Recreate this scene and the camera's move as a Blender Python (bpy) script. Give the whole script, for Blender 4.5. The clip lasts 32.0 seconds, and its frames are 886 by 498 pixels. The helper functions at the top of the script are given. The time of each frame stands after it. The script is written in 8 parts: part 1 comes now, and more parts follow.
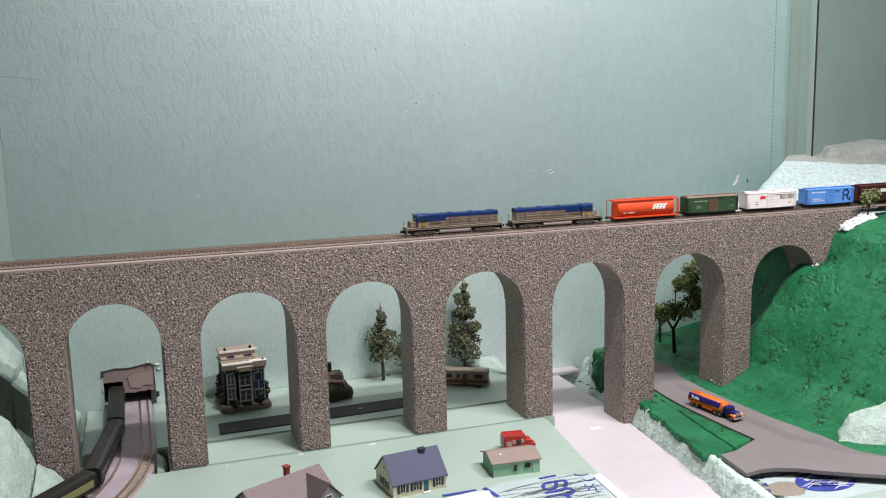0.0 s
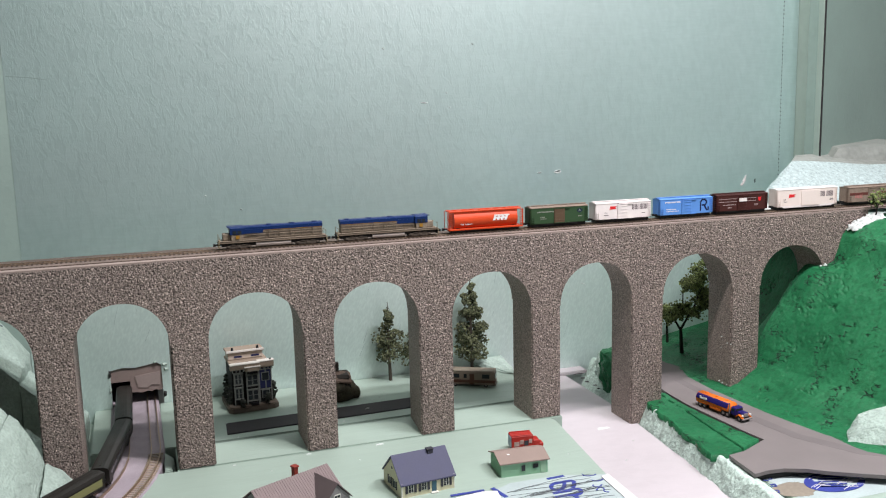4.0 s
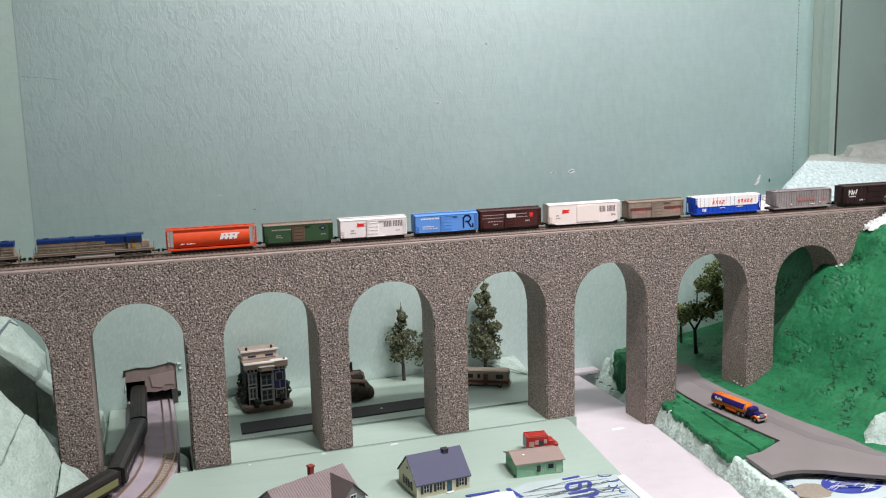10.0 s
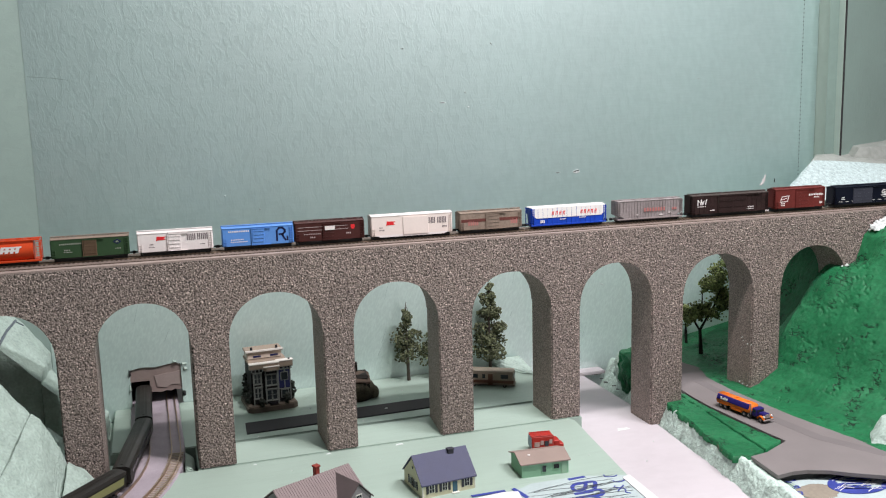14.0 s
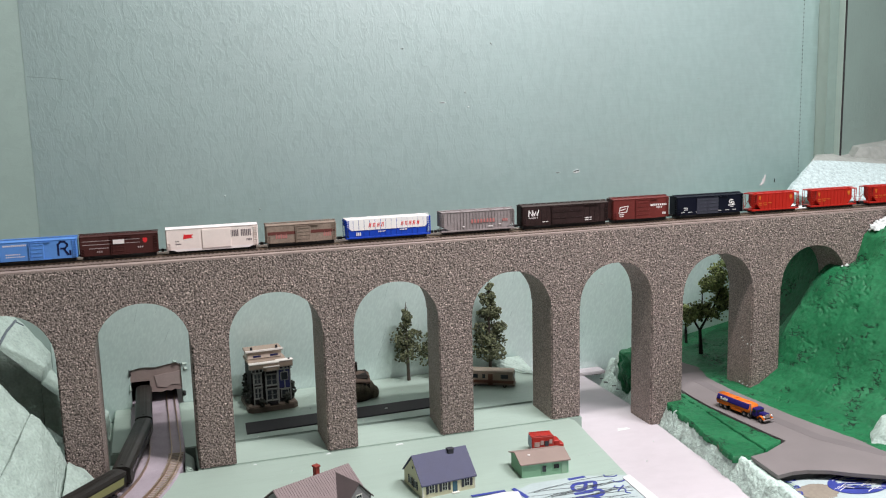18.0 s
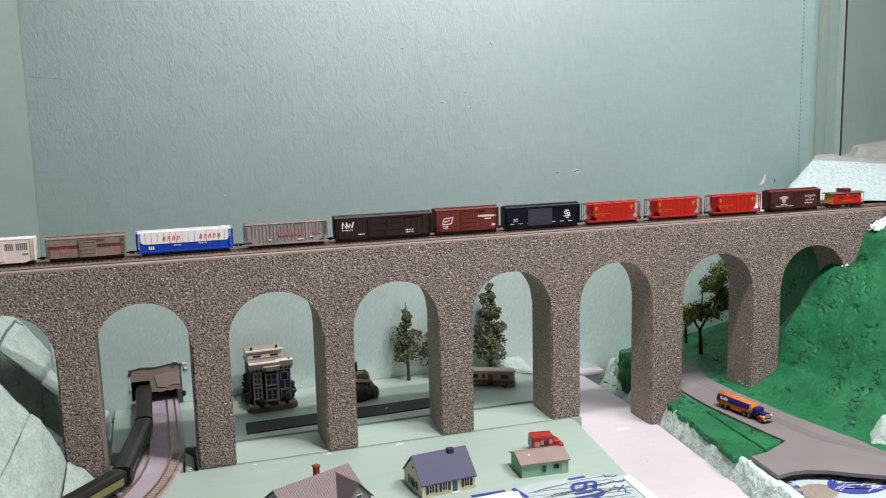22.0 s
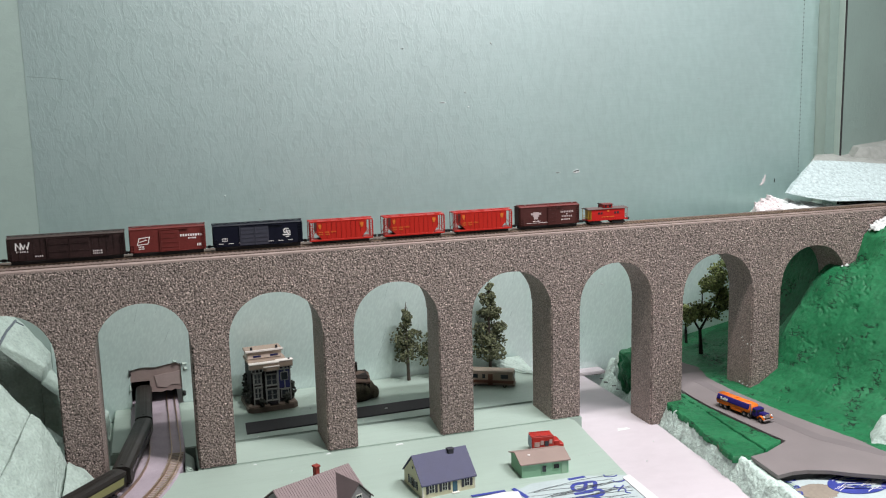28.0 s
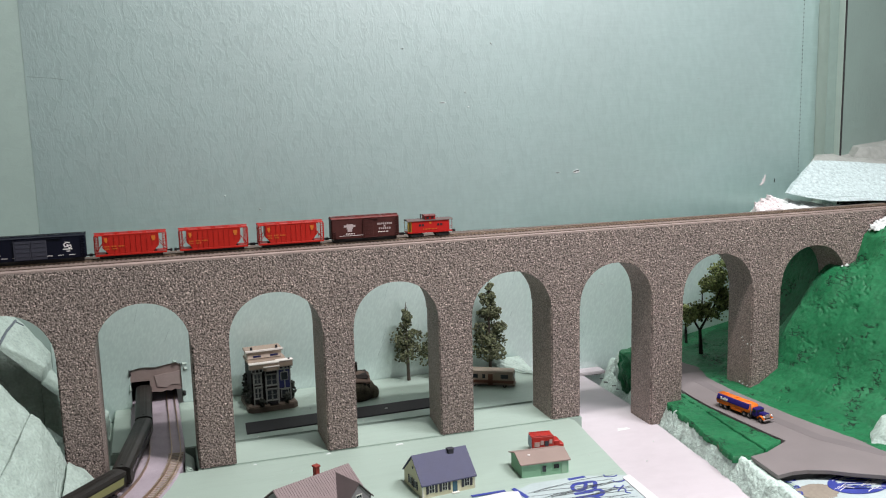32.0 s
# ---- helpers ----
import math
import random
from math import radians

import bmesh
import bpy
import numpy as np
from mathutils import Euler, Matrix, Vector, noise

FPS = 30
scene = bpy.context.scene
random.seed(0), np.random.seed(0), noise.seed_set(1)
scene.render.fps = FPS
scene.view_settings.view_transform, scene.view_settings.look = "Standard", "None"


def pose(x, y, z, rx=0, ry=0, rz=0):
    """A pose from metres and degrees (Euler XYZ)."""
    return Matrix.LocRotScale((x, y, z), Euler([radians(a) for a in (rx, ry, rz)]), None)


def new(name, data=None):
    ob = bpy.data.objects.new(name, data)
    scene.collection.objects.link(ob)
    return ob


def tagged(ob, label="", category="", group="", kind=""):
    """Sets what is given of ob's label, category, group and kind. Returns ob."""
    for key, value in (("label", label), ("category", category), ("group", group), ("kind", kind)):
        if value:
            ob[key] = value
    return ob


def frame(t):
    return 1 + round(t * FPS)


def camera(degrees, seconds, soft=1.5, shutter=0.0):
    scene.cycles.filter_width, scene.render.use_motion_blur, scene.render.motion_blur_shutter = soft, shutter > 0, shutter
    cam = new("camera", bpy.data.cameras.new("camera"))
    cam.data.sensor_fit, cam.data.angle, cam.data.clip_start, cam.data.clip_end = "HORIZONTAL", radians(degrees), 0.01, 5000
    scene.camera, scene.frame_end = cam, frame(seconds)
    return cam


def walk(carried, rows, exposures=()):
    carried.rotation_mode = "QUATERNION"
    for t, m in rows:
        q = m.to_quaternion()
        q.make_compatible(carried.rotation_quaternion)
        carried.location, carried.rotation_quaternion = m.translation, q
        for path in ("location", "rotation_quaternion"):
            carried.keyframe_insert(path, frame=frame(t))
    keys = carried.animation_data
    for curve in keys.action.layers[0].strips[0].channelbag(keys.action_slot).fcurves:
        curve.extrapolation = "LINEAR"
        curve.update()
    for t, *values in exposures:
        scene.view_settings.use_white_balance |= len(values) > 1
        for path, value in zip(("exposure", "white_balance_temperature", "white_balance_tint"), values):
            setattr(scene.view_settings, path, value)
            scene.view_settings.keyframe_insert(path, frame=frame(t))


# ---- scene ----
# camera: held almost still, easing a little to one side during the first twelve seconds
HFOV = 51.668
cam = camera(HFOV, 32.0, soft=1.15)
PAN = [(0, 1.0), (1, 0.945), (2, 0.88), (3, 0.79), (3.5, 0.757), (5.5, 0.61), (6, 0.575), (7, 0.487), (8, 0.388), (9, 0.296),
       (10, 0.19), (11, 0.093), (11.5, 0.06), (12, 0.025), (12.5, 0.0), (13, 0.0), (22, 0.0), (32, 0.0)]


def pan_pose(k):
    return pose(0.0108 * k, -0.9657 - 0.0061 * k, 0.3836 + 0.0012 * k, 80.7212 - 0.0698 * k, 1.4293 - 0.1214 * k, -17.8635 - 1.0399 * k)


walk(cam, [(t, pan_pose(k)) for t, k in PAN])

# ---- light: a compact pendant lamp and a hung tube light over the layout, an unseen fill light added in the room behind ----
scene.view_settings.exposure = -0.10
world = bpy.data.worlds.new("room_air")
world.use_nodes = True
world.node_tree.nodes["Background"].inputs[0].default_value = (0.80, 0.90, 1.0, 1)
world.node_tree.nodes["Background"].inputs[1].default_value = 0.01
scene.world = world
ROOF_Z, ROOM_Z = 2.0, -0.65


def ceiling_lamp(name, x, y, z, length, width, watts, colour):
    data = bpy.data.lights.new(name, "AREA")
    data.shape, data.size, data.size_y, data.energy, data.color = "RECTANGLE", length, width, watts, colour
    ob = new(name, data)
    ob.matrix_world = pose(x, y, z)
    return ob


KEY_AT, PANEL_AT, HANG_Z = (0.36, -0.38), (0.86, -0.57), 1.28
ceiling_lamp("key_lamp", *KEY_AT, HANG_Z, 0.08, 0.06, 12.6, (1.0, 0.965, 0.945))
ceiling_lamp("room_fill_lamp", 1.75, -2.70, ROOF_Z - 0.06, 1.5, 0.25, 15.0, (0.985, 0.945, 1.0))
ceiling_lamp("panel_lamp", *PANEL_AT, HANG_Z, 0.60, 0.05, 24.4, (1.0, 0.965, 1.0))


# ---- materials ----
def links(m):
    m.use_nodes = True
    return m.node_tree, m.node_tree.nodes["Principled BSDF"]


def plain(name, colour, rough=0.6, metal=0.0, grain=900.0, patch=60.0, vary=0.10, bump=0.05, depth=0.0004, spread=0.0, coat=0.0, world_space=False):
    """A painted or moulded surface: its colour with fine grain and broad patches, and fine relief."""
    m = bpy.data.materials.new(name)
    t, p = links(m)
    n, l = t.nodes, t.links
    if world_space:
        co = n.new("ShaderNodeNewGeometry").outputs["Position"]
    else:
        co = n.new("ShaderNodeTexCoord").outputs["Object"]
    a, b = n.new("ShaderNodeTexNoise"), n.new("ShaderNodeTexNoise")
    a.inputs["Scale"].default_value, a.inputs["Detail"].default_value = grain, 4
    b.inputs["Scale"].default_value, b.inputs["Detail"].default_value = patch, 3
    l.new(co, a.inputs["Vector"]), l.new(co, b.inputs["Vector"])
    add = n.new("ShaderNodeMath")
    add.operation = "ADD"
    l.new(a.outputs["Fac"], add.inputs[0]), l.new(b.outputs["Fac"], add.inputs[1])
    r = n.new("ShaderNodeMapRange")
    r.inputs["From Min"].default_value, r.inputs["From Max"].default_value = 0.6, 1.4
    r.inputs["To Min"].default_value, r.inputs["To Max"].default_value = 1 - vary, 1 + vary
    l.new(add.outputs[0], r.inputs["Value"])
    hsv = n.new("ShaderNodeHueSaturation")
    hsv.inputs["Color"].default_value = (*colour, 1)
    if spread:
        oi = n.new("ShaderNodeObjectInfo")
        sp = n.new("ShaderNodeMapRange")
        sp.inputs["To Min"].default_value, sp.inputs["To Max"].default_value = 1 - spread, 1 + spread
        l.new(oi.outputs["Random"], sp.inputs["Value"])
        mu = n.new("ShaderNodeMath")
        mu.operation = "MULTIPLY"
        l.new(sp.outputs[0], mu.inputs[0]), l.new(r.outputs[0], mu.inputs[1])
        l.new(mu.outputs[0], hsv.inputs["Value"])
    else:
        l.new(r.outputs[0], hsv.inputs["Value"])
    l.new(hsv.outputs[0], p.inputs["Base Color"])
    p.inputs["Metallic"].default_value = metal
    p.inputs["Specular IOR Level"].default_value = 0.3
    rr = n.new("ShaderNodeMapRange")
    rr.inputs["To Min"].default_value, rr.inputs["To Max"].default_value = max(0.05, rough - 0.1), min(1, rough + 0.1)
    l.new(b.outputs["Fac"], rr.inputs["Value"]), l.new(rr.outputs[0], p.inputs["Roughness"])
    p.inputs["Coat Weight"].default_value = coat
    if bump:
        bu = n.new("ShaderNodeBump")
        bu.inputs["Strength"].default_value, bu.inputs["Distance"].default_value = bump, depth
        l.new(a.outputs["Fac"], bu.inputs["Height"]), l.new(bu.outputs[0], p.inputs["Normal"])
    return m


def ramp(n, stops):
    r = n.new("ShaderNodeValToRGB")
    while len(r.color_ramp.elements) < len(stops):
        r.color_ramp.elements.new(0.5)
    for e, (at, c) in zip(r.color_ramp.elements, stops):
        e.position, e.color = at, (*c, 1)
    return r


def stone_coat(name, contrast, relief):
    """Sprayed stone-effect coating: coarse brownish grit, pits between the grains coloured dark as shaded, many pale
    chips that also serve as glints.
    """
    m = bpy.data.materials.new(name)
    t, p = links(m)
    n, l = t.nodes, t.links
    co = n.new("ShaderNodeNewGeometry").outputs["Position"]
    grit, pits, big = n.new("ShaderNodeTexNoise"), n.new("ShaderNodeTexNoise"), n.new("ShaderNodeTexNoise")
    for node, scale, detail, rough in ((grit, 700, 2.5, 0.62), (pits, 440, 2.0, 0.55), (big, 13, 3.0, 0.5)):
        node.inputs["Scale"].default_value, node.inputs["Detail"].default_value, node.inputs["Roughness"].default_value = scale, detail, rough
    chip, grain = n.new("ShaderNodeTexVoronoi"), n.new("ShaderNodeTexVoronoi")
    chip.inputs["Scale"].default_value, grain.inputs["Scale"].default_value = 620, 470
    off = n.new("ShaderNodeVectorMath")
    off.inputs[1].default_value = (3.3, 1.7, 5.1)
    l.new(co, off.inputs[0]), l.new(off.outputs[0], pits.inputs["Vector"])
    for node in (grit, big, chip, grain):
        l.new(co, node.inputs["Vector"])
    mid = (0.292, 0.234, 0.210)

    def tone(k):
        return [mid[i] * (1 + (k - 1) * contrast) for i in range(3)]
    body = ramp(n, [(0.34, tone(0.40)), (0.46, tone(0.84)), (0.55, tone(1.14)), (0.66, tone(1.85))])
    l.new(grit.outputs["Fac"], body.inputs[0])
    sep = n.new("ShaderNodeSeparateColor")
    l.new(chip.outputs["Color"], sep.inputs[0])
    # brightest cells are pale chips and painted glints
    pale = ramp(n, [(0.0, (0.74, 0.74, 0.74)), (0.5, (0.96, 0.96, 0.96)), (0.86, (1.12, 1.12, 1.12)), (0.96, tuple([1 + 0.85 * contrast] * 3))])
    l.new(sep.outputs[0], pale.inputs[0])
    # pits and grain edges darkened where the relief dips, as shade would
    pit = ramp(n, [(0.38, tuple([1 - 0.86 * contrast] * 3)), (0.47, (1.05, 1.05, 1.05))])
    l.new(pits.outputs["Fac"], pit.inputs[0])
    edge = ramp(n, [(0.25, (1.08, 1.08, 1.08)), (0.75, tuple([1 - 0.38 * contrast] * 3))])
    l.new(grain.outputs["Distance"], edge.inputs[0])
    patch = ramp(n, [(0.3, (0.92, 0.92, 0.93)), (0.7, (1.07, 1.06, 1.05))])
    l.new(big.outputs["Fac"], patch.inputs[0])
    last = body.outputs[0]
    for other in (pale, pit, edge, patch):
        mul = n.new("ShaderNodeMixRGB")
        mul.blend_type, mul.inputs[0].default_value = "MULTIPLY", 1.0
        l.new(last, mul.inputs[1]), l.new(other.outputs[0], mul.inputs[2])
        last = mul.outputs[0]
    l.new(last, p.inputs["Base Color"])
    p.inputs["Roughness"].default_value, p.inputs["Specular IOR Level"].default_value = 0.55, 0.2
    h = n.new("ShaderNodeMath")
    h.operation = "MULTIPLY_ADD"
    h.inputs[1].default_value = -0.8
    l.new(grain.outputs["Distance"], h.inputs[0])
    hh = n.new("ShaderNodeMath")
    hh.operation = "ADD"
    l.new(grit.outputs["Fac"], hh.inputs[0]), l.new(pits.outputs["Fac"], hh.inputs[1]), l.new(hh.outputs[0], h.inputs[2])
    bu = n.new("ShaderNodeBump")
    bu.inputs["Strength"].default_value, bu.inputs["Distance"].default_value = relief, 0.0026
    l.new(h.outputs[0], bu.inputs["Height"]), l.new(bu.outputs[0], p.inputs["Normal"])
    return m


def foam_skin(name, colour, rough, ripple, shine=0.5, film=0.0, wrinkle=(0.62, 1.0, 1.0), scuff_lift_below=None):
    """The smooth pressed skin of an insulation-foam sheet: faint mottling, wrinkles and tiny pits, scuffed near the
    foot and coloured brighter there in place of light.
    """
    m = bpy.data.materials.new(name)
    t, p = links(m)
    n, l = t.nodes, t.links
    p.inputs["Specular IOR Level"].default_value = shine
    p.inputs["Coat Weight"].default_value, p.inputs["Coat Roughness"].default_value, p.inputs["Coat IOR"].default_value = film, 0.42, 4.0
    co = n.new("ShaderNodeNewGeometry").outputs["Position"]

    def slanted(turn, stretch):
        spin, pull = n.new("ShaderNodeMapping"), n.new("ShaderNodeMapping")
        spin.inputs["Rotation"].default_value, pull.inputs["Scale"].default_value = (0, radians(turn), 0), stretch
        l.new(co, spin.inputs["Vector"]), l.new(spin.outputs[0], pull.inputs["Vector"])
        return pull.outputs[0]
    a, b, c = n.new("ShaderNodeTexNoise"), n.new("ShaderNodeTexNoise"), n.new("ShaderNodeTexNoise")
    a.inputs["Scale"].default_value, a.inputs["Detail"].default_value, a.inputs["Distortion"].default_value = 80, 4, 0.4
    b.inputs["Scale"].default_value, b.inputs["Detail"].default_value = 7, 5
    c.inputs["Scale"].default_value, c.inputs["Detail"].default_value = 700, 2
    l.new(slanted(7, wrinkle), a.inputs["Vector"]), l.new(co, b.inputs["Vector"]), l.new(co, c.inputs["Vector"])
    d = [x * 0.95 for x in colour]
    e = [min(1, x * 1.04) for x in colour]
    cr = ramp(n, [(0.3, d), (0.7, e)])
    l.new(b.outputs["Fac"], cr.inputs[0])
    fine = ramp(n, [(0.35, (0.97, 0.97, 0.97)), (0.65, (1.025, 1.025, 1.025))])
    l.new(a.outputs["Fac"], fine.inputs[0])
    mul = n.new("ShaderNodeMixRGB")
    mul.blend_type, mul.inputs[0].default_value = "MULTIPLY", 1.0
    l.new(cr.outputs[0], mul.inputs[1]), l.new(fine.outputs[0], mul.inputs[2])
    last = mul.outputs[0]
    if scuff_lift_below is not None:
        # fine level rub lines and a pale mottle where the skin is wrinkled
        lines = n.new("ShaderNodeTexNoise")
        lines.inputs["Scale"].default_value, lines.inputs["Detail"].default_value = 420, 3
        l.new(slanted(0, (0.10, 1.0, 1.0)), lines.inputs["Vector"])
        for source, lo, hi in ((lines, (0.93, 0.95, 0.95), (1.09, 1.05, 1.06)), (a, (0.93, 0.955, 0.955), (1.09, 1.05, 1.055)), (c, (0.94, 0.95, 0.95), (1.06, 1.05, 1.05))):
            tint, rub = ramp(n, [(0.36, lo), (0.64, hi)]), n.new("ShaderNodeMixRGB")
            rub.blend_type, rub.inputs[0].default_value = "MULTIPLY", 1.0
            l.new(source.outputs["Fac"], tint.inputs[0]), l.new(last, rub.inputs[1]), l.new(tint.outputs[0], rub.inputs[2])
            last = rub.outputs[0]
        # slanting pale rub marks below a height, over an even lift standing in for light
        sn = n.new("ShaderNodeTexNoise")
        sn.inputs["Scale"].default_value, sn.inputs["Detail"].default_value = 380, 3
        l.new(slanted(-20, (1.0, 1.0, 0.40)), sn.inputs["Vector"])
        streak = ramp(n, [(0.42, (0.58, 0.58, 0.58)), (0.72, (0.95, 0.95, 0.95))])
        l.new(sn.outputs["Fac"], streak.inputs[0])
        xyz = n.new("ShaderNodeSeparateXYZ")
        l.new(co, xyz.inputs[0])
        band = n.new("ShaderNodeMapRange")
        band.inputs["From Min"].default_value, band.inputs["From Max"].default_value = scuff_lift_below + 0.03, scuff_lift_below - 0.03
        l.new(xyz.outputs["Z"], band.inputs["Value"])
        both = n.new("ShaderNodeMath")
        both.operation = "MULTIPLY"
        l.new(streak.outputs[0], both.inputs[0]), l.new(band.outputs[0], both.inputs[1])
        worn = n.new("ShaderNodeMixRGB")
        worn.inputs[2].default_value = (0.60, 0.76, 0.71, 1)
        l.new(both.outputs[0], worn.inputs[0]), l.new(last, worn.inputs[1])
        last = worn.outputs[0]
    l.new(last, p.inputs["Base Color"])
    rr = n.new("ShaderNodeMapRange")
    rr.inputs["To Min"].default_value, rr.inputs["To Max"].default_value = rough - 0.08, rough + 0.1
    l.new(a.outputs["Fac"], rr.inputs["Value"]), l.new(rr.outputs[0], p.inputs["Roughness"])
    mixh = n.new("ShaderNodeMath")
    mixh.operation = "MULTIPLY_ADD"
    mixh.inputs[1].default_value = 0.40
    vein = ramp(n, [(0.42, (0, 0, 0)), (0.50, (1, 1, 1)), (0.58, (0, 0, 0))])
    l.new(a.outputs["Fac"], vein.inputs[0])
    ridge = n.new("ShaderNodeMath")
    ridge.operation = "MULTIPLY_ADD"
    ridge.inputs[1].default_value = 0.35
    l.new(vein.outputs[0], ridge.inputs[0]), l.new(a.outputs["Fac"], ridge.inputs[2])
    l.new(c.outputs["Fac"], mixh.inputs[0]), l.new(ridge.outputs[0], mixh.inputs[2])
    bu = n.new("ShaderNodeBump")
    bu.inputs["Strength"].default_value, bu.inputs["Distance"].default_value = ripple, 0.002
    l.new(mixh.outputs[0], bu.inputs["Height"]), l.new(bu.outputs[0], p.inputs["Normal"])
    l.new(bu.outputs[0], p.inputs["Coat Normal"])
    if scuff_lift_below is not None:
        # the pressed wrinkles are deep in the upper half of the sheet and fade out towards its foot
        fade = n.new("ShaderNodeMapRange")
        fade.inputs["From Min"].default_value, fade.inputs["From Max"].default_value = 0.22, 0.36
        fade.inputs["To Min"].default_value, fade.inputs["To Max"].default_value = ripple * 0.4, ripple * 1.2
        l.new(xyz.outputs["Z"], fade.inputs["Value"]), l.new(fade.outputs[0], bu.inputs["Strength"])
    return m


def turf_paint():
    """Thick green poster paint brushed over rough plaster and foam."""
    m = bpy.data.materials.new("green_paint")
    t, p = links(m)
    n, l = t.nodes, t.links
    co = n.new("ShaderNodeNewGeometry").outputs["Position"]
    a, b = n.new("ShaderNodeTexNoise"), n.new("ShaderNodeTexNoise")
    a.inputs["Scale"].default_value, a.inputs["Detail"].default_value = 170, 5
    b.inputs["Scale"].default_value, b.inputs["Detail"].default_value = 18, 4
    l.new(co, a.inputs["Vector"]), l.new(co, b.inputs["Vector"])
    c1 = ramp(n, [(0.25, (0.010, 0.106, 0.041)), (0.5, (0.014, 0.136, 0.053)), (0.75, (0.024, 0.168, 0.069))])
    l.new(b.outputs["Fac"], c1.inputs[0])
    c2 = ramp(n, [(0.28, (0.70, 0.70, 0.70)), (0.5, (1.0, 1.0, 1.0)), (0.74, (1.16, 1.12, 1.16))])
    l.new(a.outputs["Fac"], c2.inputs[0])
    mul = n.new("ShaderNodeMixRGB")
    mul.blend_type, mul.inputs[0].default_value = "MULTIPLY", 1.0
    l.new(c1.outputs[0], mul.inputs[1]), l.new(c2.outputs[0], mul.inputs[2])
    p.inputs["Roughness"].default_value, p.inputs["Specular IOR Level"].default_value = 0.5, 0.25
    clod = n.new("ShaderNodeTexNoise")
    clod.inputs["Scale"].default_value, clod.inputs["Detail"].default_value, clod.inputs["Roughness"].default_value = 260, 5, 0.62
    l.new(co, clod.inputs["Vector"])
    bu = n.new("ShaderNodeBump")
    bu.inputs["Strength"].default_value, bu.inputs["Distance"].default_value = 0.55, 0.0019
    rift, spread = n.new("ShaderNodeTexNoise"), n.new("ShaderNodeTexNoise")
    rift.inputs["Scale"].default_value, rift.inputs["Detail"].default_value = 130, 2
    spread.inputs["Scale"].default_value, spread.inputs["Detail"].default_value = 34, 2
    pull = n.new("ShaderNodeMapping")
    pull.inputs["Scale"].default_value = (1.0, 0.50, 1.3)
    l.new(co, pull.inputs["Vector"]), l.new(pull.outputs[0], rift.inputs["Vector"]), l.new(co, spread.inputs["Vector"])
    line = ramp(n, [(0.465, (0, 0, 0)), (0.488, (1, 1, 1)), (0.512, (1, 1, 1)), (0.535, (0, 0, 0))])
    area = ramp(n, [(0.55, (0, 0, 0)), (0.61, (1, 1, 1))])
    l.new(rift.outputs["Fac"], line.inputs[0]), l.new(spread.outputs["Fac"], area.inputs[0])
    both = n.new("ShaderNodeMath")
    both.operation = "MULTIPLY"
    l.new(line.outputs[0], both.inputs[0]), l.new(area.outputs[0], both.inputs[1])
    # crack lines coloured dark, standing in for the shade inside them
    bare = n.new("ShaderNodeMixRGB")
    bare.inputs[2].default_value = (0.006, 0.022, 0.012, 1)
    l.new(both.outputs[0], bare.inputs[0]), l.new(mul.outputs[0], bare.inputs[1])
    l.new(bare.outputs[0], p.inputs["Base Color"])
    high = n.new("ShaderNodeMath")
    high.operation = "MULTIPLY_ADD"
    high.inputs[1].default_value = -1.5
    l.new(both.outputs[0], high.inputs[0]), l.new(clod.outputs["Fac"], high.inputs[2])
    l.new(high.outputs[0], bu.inputs["Height"]), l.new(bu.outputs[0], p.inputs["Normal"])
    return m


STONE = stone_coat("stone_coat", 0.80, 0.70)
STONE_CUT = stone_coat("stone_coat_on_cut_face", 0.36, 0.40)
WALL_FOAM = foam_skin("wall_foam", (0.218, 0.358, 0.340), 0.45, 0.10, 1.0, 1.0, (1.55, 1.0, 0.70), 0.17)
WEST_FOAM = foam_skin("west_foam", (0.235, 0.315, 0.285), 0.55, 0.08, 0.6)
OLIVE_FOAM = foam_skin("olive_foam", (0.33, 0.41, 0.365), 0.6, 0.15)
EAST_FOAM = foam_skin("east_foam", (0.21, 0.285, 0.255), 0.45, 0.2)
BOARD_FOAM = foam_skin("board_foam", (0.320, 0.405, 0.352), 0.55, 0.16, wrinkle=(0.20, 1.6, 1.0))
ROCK_FOAM = plain("carved_foam", (0.37, 0.46, 0.415), 0.8, grain=330, patch=70, vary=0.24, bump=0.9, depth=0.0024, world_space=True)
TORN_FOAM = plain("torn_pale_foam", (0.52, 0.64, 0.585), 0.85, grain=260, patch=85, vary=0.34, bump=1.0, depth=0.003, world_space=True)
RIVER_FOAM = foam_skin("river_foam", (0.51, 0.467, 0.495), 0.6, 0.06)
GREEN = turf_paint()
ROAD = plain("road_card", (0.185, 0.163, 0.163), 0.8, grain=1500, patch=30, vary=0.10, bump=0.15, world_space=True)
ASPHALT = plain("asphalt_strip", (0.035, 0.033, 0.036), 0.75, grain=1500, patch=40, vary=0.2, bump=0.2, world_space=True)
DECK = plain("deck_card", (0.33, 0.263, 0.237), 0.85, grain=1100, patch=50, vary=0.16, bump=0.3, world_space=True)
BALLAST = plain("ballast", (0.20, 0.155, 0.135), 0.9, grain=1400, patch=90, vary=0.35, bump=0.7, depth=0.0008, world_space=True)
SLEEPER = plain("sleeper", (0.055, 0.038, 0.029), 0.7, grain=1500, patch=100, vary=0.25)
RAIL = plain("rail_metal", (0.40, 0.30, 0.225), 0.46, 0.85, grain=800, patch=50, vary=0.15)
MAUVE = plain("mauve_ballast", (0.36, 0.31, 0.35), 0.9, grain=1300, patch=40, vary=0.22, bump=0.5, depth=0.0006, world_space=True)
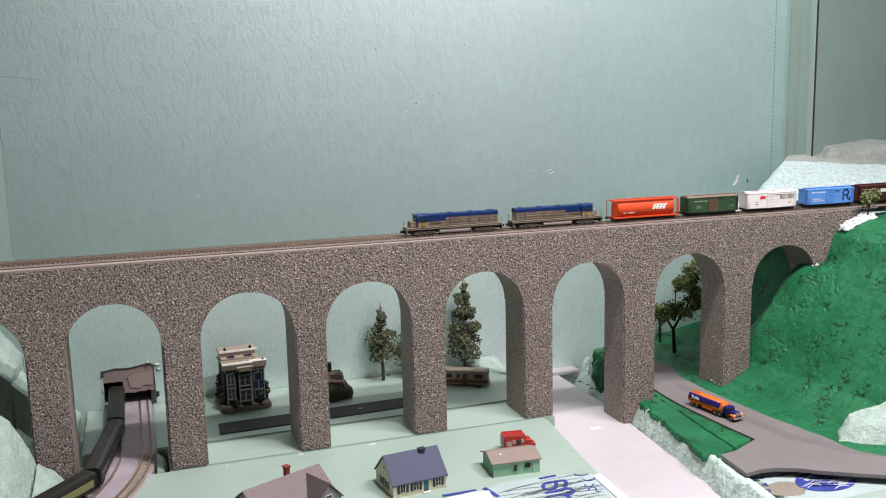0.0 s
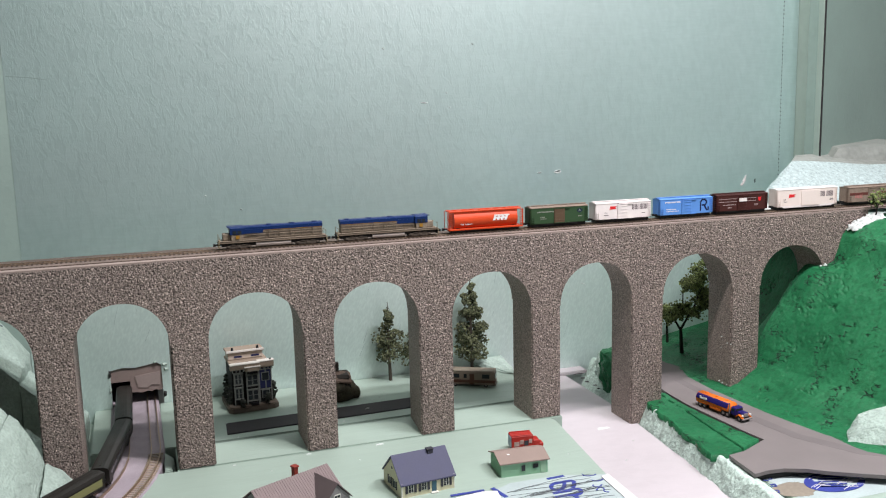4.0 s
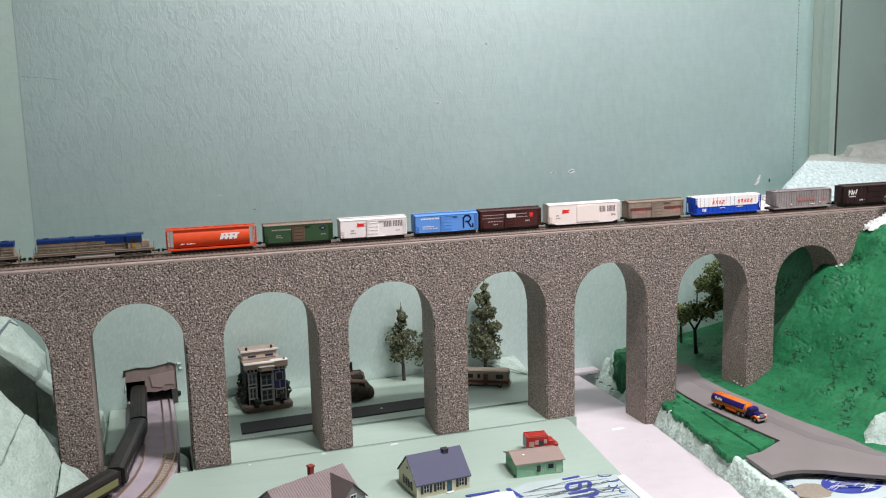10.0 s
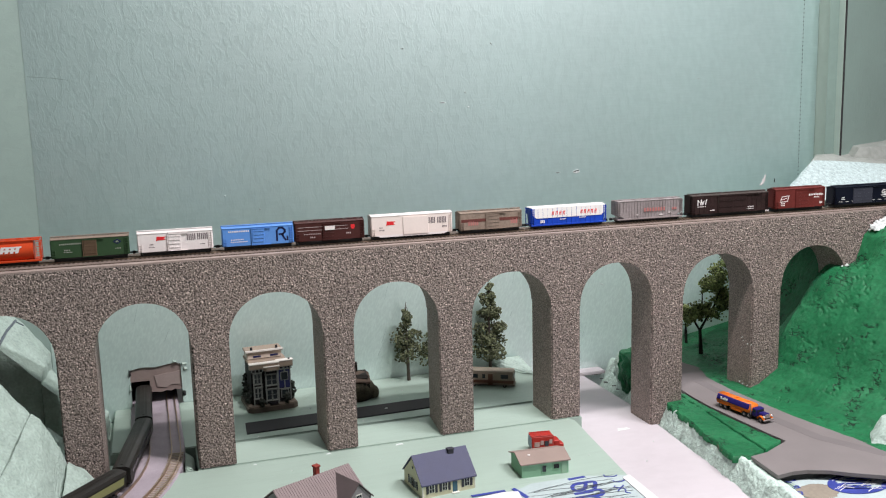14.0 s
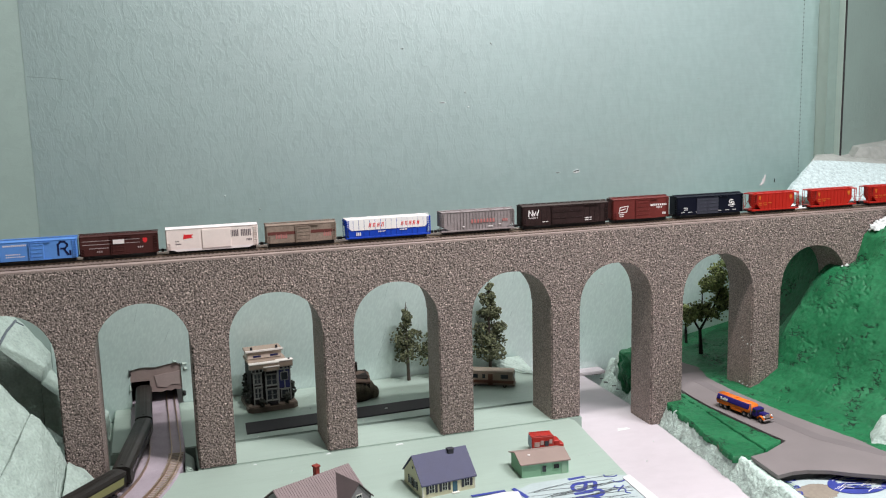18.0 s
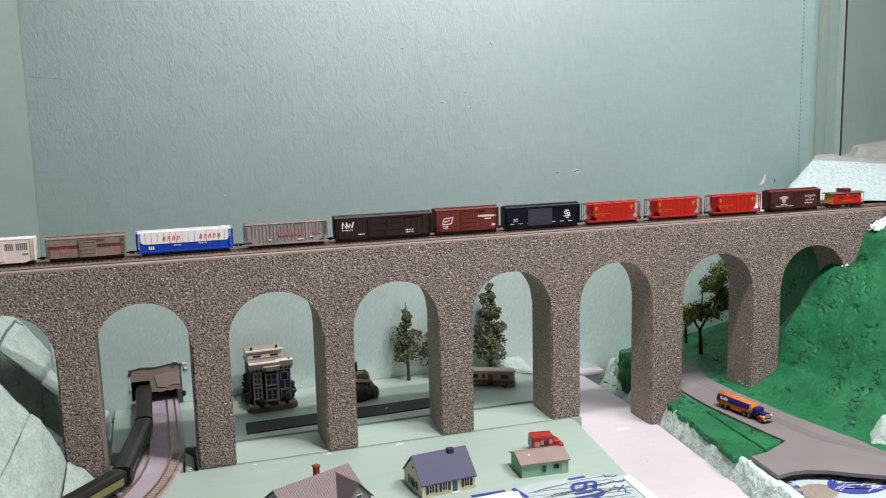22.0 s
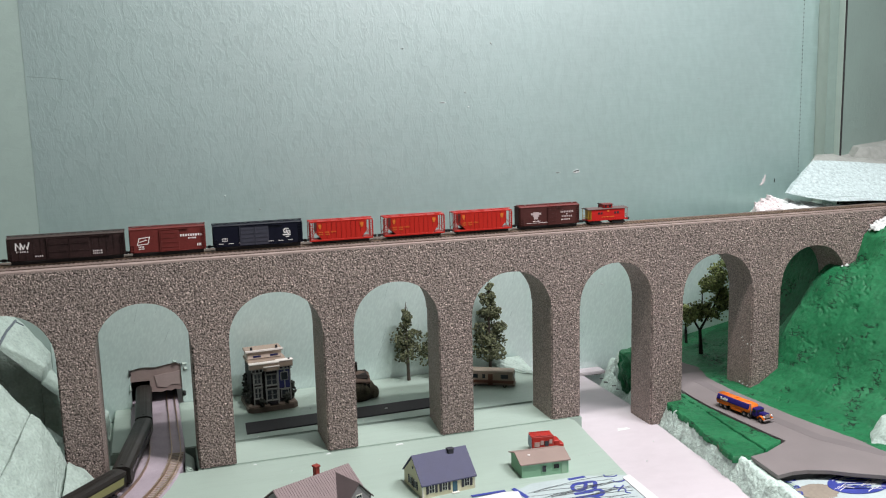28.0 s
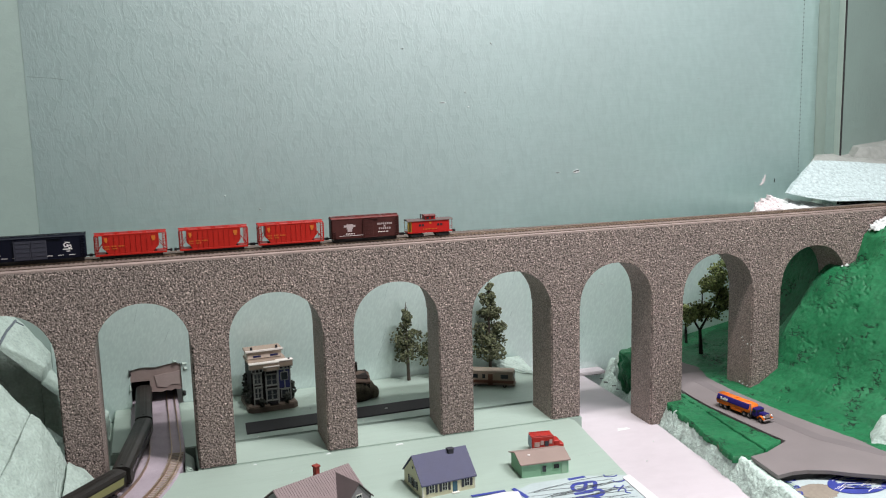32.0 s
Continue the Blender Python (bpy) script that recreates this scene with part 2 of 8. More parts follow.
ROOM_WALL = plain("room_paint", (0.80, 0.81, 0.80), 0.8, grain=300, patch=3, vary=0.04, world_space=True)
ROOM_FLOOR = plain("room_floor", (0.15, 0.14, 0.13), 0.6, grain=200, patch=4, vary=0.15, world_space=True)
CEILING = plain("ceiling_paint", (0.75, 0.76, 0.75), 0.9, grain=300, patch=3, vary=0.03, world_space=True)
PITTED_FOAM = plain("pitted_foam", (0.375, 0.455, 0.455), 0.85, grain=520, patch=210, vary=0.42, bump=0.8, depth=0.0012, world_space=True)
TORN_PLASTER = plain("torn_plaster", (0.60, 0.545, 0.545), 0.85, grain=420, patch=120, vary=0.22, bump=0.6, depth=0.001, world_space=True)
PLASTER = plain("white_plaster", (0.64, 0.67, 0.66), 0.8, grain=500, patch=60, vary=0.10, bump=0.6, depth=0.001, world_space=True)
BLACK = plain("black_plastic", (0.012, 0.012, 0.013), 0.45, vary=0.2)
DARK = plain("dark_shadow_gap", (0.02, 0.02, 0.02), 0.9)
WHITE = plain("white_paint", (0.76, 0.73, 0.72), 0.45, vary=0.05)
TUNNEL = plain("tunnel_card", (0.24, 0.185, 0.17), 0.85, grain=700, patch=40, vary=0.12, world_space=True)


# ---- mesh helpers ----
def box(bm, x0, x1, y0, y1, z0, z1, bev=0.0):
    vs = [bm.verts.new((x, y, z)) for x in (x0, x1) for y in (y0, y1) for z in (z0, z1)]
    fs = [bm.faces.new([vs[i] for i in q]) for q in ((0, 1, 3, 2), (4, 6, 7, 5), (0, 4, 5, 1), (2, 3, 7, 6), (0, 2, 6, 4), (1, 5, 7, 3))]
    if bev:
        es = list({e for f in fs for e in f.edges})
        bmesh.ops.bevel(bm, geom=es, offset=bev, segments=1, affect="EDGES", profile=0.5)
    return bm


def prism(bm, pts, axis, a, b):
    """Extrude an outline along an axis. Outline coordinates are the other two axes in xyz order."""
    def at(p, c):
        return {"x": (c, p[0], p[1]), "y": (p[0], c, p[1]), "z": (p[0], p[1], c)}[axis]
    lo = [bm.verts.new(at(p, a)) for p in pts]
    hi = [bm.verts.new(at(p, b)) for p in pts]
    n = len(pts)
    fs = [bm.faces.new(lo[::-1]), bm.faces.new(hi)]
    for i in range(n):
        fs.append(bm.faces.new((lo[i], lo[(i + 1) % n], hi[(i + 1) % n], hi[i])))
    bmesh.ops.recalc_face_normals(bm, faces=fs)
    return bm


def rod(bm, p, q, r0, r1=None, n=8):
    p, q = Vector(p), Vector(q)
    r1 = r0 if r1 is None else r1
    turn = (q - p).to_track_quat("Z", "Y")
    lo, hi = [], []
    for i in range(n):
        c = Vector((math.cos(2 * math.pi * i / n), math.sin(2 * math.pi * i / n), 0))
        lo.append(bm.verts.new(p + turn @ (c * r0)))
        hi.append(bm.verts.new(q + turn @ (c * r1)))
    fs = [bm.faces.new(lo[::-1]), bm.faces.new(hi)]
    for i in range(n):
        fs.append(bm.faces.new((lo[i], lo[(i + 1) % n], hi[(i + 1) % n], hi[i])))
    bmesh.ops.recalc_face_normals(bm, faces=fs)
    return bm


def grid(bm, x0, x1, y0, y1, nx, ny, height):
    rows = [[bm.verts.new((x0 + (x1 - x0) * i / nx, y0 + (y1 - y0) * j / ny, 0)) for i in range(nx + 1)] for j in range(ny + 1)]
    for row in rows:
        for v in row:
            v.co.z = height(v.co.x, v.co.y)
    for j in range(ny):
        for i in range(nx):
            bm.faces.new((rows[j][i], rows[j][i + 1], rows[j + 1][i + 1], rows[j + 1][i]))
    return rows


def part(name, bm, material, parent=None, label="", smooth=False):
    me = bpy.data.meshes.new(name)
    bm.to_mesh(me)
    bm.free()
    if smooth:
        for f in me.polygons:
            f.use_smooth = True
    me.materials.append(material)
    ob = new(name, me)
    if parent:
        ob.parent = parent
    if label:
        ob["label"] = label
    return ob


def thing(name, m, label, category, group="", kind=""):
    ob = new(name)
    ob.empty_display_size = 0.01
    ob.matrix_world = m
    return tagged(ob, label, category, group, kind)


def setting(name, bm, material, label, category, smooth=False):
    return tagged(part(name, bm, material, None, "", smooth), label, category, "", "structure")


def fuzz(x, y, z=0.0, scale=1.0, octaves=4):
    return noise.fractal(Vector((x * scale, y * scale, z * scale)), 1.0, 2.0, octaves)


B = bmesh.new

# ---- the room round the layout ----
setting("room_floor", box(B(), -2.6, 3.4, -3.4, 1.2, ROOM_Z - 0.06, ROOM_Z), ROOM_FLOOR, "plain grey floor of the train room", "floor")
setting("ceiling", box(B(), -2.6, 3.4, -3.4, 1.2, ROOF_Z, ROOF_Z + 0.05), CEILING, "plain white ceiling of the train room", "ceiling")
setting("wall_south", box(B(), -2.6, 3.4, -3.45, -3.4, ROOM_Z, ROOF_Z), ROOM_WALL, "plain pale painted wall behind the viewer", "wall")
setting("wall_west", box(B(), -2.65, -2.6, -3.4, 1.2, ROOM_Z, ROOF_Z), ROOM_WALL, "plain pale painted side wall", "wall")
setting("wall_east", box(B(), 3.4, 3.45, -3.4, 1.2, ROOM_Z, ROOF_Z), ROOM_WALL, "plain pale painted side wall", "wall")
setting("wall_north", box(B(), -2.6, 3.4, 1.2, 1.25, ROOM_Z, ROOF_Z), ROOM_WALL, "plain pale painted wall behind the layout", "wall")

# ---- foam backdrop sheets ----
WY = 0.24


def backdrop_main():
    # the sheet stands round the tunnel mouth, whose ragged top is cut into it
    bm = B()
    x0, x1, z0, z1, d = -0.133, 1.003, -0.06, 0.95, 0.025
    top = [(-0.043, 0.050), (-0.028, 0.0525), (-0.012, 0.051), (0.004, 0.0535), (0.014, 0.055), (0.020, 0.052)]
    poly = [(x0, z0), (-0.044, z0)] + top + [(0.021, z0), (x1, z0), (x1, z1), (x0, z1)]
    prism(bm, poly, "y", WY, WY + d)
    return bm


def backdrop():
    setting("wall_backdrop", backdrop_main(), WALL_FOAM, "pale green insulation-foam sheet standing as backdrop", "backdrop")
    # side sheet, turned towards the viewer
    bm = box(B(), -0.9, 0.0, 0.0, 0.025, -0.06, 0.95)
    ob = setting("wall_backdrop_west", bm, WEST_FOAM, "pale green foam sheet angled beside the backdrop", "backdrop")
    ob.matrix_world = pose(-0.1275, WY + 0.003, 0, 0, 0, 24)
    setting("wall_pier_side", box(B(), 1.0035, 1.0042, 0.1845, WY + 0.03, -0.06, 0.95), OLIVE_FOAM, "narrow foam return beside the backdrop", "backdrop")
    ob = setting("wall_backdrop_east", box(B(), 0.0, 0.9, 0.0, 0.025, -0.06, 0.95), EAST_FOAM, "dull green foam sheet beyond the corner", "backdrop")
    ob.matrix_world = pose(1.0082, 0.1865, 0, 0, 0, 26)
    setting("trim_corner_gap", box(B(), 1.0043, 1.0078, 0.1843, 0.195, -0.05, 0.95), DARK, "dark gap between the foam sheets", "gap")
    # row of perforations near the corner
    bm = B()
    z = 0.252
    while z < 0.93:
        box(bm, 0.9743, 0.9750, WY - 0.0006, WY + 0.001, z, z + 0.0024)
        z += 0.0062
    setting("trim_perforation", bm, DARK, "line of dark perforations along the foam sheet", "perforation")


backdrop()


# ---- base boards ----
def sheet(name, pts, z0, z1, material, label, category="board"):
    bm = prism(B(), pts, "z", z0, z1)
    bmesh.ops.bevel(bm, geom=[e for e in bm.edges if abs(e.verts[0].co.z - z1) < 1e-6 and abs(e.verts[1].co.z - z1) < 1e-6], offset=0.0012, segments=2, affect="EDGES")
    return setting(name, bm, material, label, category)


sheet("ground_front_board", [(-0.60, -0.6), (0.43, -0.6), (0.444, -0.173), (0.4645, -0.012), (0.461, -0.0035), (-0.60, -0.0015)], -0.03, 0.0, BOARD_FOAM, "pale green foam base board in front of the viaduct")
sheet("ground_strip_board", [(0.0265, 0.0), (0.478, -0.001), (0.478, 0.0685), (0.0265, 0.0665)], -0.03, 0.0, BOARD_FOAM, "pale green foam strip under the viaduct piers")
sheet("ground_strip_west", [(-0.60, 0.0), (0.0245, 0.0), (0.0245, 0.078), (-0.60, 0.078)], -0.045, -0.012, BOARD_FOAM, "lower foam strip beside the tunnel line")
sheet("ground_filler", [(0.0135, 0.004), (0.0215, 0.006), (0.0225, 0.045), (0.0165, 0.058), (0.0135, 0.058)], -0.0119, -0.001, BOARD_FOAM, "small foam filler piece beside the track")
sheet("ground_back_board", [(0.0145, 0.0705), (0.497, 0.0725), (0.497, 0.165), (0.497, 0.2395), (0.0145, 0.2395)], -0.03, 0.0, BOARD_FOAM, "pale green foam base board behind the viaduct")
sheet("ground_back_west", [(-0.0646, 0.082), (0.0125, 0.082), (0.0125, 0.2395), (-0.0645, 0.2395)], -0.03, 0.0, BOARD_FOAM, "pale green foam board beside the tunnel line")
sheet("ground_low_west", [(-0.60, 0.0795), (-0.066, 0.0795), (-0.066, 0.2395), (-0.60, 0.2395)], -0.05, -0.016, BOARD_FOAM, "lower pale foam board beside the rocks")
sheet("water_edge_strip", [(0.50, 0.2155), (0.625, 0.2165), (0.625, 0.2388), (0.50, 0.2388)], -0.0249, -0.0205, RIVER_FOAM, "white foam strip at the foot of the backdrop")
sheet("road_strip", [(0.0885, 0.126), (0.0865, 0.086), (0.330, 0.096), (0.334, 0.134)], 0.0002, 0.0012, ASPHALT, "flat strip of dark grey roadway", "road")
sheet("ground_table", [(-1.2, -0.7), (2.2, -0.7), (2.2, 0.30), (-1.2, 0.30)], -0.09, -0.056, ROOM_WALL, "plain table top under the foam boards")
sheet("water_river_board", [(0.40, -0.65), (0.575, -0.65), (0.5745, -0.10), (0.590, 0.06), (0.590, 0.2385), (0.40, 0.2385)], -0.055, -0.025, RIVER_FOAM, "bare pinkish white foam river bed")

# ---- the viaduct ----
DECK_Z, DEPTH = 0.2252, 0.068
PIERS = [(-0.242, -0.204), (-0.1035, -0.066), (0.028, 0.067), (0.167, 0.2015), (0.2995, 0.340), (0.439, 0.4768), (0.5735, 0.6180), (0.7185, 0.762), (0.862, 0.93)]
SPRING, CROWN = 0.137, 0.1855


def depth_at(x):
    """The viaduct is cut a little thinner towards its east end."""
    if x < 0.30:
        return DEPTH
    if x < 0.58:
        return DEPTH - 0.017 * (x - 0.30) / 0.28
    return DEPTH - 0.017


def cut_skew(x):
    """The third arch is cut a little askew: its east jamb drifts east towards the back."""
    return 0.006 * max(0.0, min(1.0, (x - 0.2015) / 0.098)) if x < 0.345 else 0.0


def arch_z(x, a, b):
    u = (2 * x - a - b) / (b - a)
    return SPRING + (CROWN - SPRING) * max(0.0, 1 - abs(u) ** 2.15) ** (1 / 2.0)


def viaduct():
    v = thing("viaduct", pose(0, 0, 0), "tall grey stone-textured model railway viaduct with round arches", "viaduct")
    for k, (a, b) in enumerate(PIERS):
        foot = {0: -0.05, 1: -0.05, 6: -0.0255, 7: -0.006, 8: 0.0}.get(k, 0.0002)
        bm = box(B(), a, b, 0.0, depth_at((a + b) / 2), foot, SPRING)
        for w in bm.verts:
            if w.co.y > 0.01:
                w.co.x += cut_skew(w.co.x)
        bmesh.ops.recalc_face_normals(bm, faces=bm.faces[:])
        es = [e for e in bm.edges if abs(e.verts[0].co.z - e.verts[1].co.z) > 0.01]
        bmesh.ops.bevel(bm, geom=es, offset=0.0016, segments=2, affect="EDGES")
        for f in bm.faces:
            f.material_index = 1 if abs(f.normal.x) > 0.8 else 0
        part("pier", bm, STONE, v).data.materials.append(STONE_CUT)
    mids = [(a + b) / 2 for a, b in PIERS]
    mids[0], mids[-1] = -0.242, 0.93
    for k in range(len(PIERS) - 1):
        a, b = PIERS[k][1], PIERS[k + 1][0]
        bm = B()
        n = 28
        xs = [(a + b) / 2 - (b - a) / 2 * math.cos(math.pi * i / n) for i in range(n + 1)]
        low = [(mids[k], SPRING)] + [(x, arch_z(x, a, b)) for x in xs] + [(mids[k + 1], SPRING)]
        top = [(x, DECK_Z) for x, _ in low]
        for back, flip in ((0.0, False), (1.0, True)):
            lo = [bm.verts.new((x + back * cut_skew(x), back * depth_at(x), z)) for x, z in low]
            hi = [bm.verts.new((x + back * cut_skew(x), back * depth_at(x), z)) for x, z in top]
            for i in range(len(lo) - 1):
                q = (lo[i], lo[i + 1], hi[i + 1], hi[i])
                bm.faces.new(q[::-1] if flip else q)
            if not flip:
                f_lo, f_hi = lo, hi
            else:
                for i in range(1, len(lo) - 2):
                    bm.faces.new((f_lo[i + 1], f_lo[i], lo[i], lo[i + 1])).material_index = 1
                for i in range(len(lo) - 1):
                    bm.faces.new((f_hi[i], f_hi[i + 1], hi[i + 1], hi[i]))
        part("arch_span", bm, STONE, v).data.materials.append(STONE_CUT)
    part("deck", prism(B(), [(-0.30, 0.0008), (0.96, 0.0008), (0.96, 0.0500), (0.58, 0.0500), (0.30, 0.0670), (-0.30, 0.0670)], "z", DECK_Z + 0.0002, DECK_Z + 0.0018), DECK, v, "thin tan card deck")
    part("deck_edge", prism(B(), [(-0.30, 0.0440), (0.96, 0.0360), (0.96, 0.0495), (0.58, 0.0495), (0.30, 0.0665), (-0.30, 0.0665)], "z", DECK_Z + 0.0016, DECK_Z + 0.0024), plain("brown_scatter", (0.115, 0.090, 0.076), 0.9, grain=1200, patch=60, vary=0.3, bump=0.6, depth=0.0006, world_space=True), v, "brown scatter along the back of the deck")
    return v


viaduct()

# ---- track across the viaduct ----
ZR = 0.2299


def track_y(x):
    return 0.0305 - 0.010 * x


TRACK_ANGLE = math.degrees(math.atan(-0.010))


def deck_track():
    t = thing("railway_track", pose(0, 0, 0), "brown ballasted model track with weathered rails on the viaduct", "railway track")
    bm = B()
    prof = [(-0.0182, -0.0004), (-0.0176, 0.0009), (-0.0102, 0.0014), (0.0102, 0.0014), (0.0176, 0.0009), (0.0182, -0.0004)]
    lo = [bm.verts.new((-0.5, track_y(-0.5) + p, DECK_Z + 0.0018 + q)) for p, q in prof]
    hi = [bm.verts.new((1.4, track_y(1.4) + p, DECK_Z + 0.0018 + q)) for p, q in prof]
    for i in range(5):
        bm.faces.new((lo[i], hi[i], hi[i + 1], lo[i + 1]))
    bmesh.ops.recalc_face_normals(bm, faces=bm.faces[:])
    part("roadbed", bm, BALLAST, t)
    bm = B()
    for x in (-0.5, 0.45):
        prism(bm, [(x, track_y(x) - 0.0190), (x + 0.95, track_y(x + 0.95) - 0.0190), (x + 0.95, track_y(x + 0.95) - 0.0181), (x, track_y(x) - 0.0181)], "z", DECK_Z + 0.0016, DECK_Z + 0.0024)
    part("bed_edge", bm, SLEEPER, t, "dark brown edge of the roadbed")
    bm = B()
    x = -0.5
    while x < 1.35:
        y = track_y(x)
        box(bm, x, x + 0.0021, y - 0.0098, y + 0.0098, DECK_Z + 0.0030, DECK_Z + 0.0039)
        x += 0.0046
    tagged(part("sleeper_bed", bm, SLEEPER, t), kind="stuff")
    bm = B()
    for x in (-0.5, 0.45):
        prism(bm, [(x, track_y(x) - 0.0088), (x + 0.95, track_y(x + 0.95) - 0.0088), (x + 0.95, track_y(x + 0.95) + 0.0088), (x, track_y(x) + 0.0088)], "z", DECK_Z + 0.0028, DECK_Z + 0.0035)
    part("crib_ballast", bm, plain("crib_ballast", (0.19, 0.15, 0.125), 0.9, grain=1400, patch=80, vary=0.3, world_space=True), t, "dark ballast between the sleepers")
    for s in (-1, 1):
        bm = B()
        for x in (-0.5, 0.0, 0.5, 1.0):
            y = track_y(x) + s * 0.0048
            y2 = track_y(x + 0.5) + s * 0.0048
            vs = [bm.verts.new(c) for c in ((x, y - 0.0005, DECK_Z + 0.0034), (x, y + 0.0005, DECK_Z + 0.0034), (x + 0.5, y2 + 0.0005, DECK_Z + 0.0034), (x + 0.5, y2 - 0.0005, DECK_Z + 0.0034),
                                            (x, y - 0.0005, ZR), (x, y + 0.0005, ZR), (x + 0.5, y2 + 0.0005, ZR), (x + 0.5, y2 - 0.0005, ZR))]
            for q in ((4, 7, 6, 5), (0, 3, 7, 4), (1, 5, 6, 2)):
                bm.faces.new([vs[i] for i in q])
        bmesh.ops.recalc_face_normals(bm, faces=bm.faces[:])
        part("rail", bm, RAIL, t)
    return t


deck_track()


# ---- hill, bank and road beside the viaduct ----
def lerp_table(x, table):
    for (a, u), (b, v) in zip(table, table[1:]):
        if x <= b:
            k = min(1, max(0, (x - a) / (b - a)))
            return u + (v - u) * k
    return table[-1][1]


TOE = [(-0.6, 0.99), (-0.42, 0.86), (-0.30, 0.768), (-0.233, 0.717), (-0.1375, 0.7044), (-0.10, 0.6993), (-0.048, 0.6942), (0.006, 0.6898), (0.068, 0.692), (0.115, 0.690), (0.17, 0.690), (0.26, 0.690)]
RISE = [(-0.1, -0.02), (0.0, 0.001), (0.022, 0.0045), (0.042, 0.009), (0.078, 0.034), (0.112, 0.082), (0.150, 0.134), (0.1785, 0.166), (0.195, 0.193), (0.242, 0.212), (0.52, 0.221)]
RISE_FACE = [(-0.1, -0.02), (0.0, 0.001), (0.022, 0.0045), (0.042, 0.009), (0.078, 0.034), (0.112, 0.088), (0.145, 0.1410), (0.161, 0.1535), (0.173, 0.1555), (0.186, 0.1600), (0.190, 0.173), (0.198, 0.195), (0.207, 0.205), (0.242, 0.213), (0.52, 0.221)]
RISE_BACK = [(-0.1, -0.02), (0.0, 0.001), (0.04, 0.006), (0.10, 0.016), (0.165, 0.028), (0.20, 0.085), (0.235, 0.160), (0.27, 0.180), (0.5, 0.188)]


def hill_z(x, y):
    d = x - lerp_table(y, TOE)
    k = min(1, max(0, (y - 0.027) / 0.074))
    near = min(1, max(0, (y + 0.040) / 0.028))
    z = (lerp_table(d, RISE) * (1 - near) + lerp_table(d, RISE_FACE) * near) * (1 - k) + lerp_table(d, RISE_BACK) * k
    if 0.001 < x - 0.855 and -0.004 < y < 0.075:
        z = min(z, 0.222)
    return max(z, -0.03) if d > -0.01 else -0.035


def hill_relief(x, y, z):
    """Lumps and short ragged crevices, in loose groups."""
    lumps = fuzz(x, y, z + 3.1, 14, 3) * 0.0034 + fuzz(x, y, z + 7.7, 48, 3) * 0.0007 + fuzz(x, y, z + 2.2, 150, 2) * 0.0003
    bend = 0.35 * fuzz(x, y, z + 5, 30, 2)
    crack = abs(fuzz(1.1 * x + 0.010 * bend, 0.5 * y, 1.1 * z + 1.3, 80, 3))
    where = max(0.0, min(1.0, 7 * (fuzz(x, y, z + 9, 30, 3) - 0.14)))
    return lumps - 0.0034 * max(0, 0.050 - crack) / 0.050 * where


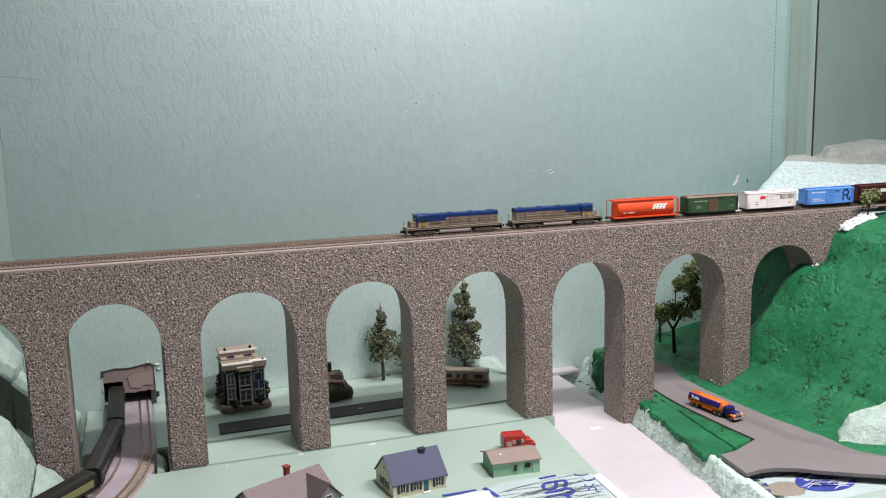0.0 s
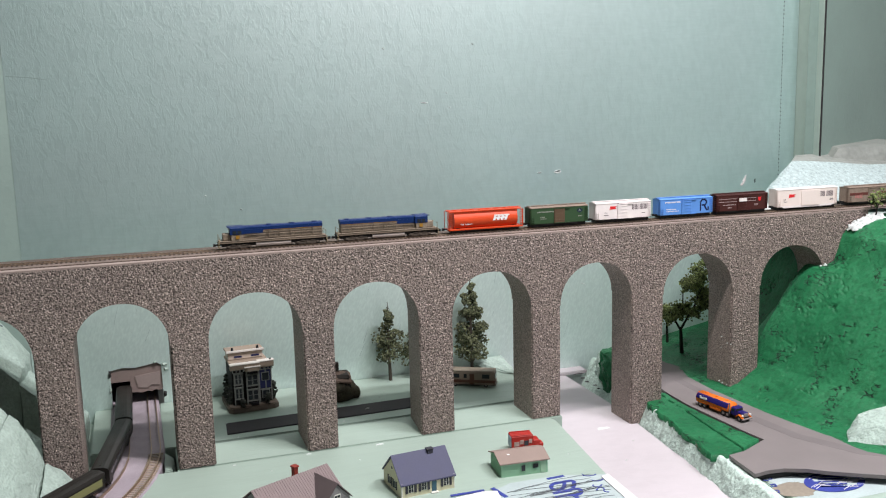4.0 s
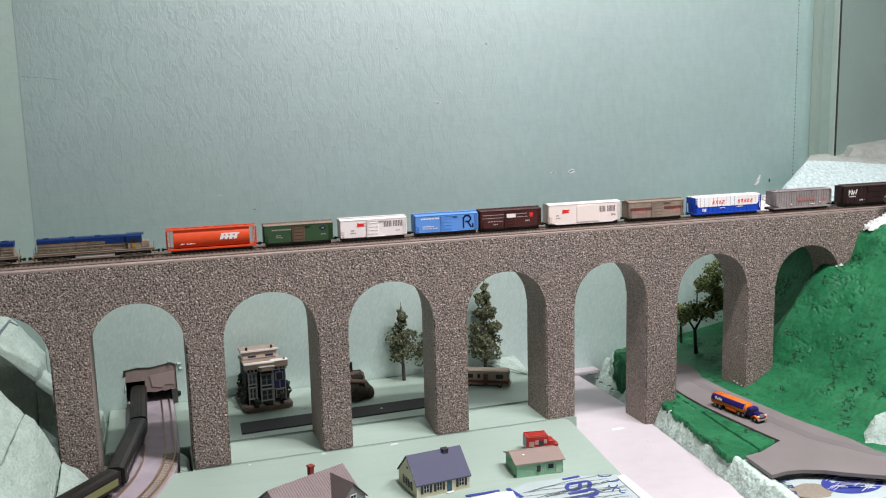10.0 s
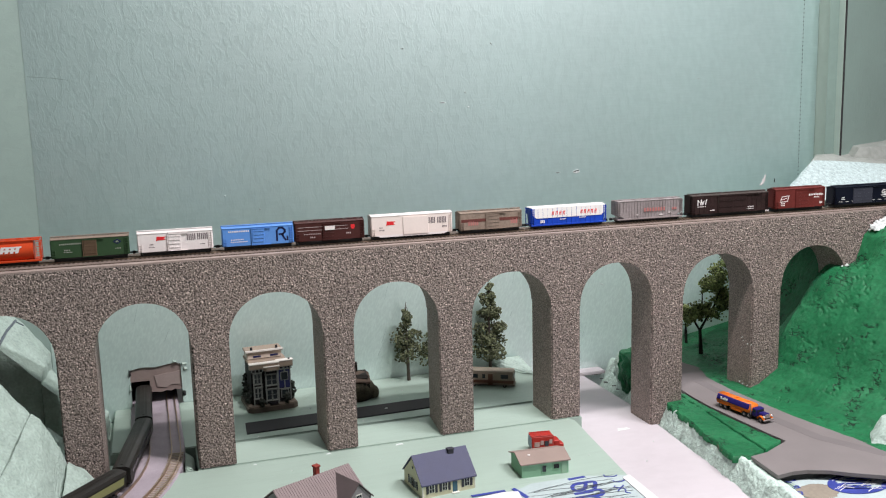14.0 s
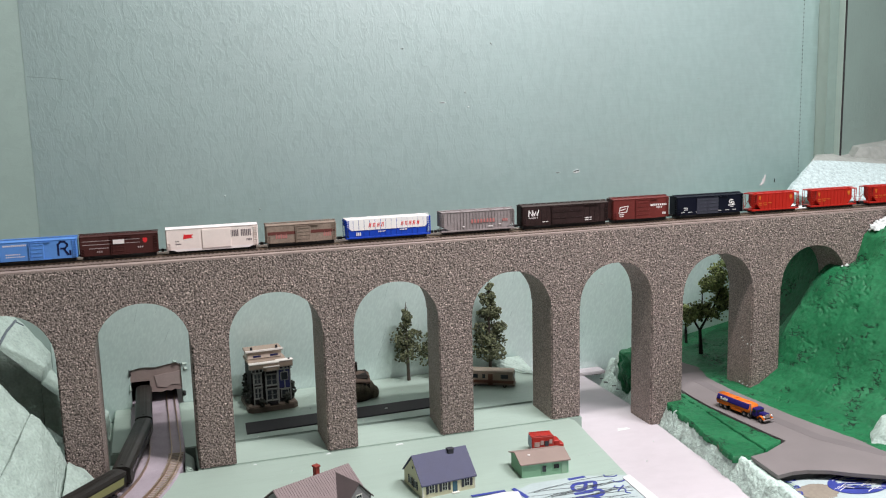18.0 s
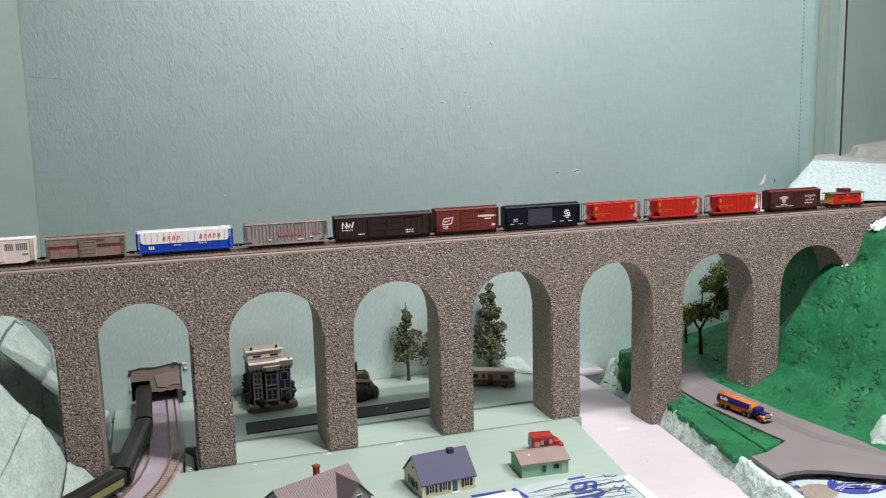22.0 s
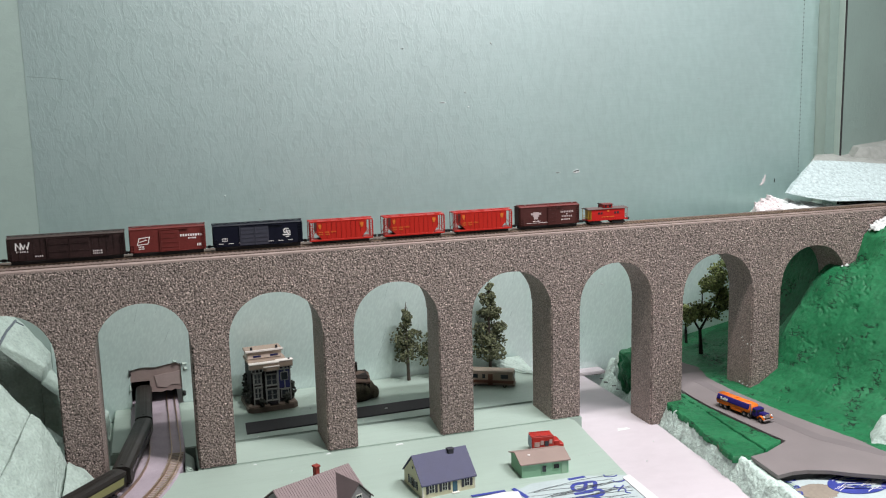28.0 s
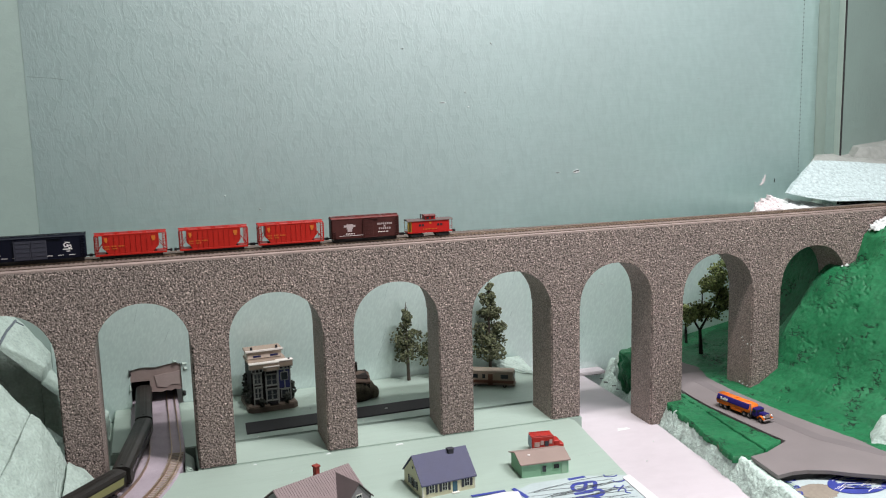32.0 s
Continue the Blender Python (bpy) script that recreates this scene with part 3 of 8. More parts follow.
def terrain():
    bm = B()
    grid(bm, 0.60, 1.25, -0.6, 0.2385, 640, 620, hill_z)
    for v in bm.verts:
        x, y, z = v.co
        d = x - lerp_table(y, TOE)
        k = min(1, max(0, d / 0.03)) * min(1, max(0, (0.236 - y) / 0.02))
        r = hill_relief(x, y, z) * k
        lean = min(0.72, max(0, d - 0.03) * 12)
        if x > 0.845 and -0.012 < y < 0.075:
            r = min(r, 0.0)
        v.co = Vector((x - lean * r, y, z + (1 - 0.3 * lean) * r))
    low = [f for f in bm.faces if all(v.co.z < -0.0301 for v in f.verts)]
    bmesh.ops.delete(bm, geom=low, context="FACES")
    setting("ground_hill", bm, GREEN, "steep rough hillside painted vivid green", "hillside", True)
    # bank between river and road: carved foam, painted green on top
    bm = B()
    section = [(-0.020, -0.052)] + [(-0.0085 + 0.0110 * k / 9, -0.0290 + 0.0270 * (k / 9) ** 0.85) for k in range(10)] + [(0.005, 0.0002), (0.008, -0.0005), (0.012, -0.0035), (0.017, -0.0075), (0.045, -0.0080), (0.110, -0.0080)]
    rows = []
    for j in range(520):
        y = -0.45 + 0.66 * j / 519
        e = 0.5938 + 0.12 * max(-0.21, min(0.02, y)) + 0.10 * (min(0, y + 0.21) + max(0, y - 0.02)) + 0.0025 * fuzz(0.5, y, 0.5, 30, 3) + 0.011 * min(1, max(0, (y - 0.08) / 0.05))
        row = []
        for k, (d, z) in enumerate(section):
            if y < -0.165 and d > 0.002:
                z = max(z, -0.0025 - 0.06 * d) if d < 0.03 else -0.030
            live = 1.0 if 0 < k < 14 else 0.0
            row.append(bm.verts.new((e + d + live * (0.0016 * fuzz(e + d, y, z + 2, 70, 3) + 0.0005 * fuzz(e + d, y, z + 5, 260, 2)), y, z + live * (0.0012 * fuzz(e + d, y, z + 8, 110, 3) + 0.0004 * fuzz(e + d, y, z, 300, 2)))))
        rows.append(row)
    for a, b in zip(rows, rows[1:]):
        for k in range(len(section) - 1):
            bm.faces.new((a[k], a[k + 1], b[k + 1], b[k]))
    setting("ground_bank", bm, TORN_FOAM, "pale carved foam river bank", "bank", True)
    bm = B()

    def turf_z(x, y):
        z = 0.0015 + 0.0008 * fuzz(x, y, 2, 50, 4)
        groove = abs(x - 0.6263 - 0.085 * y - 0.0012 * fuzz(x, y, 0, 20, 2))
        z -= 0.0075 * max(0, 1 - groove / 0.0020) * (1 if y < -0.045 or fuzz(0, y, 3, 60, 2) > 0 else 0.1)
        e = 0.5966 + 0.149 * y + 0.004 * fuzz(x, y, 0.5, 60, 4)
        if x < e or y > 0.018 + 0.15 * (x - 0.6) or y < -0.177 + 0.50 * max(0.0, x - 0.607) + 0.005 * fuzz(x, y, 4, 40, 3):
            z = -0.03
        return z
    grid(bm, 0.560, 0.6475, -0.19, 0.04, 150, 360, turf_z)
    bmesh.ops.delete(bm, geom=[f for f in bm.faces if f.calc_center_median().x > lerp_table(f.calc_center_median().y, [(-0.19, 0.6445), (-0.1627, 0.6436), (-0.1315, 0.6398), (-0.089, 0.6364), (-0.03, 0.6328), (0.04, 0.6360)]) + 0.0012 * fuzz(0, f.calc_center_median().y, 2, 60, 2)], context="FACES")
    bmesh.ops.delete(bm, geom=[f for f in bm.faces if all(v.co.z < -0.02 for v in f.verts)], context="FACES")
    for v in bm.verts:
        v.co.z = max(v.co.z, -0.006)
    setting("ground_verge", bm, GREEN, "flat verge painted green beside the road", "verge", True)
    # road of grey-brown card
    road = [(0.660, 0.20), (0.652, 0.10), (0.6400, 0.04), (0.6368, 0.010), (0.6356, -0.030), (0.6395, -0.089), (0.6429, -0.1315), (0.6467, -0.1627), (0.6073, -0.1822), (0.5845, -0.1860), (0.5786, -0.2372), (0.598, -0.2345),
            (0.6147, -0.2366), (0.6352, -0.2461), (0.6489, -0.2575), (0.6767, -0.2758), (0.80, -0.352), (0.95, -0.46), (1.12, -0.44), (0.93, -0.36), (0.83, -0.295), (0.750, -0.245), (0.725, -0.20), (0.712, -0.1375), (0.706, -0.10), (0.702, -0.048), (0.698, 0.006), (0.700, 0.068), (0.722, 0.125), (0.75, 0.20)]
    # dark sheet a little wider than the road, in place of shade along its edge
    under = prism(B(), [(0.6330, 0.02), (0.6322, -0.03), (0.6360, -0.089), (0.6395, -0.1315), (0.6435, -0.1615), (0.6060, -0.1805), (0.5860, -0.1880), (0.5830, -0.2310), (0.66, -0.24), (0.69, -0.15), (0.68, 0.02)], "z", -0.0070, -0.0012)
    setting("road_edge_shade", under, DARK, "dark sheet for the shade under the edge of the card road", "road edge")
    bm = prism(B(), road, "z", -0.0015, 0.0025)
    setting("road_card", bm, ROAD, "grey-brown card road with a dark cut edge", "road")
    bm = prism(B(), [(0.674, 0.06), (0.672, -0.10), (0.680, -0.17), (0.712, -0.235), (0.80, -0.30), (0.90, -0.36), (0.90, -0.345), (0.81, -0.290), (0.724, -0.225), (0.694, -0.165), (0.686, -0.10), (0.686, 0.06)], "z", 0.0023, 0.00262)
    setting("trim_road_patch", bm, plain("road_card_dark", (0.160, 0.141, 0.143), 0.8, grain=1500, patch=30, vary=0.1, world_space=True), "darker worn band along the road", "road wear")
    # bare printed foam board in front of the road
    sheet("ground_printed_board", [(0.592, -0.62), (1.6, -0.62), (1.6, -0.30), (0.90, -0.30), (0.70, -0.262), (0.62, -0.222), (0.592, -0.23)], -0.05, -0.0085, BOARD_FOAM, "bare foam board with blue printing beside the road")


terrain()


# ---- carved foam rocks ----
def rock(name, pts, label, m=None, cuts=3, amp=0.004, seed=1.0, material=None, freq=40, top=None, top_z=0.0, smooth=False):
    """A faceted lump of foam: the hull of a few corners, roughened."""
    bm = B()
    vs = [bm.verts.new(p) for p in pts]
    bmesh.ops.convex_hull(bm, input=vs)
    bmesh.ops.subdivide_edges(bm, edges=bm.edges[:], cuts=cuts, use_grid_fill=True)
    bmesh.ops.triangulate(bm, faces=bm.faces[:])
    for v in bm.verts:
        c = v.co
        v.co = c + Vector((fuzz(c.x, c.y, c.z + seed, freq), fuzz(c.x, c.y, c.z + seed + 5, freq), fuzz(c.x, c.y, c.z + seed + 9, freq))) * amp
    if top:
        bm.normal_update()
        for f in bm.faces:
            f.material_index = 1 if f.calc_center_median().z > top_z else 0
    ob = part(name, bm, material or ROCK_FOAM, None, "", smooth)
    if top:
        ob.data.materials.append(top)
    if m:
        ob.matrix_world = m
    return tagged(ob, label, "rock")


# ---- lower track through the tunnel ----
def bed_path():
    """Centre line of the roadbed of the lower line, from the tunnel out and round to the west."""
    pts = [(-0.012, 0.40), (-0.012, 0.25), (-0.011, 0.11)]
    cx_, cy_, r = -0.3105, 0.07, 0.30
    for k in range(0, 15):
        a = radians(-k * 5.0)
        pts.append((cx_ + r * math.cos(a), cy_ + r * math.sin(a)))
    return pts


def offset_line(pts, d):
    out = []
    for i, p in enumerate(pts):
        a, b = pts[max(0, i - 1)], pts[min(len(pts) - 1, i + 1)]
        t = Vector((b[0] - a[0], b[1] - a[1])).normalized()
        out.append((p[0] - t.y * d, p[1] + t.x * d))
    return out


def ribbon(bm, pts, offs):
    """offs: list of (sideways, height) making the section."""
    lines = [[bm.verts.new((x, y, h)) for x, y in offset_line(pts, d)] for d, h in offs]
    for a, b in zip(lines, lines[1:]):
        for i in range(len(pts) - 1):
            bm.faces.new((a[i], a[i + 1], b[i + 1], b[i]))
    bmesh.ops.recalc_face_normals(bm, faces=bm.faces[:])
    return bm


def walk_line(pts, step):
    out, d = [], 0.0
    for a, b in zip(pts, pts[1:]):
        a, b = Vector(a), Vector(b)
        n = (b - a).length
        while d <= n:
            out.append((a + (b - a) * (d / n), (b - a).normalized()))
            d += step
        d -= n
    return out


BED = bed_path()
NEAR_LINE, FAR_LINE = 0.0165, -0.0165


def lower_track():
    t = thing("railway_track", pose(0, 0, 0), "double model track on mauve ballast curving out of a tunnel", "railway track")
    bm = ribbon(B(), BED, [(0.0265, -0.03), (0.026, 0.0), (0.0245, 0.002), (-0.031, 0.002), (-0.033, 0.0), (-0.0335, -0.03)])
    part("roadbed", bm, MAUVE, t)
    for off in (NEAR_LINE, FAR_LINE):
        c = offset_line(BED, off)
        for s in (-0.0048, 0.0048):
            bm = ribbon(B(), offset_line(c, s), [(0.0005, 0.002), (0.0005, 0.0052), (-0.0005, 0.0052), (-0.0005, 0.002)])
            part("rail", bm, RAIL, t)
        if off == FAR_LINE:
            continue
        bm = B()
        for p, d in walk_line(c, 0.0046):
            if p.y > 0.055:
                continue
            n = Vector((-d.y, d.x))
            q = [p + n * 0.008 - d * 0.001, p - n * 0.008 - d * 0.001, p - n * 0.008 + d * 0.001, p + n * 0.008 + d * 0.001]
            prism(bm, [tuple(v) for v in q], "z", 0.0018, 0.0027)
        tagged(part("sleeper_bed", bm, plain("tan_sleeper", (0.36, 0.29, 0.23), 0.7, vary=0.2), t), kind="stuff")


lower_track()


def tunnel():
    # card lining of the bore behind the backdrop
    bm = B()
    box(bm, -0.060, -0.046, WY + 0.026, 0.62, -0.056, 0.07)
    box(bm, 0.023, 0.037, WY + 0.026, 0.62, -0.056, 0.07)
    box(bm, -0.060, 0.037, WY + 0.026, 0.62, 0.072, 0.08)
    box(bm, -0.060, 0.037, 0.60, 0.62, -0.056, 0.07)
    setting("wall_tunnel", bm, TUNNEL, "brownish card lining of the tunnel bore", "tunnel")
    bm = B()
    low = [(0.0212, 0.019), (0.016, 0.0175), (0.011, 0.0190), (0.006, 0.0170), (0.001, 0.0185), (-0.006, 0.0165), (-0.014, 0.0180), (-0.0195, 0.0178), (-0.0195, 0.0335), (-0.0415, 0.0335), (-0.0432, 0.0335)]
    prism(bm, low + [(-0.0432, 0.0490), (-0.028, 0.0512), (-0.012, 0.0498), (0.004, 0.0522), (0.014, 0.0538), (0.0200, 0.0505)], "y", WY + 0.0022, WY + 0.0036)
    setting("wall_tunnel_card", bm, TUNNEL, "brown card flap closing the tunnel mouth", "tunnel card")
    bm = prism(B(), [(-0.0135, 0.0395), (0.0180, 0.0430), (0.0172, 0.0250), (0.0060, 0.0262), (0.0015, 0.0225), (-0.0105, 0.0245)], "y", WY + 0.0010, WY + 0.0021)
    setting("wall_tunnel_patch", bm, plain("pale_tunnel_card", (0.30, 0.24, 0.225), 0.85, grain=700, patch=40, vary=0.10, world_space=True), "paler card patch stuck over the tunnel flap", "tunnel card")


tunnel()


# ---- rolling stock ----
def paint(name, c, rough=0.42, vary=0.08):
    m = plain(name, c, rough, grain=700, patch=70, vary=vary, bump=0.04, coat=0.0)
    m.node_tree.nodes["Principled BSDF"].inputs["Specular IOR Level"].default_value = 0.15
    return m


UNDER = plain("black_underframe", (0.014, 0.013, 0.013), 0.6, vary=0.3)
WHEEL = plain("blackened_wheel", (0.03, 0.028, 0.027), 0.4, 0.6, vary=0.2)
HW = 0.0094


def bogie(parent, x, axles=2, material=None, wb=0.0105):
    material = material or UNDER
    bm = B()
    half = wb / 2 * (axles - 1)
    for s in (-1, 1):
        prism(bm, [(x - half - 0.0025, 0.0016), (x - half - 0.0025, 0.0036), (x - half * 0.5, 0.0046), (x + half * 0.5, 0.0046), (x + half + 0.0025, 0.0036), (x + half + 0.0025, 0.0016), (x + half * 0.5, 0.0010), (x - half * 0.5, 0.0010)], "y", s * 0.0062, s * 0.0074)
    box(bm, x - 0.0018, x + 0.0018, -0.0062, 0.0062, 0.0026, 0.0060)
    bg = part("bogie", bm, material, parent)
    for k in range(axles):
        xx = x - half + wb * k
        bm = B()
        for s in (-1, 1):
            rod(bm, (xx, s * 0.0038, 0.0026), (xx, s * 0.0052, 0.0026), 0.0026, n=12)
        rod(bm, (xx, -0.0038, 0.0026), (xx, 0.0038, 0.0026), 0.0007, n=6)
        part("wheelset", bm, WHEEL, bg)


def couplers(parent, half):
    for s in (-1, 1):
        bm = B()
        box(bm, *sorted((s * (half - 0.003), s * (half + 0.0045))), -0.0009, 0.0009, 0.0040, 0.0056)
        box(bm, *sorted((s * (half + 0.003), s * (half + 0.0056))), -0.0017, 0.0017, 0.0034, 0.0062)
        part("coupler", bm, BLACK, parent)


def ladder(parent, x, side, z0, z1, material, w=0.0034, end=False):
    bm = B()
    n = max(3, int((z1 - z0) / 0.0024))
    for k in range(n):
        z = z0 + (z1 - z0) * (k + 0.5) / n
        if end:
            box(bm, *sorted((x, x + (0.0007 if x > 0 else -0.0007))), side, side + w, z, z + 0.0005)
        else:
            box(bm, x, x + w, *sorted((side * (HW - 0.0001), side * (HW + 0.0008))), z, z + 0.0005)
    if end:
        for yy in (side, side + w - 0.0004):
            box(bm, *sorted((x, x + (0.0005 if x > 0 else -0.0005))), yy, yy + 0.0004, z0, z1)
    else:
        for xx in (x, x + w - 0.0004):
            box(bm, xx, xx + 0.0004, *sorted((side * (HW - 0.0001), side * (HW + 0.0006))), z0, z1)
    part("ladder", bm, material, parent)


def marks(parent, name, bars, material, label=""):
    """Raised print on the near side: bars of x0, x1, z0, z1. Bars that stand close together make one piece of print."""
    todo = list(bars)
    while todo:
        group = [todo.pop(0)]
        grown = True
        while grown:
            grown = False
            for b in todo[:]:
                if any(b[0] < g[1] + 0.0012 and b[1] > g[0] - 0.0012 and b[2] < g[3] + 0.0004 and b[3] > g[2] - 0.0004 for g in group):
                    group.append(b)
                    todo.remove(b)
                    grown = True
        bm = B()
        for x0, x1, z0, z1 in group:
            box(bm, x0, x1, -HW - 0.00022, -HW + 0.0001, z0, z1)
        part(name, bm, material, parent, label)


def brushed(parent, name, lines, width, material, label=""):
    """Print made of straight strokes on the near side: each line is a chain of x, z points."""
    bm = B()
    for line in lines:
        for (xa, za), (xb, zb) in zip(line, line[1:]):
            a, b = Vector((xa, za)), Vector((xb, zb))
            d = (b - a).normalized() * width / 2
            k = Vector((-d.y, d.x))
            prism(bm, [tuple(a - d + k), tuple(a - d - k), tuple(b + d - k), tuple(b + d + k)], "y", -HW - 0.00024, -HW + 0.0001)
    part(name, bm, material, parent, label)


def pennant(parent, x, z, w, h, material):
    """A small swallow-tailed flag on a leaning staff."""
    bm = B()
    prism(bm, [(x, z), (x + 0.1 * w, z + h), (x + w, z + 0.92 * h), (x + 0.74 * w, z + 0.55 * h), (x + 0.92 * w, z + 0.12 * h)], "y", -HW - 0.00024, -HW + 0.0001)
    prism(bm, [(x - 0.04 * w, z - 0.12 * h), (x + 0.02 * w, z - 0.12 * h), (x + 0.12 * w, z + 1.08 * h), (x + 0.06 * w, z + 1.08 * h)], "y", -HW - 0.00030, -HW + 0.0001)
    part("flag_emblem", bm, material, parent, "red swallow-tailed flag emblem")


def words(x, z, w, h, n, fill=0.62):
    """Bars standing for a word of n letters that is w wide and h high."""
    step = w / n
    return [(x + i * step, x + i * step + step * fill, z, z + h) for i in range(n)]


FLOOR = 0.0046


def boxcar(name, L, body, roof, door, label, h=0.0262, door_w=0.013, door_x=0.0, doors=1, ribs=0, door_frame=True, sill=None, catwalk=True, door_ribs=4):
    c = thing(name, pose(0, 0, 0), label, "freight car", "freight cars of the train")
    half = L / 2
    bm = box(B(), -half, half, -HW, HW, FLOOR, h, 0.0003)
    b = part("body", bm, body, c)
    bm = B()
    peak = h + 0.0016
    prism(bm, [(-HW - 0.0004, h - 0.0002), (-HW - 0.0004, h + 0.0003), (0, peak), (HW + 0.0004, h + 0.0003), (HW + 0.0004, h - 0.0002)], "x", -half - 0.0004, half + 0.0004)
    n = max(6, int(L / 0.0075))
    for k in range(n + 1):
        x = -half + L * k / n
        prism(bm, [(-HW - 0.0005, h + 0.0004), (0, peak + 0.0003), (HW + 0.0005, h + 0.0004), (0, peak - 0.0004)], "x", x - 0.0003, x + 0.0003)
    r = part("roof", bm, roof, c)
    if catwalk:
        part("running_board", box(B(), -half - 0.001, half + 0.001, -0.0019, 0.0019, peak + 0.0004, peak + 0.0009), roof, r)
    bm = B()
    box(bm, -half + 0.002, half - 0.002, -0.0066, 0.0066, 0.0006, FLOOR + 0.0001)
    box(bm, -0.006, 0.008, -0.0065, 0.001, 0.0012, 0.0040)
    prism(bm, [(-half + 0.010, FLOOR + 0.0006), (-half + 0.016, FLOOR - 0.0012), (half - 0.016, FLOOR - 0.0012), (half - 0.010, FLOOR + 0.0006)], "y", -HW + 0.0003, -HW + 0.0008)
    part("underframe", bm, UNDER, c)
    if sill:
        bm = B()
        prism(bm, [(-half + 0.004, FLOOR + 0.001), (-half + 0.010, FLOOR - 0.0014), (half - 0.010, FLOOR - 0.0014), (half - 0.004, FLOOR + 0.001)], "y", -HW - 0.0001, -HW + 0.0003)
        part("side_sill", bm, sill, c)
    for k in range(doors):
        dx = door_x + (k - (doors - 1) / 2) * door_w
        bm = box(B(), dx - door_w / 2 + 0.0002, dx + door_w / 2 - 0.0002, -HW - 0.0009, -HW + 0.0002, FLOOR + 0.0007, h - 0.0017, 0.0002)
        for q in range(1, door_ribs + 1):
            zz = FLOOR + (h - FLOOR) * q / (door_ribs + 1)
            box(bm, dx - door_w / 2 + 0.0008, dx + door_w / 2 - 0.0008, -HW - 0.0013, -HW - 0.0008, zz - 0.0004, zz + 0.0004)
        d = part("door", bm, door, c)
        if door_frame:
            bm = B()
            box(bm, dx - door_w / 2 - 0.0008, dx - door_w / 2, -HW - 0.0012, -HW, FLOOR, h - 0.001)
            part("door_post", bm, door, d)
    if door_frame:
        bm = B()
        box(bm, door_x - door_w * doors * 0.55, door_x + door_w * doors, -HW - 0.0013, -HW, h - 0.0017, h - 0.0011)
        box(bm, door_x - door_w * doors * 0.55, door_x + door_w * doors, -HW - 0.0013, -HW, FLOOR + 0.0001, FLOOR + 0.0006)
        part("door_track", bm, body, c)
    for k in range(ribs):
        x = -half + L * (k + 0.5) / ribs
        if abs(x - door_x) > door_w * doors / 2 + 0.001:
            part("rib", box(B(), x - 0.0003, x + 0.0003, -HW - 0.0005, -HW, FLOOR + 0.0005, h - 0.0008), body, c)
    for s in (-1, 1):
        ladder(c, half - 0.0042 if s > 0 else -half + 0.0006, -1, FLOOR + 0.0004, h - 0.0012 if s > 0 else FLOOR + 0.009, body)
        ladder(c, s * half, -HW + 0.001, FLOOR + 0.001, h - 0.001, body, end=True)
        bogie(c, s * (half - 0.0125))
    couplers(c, half)
    return c


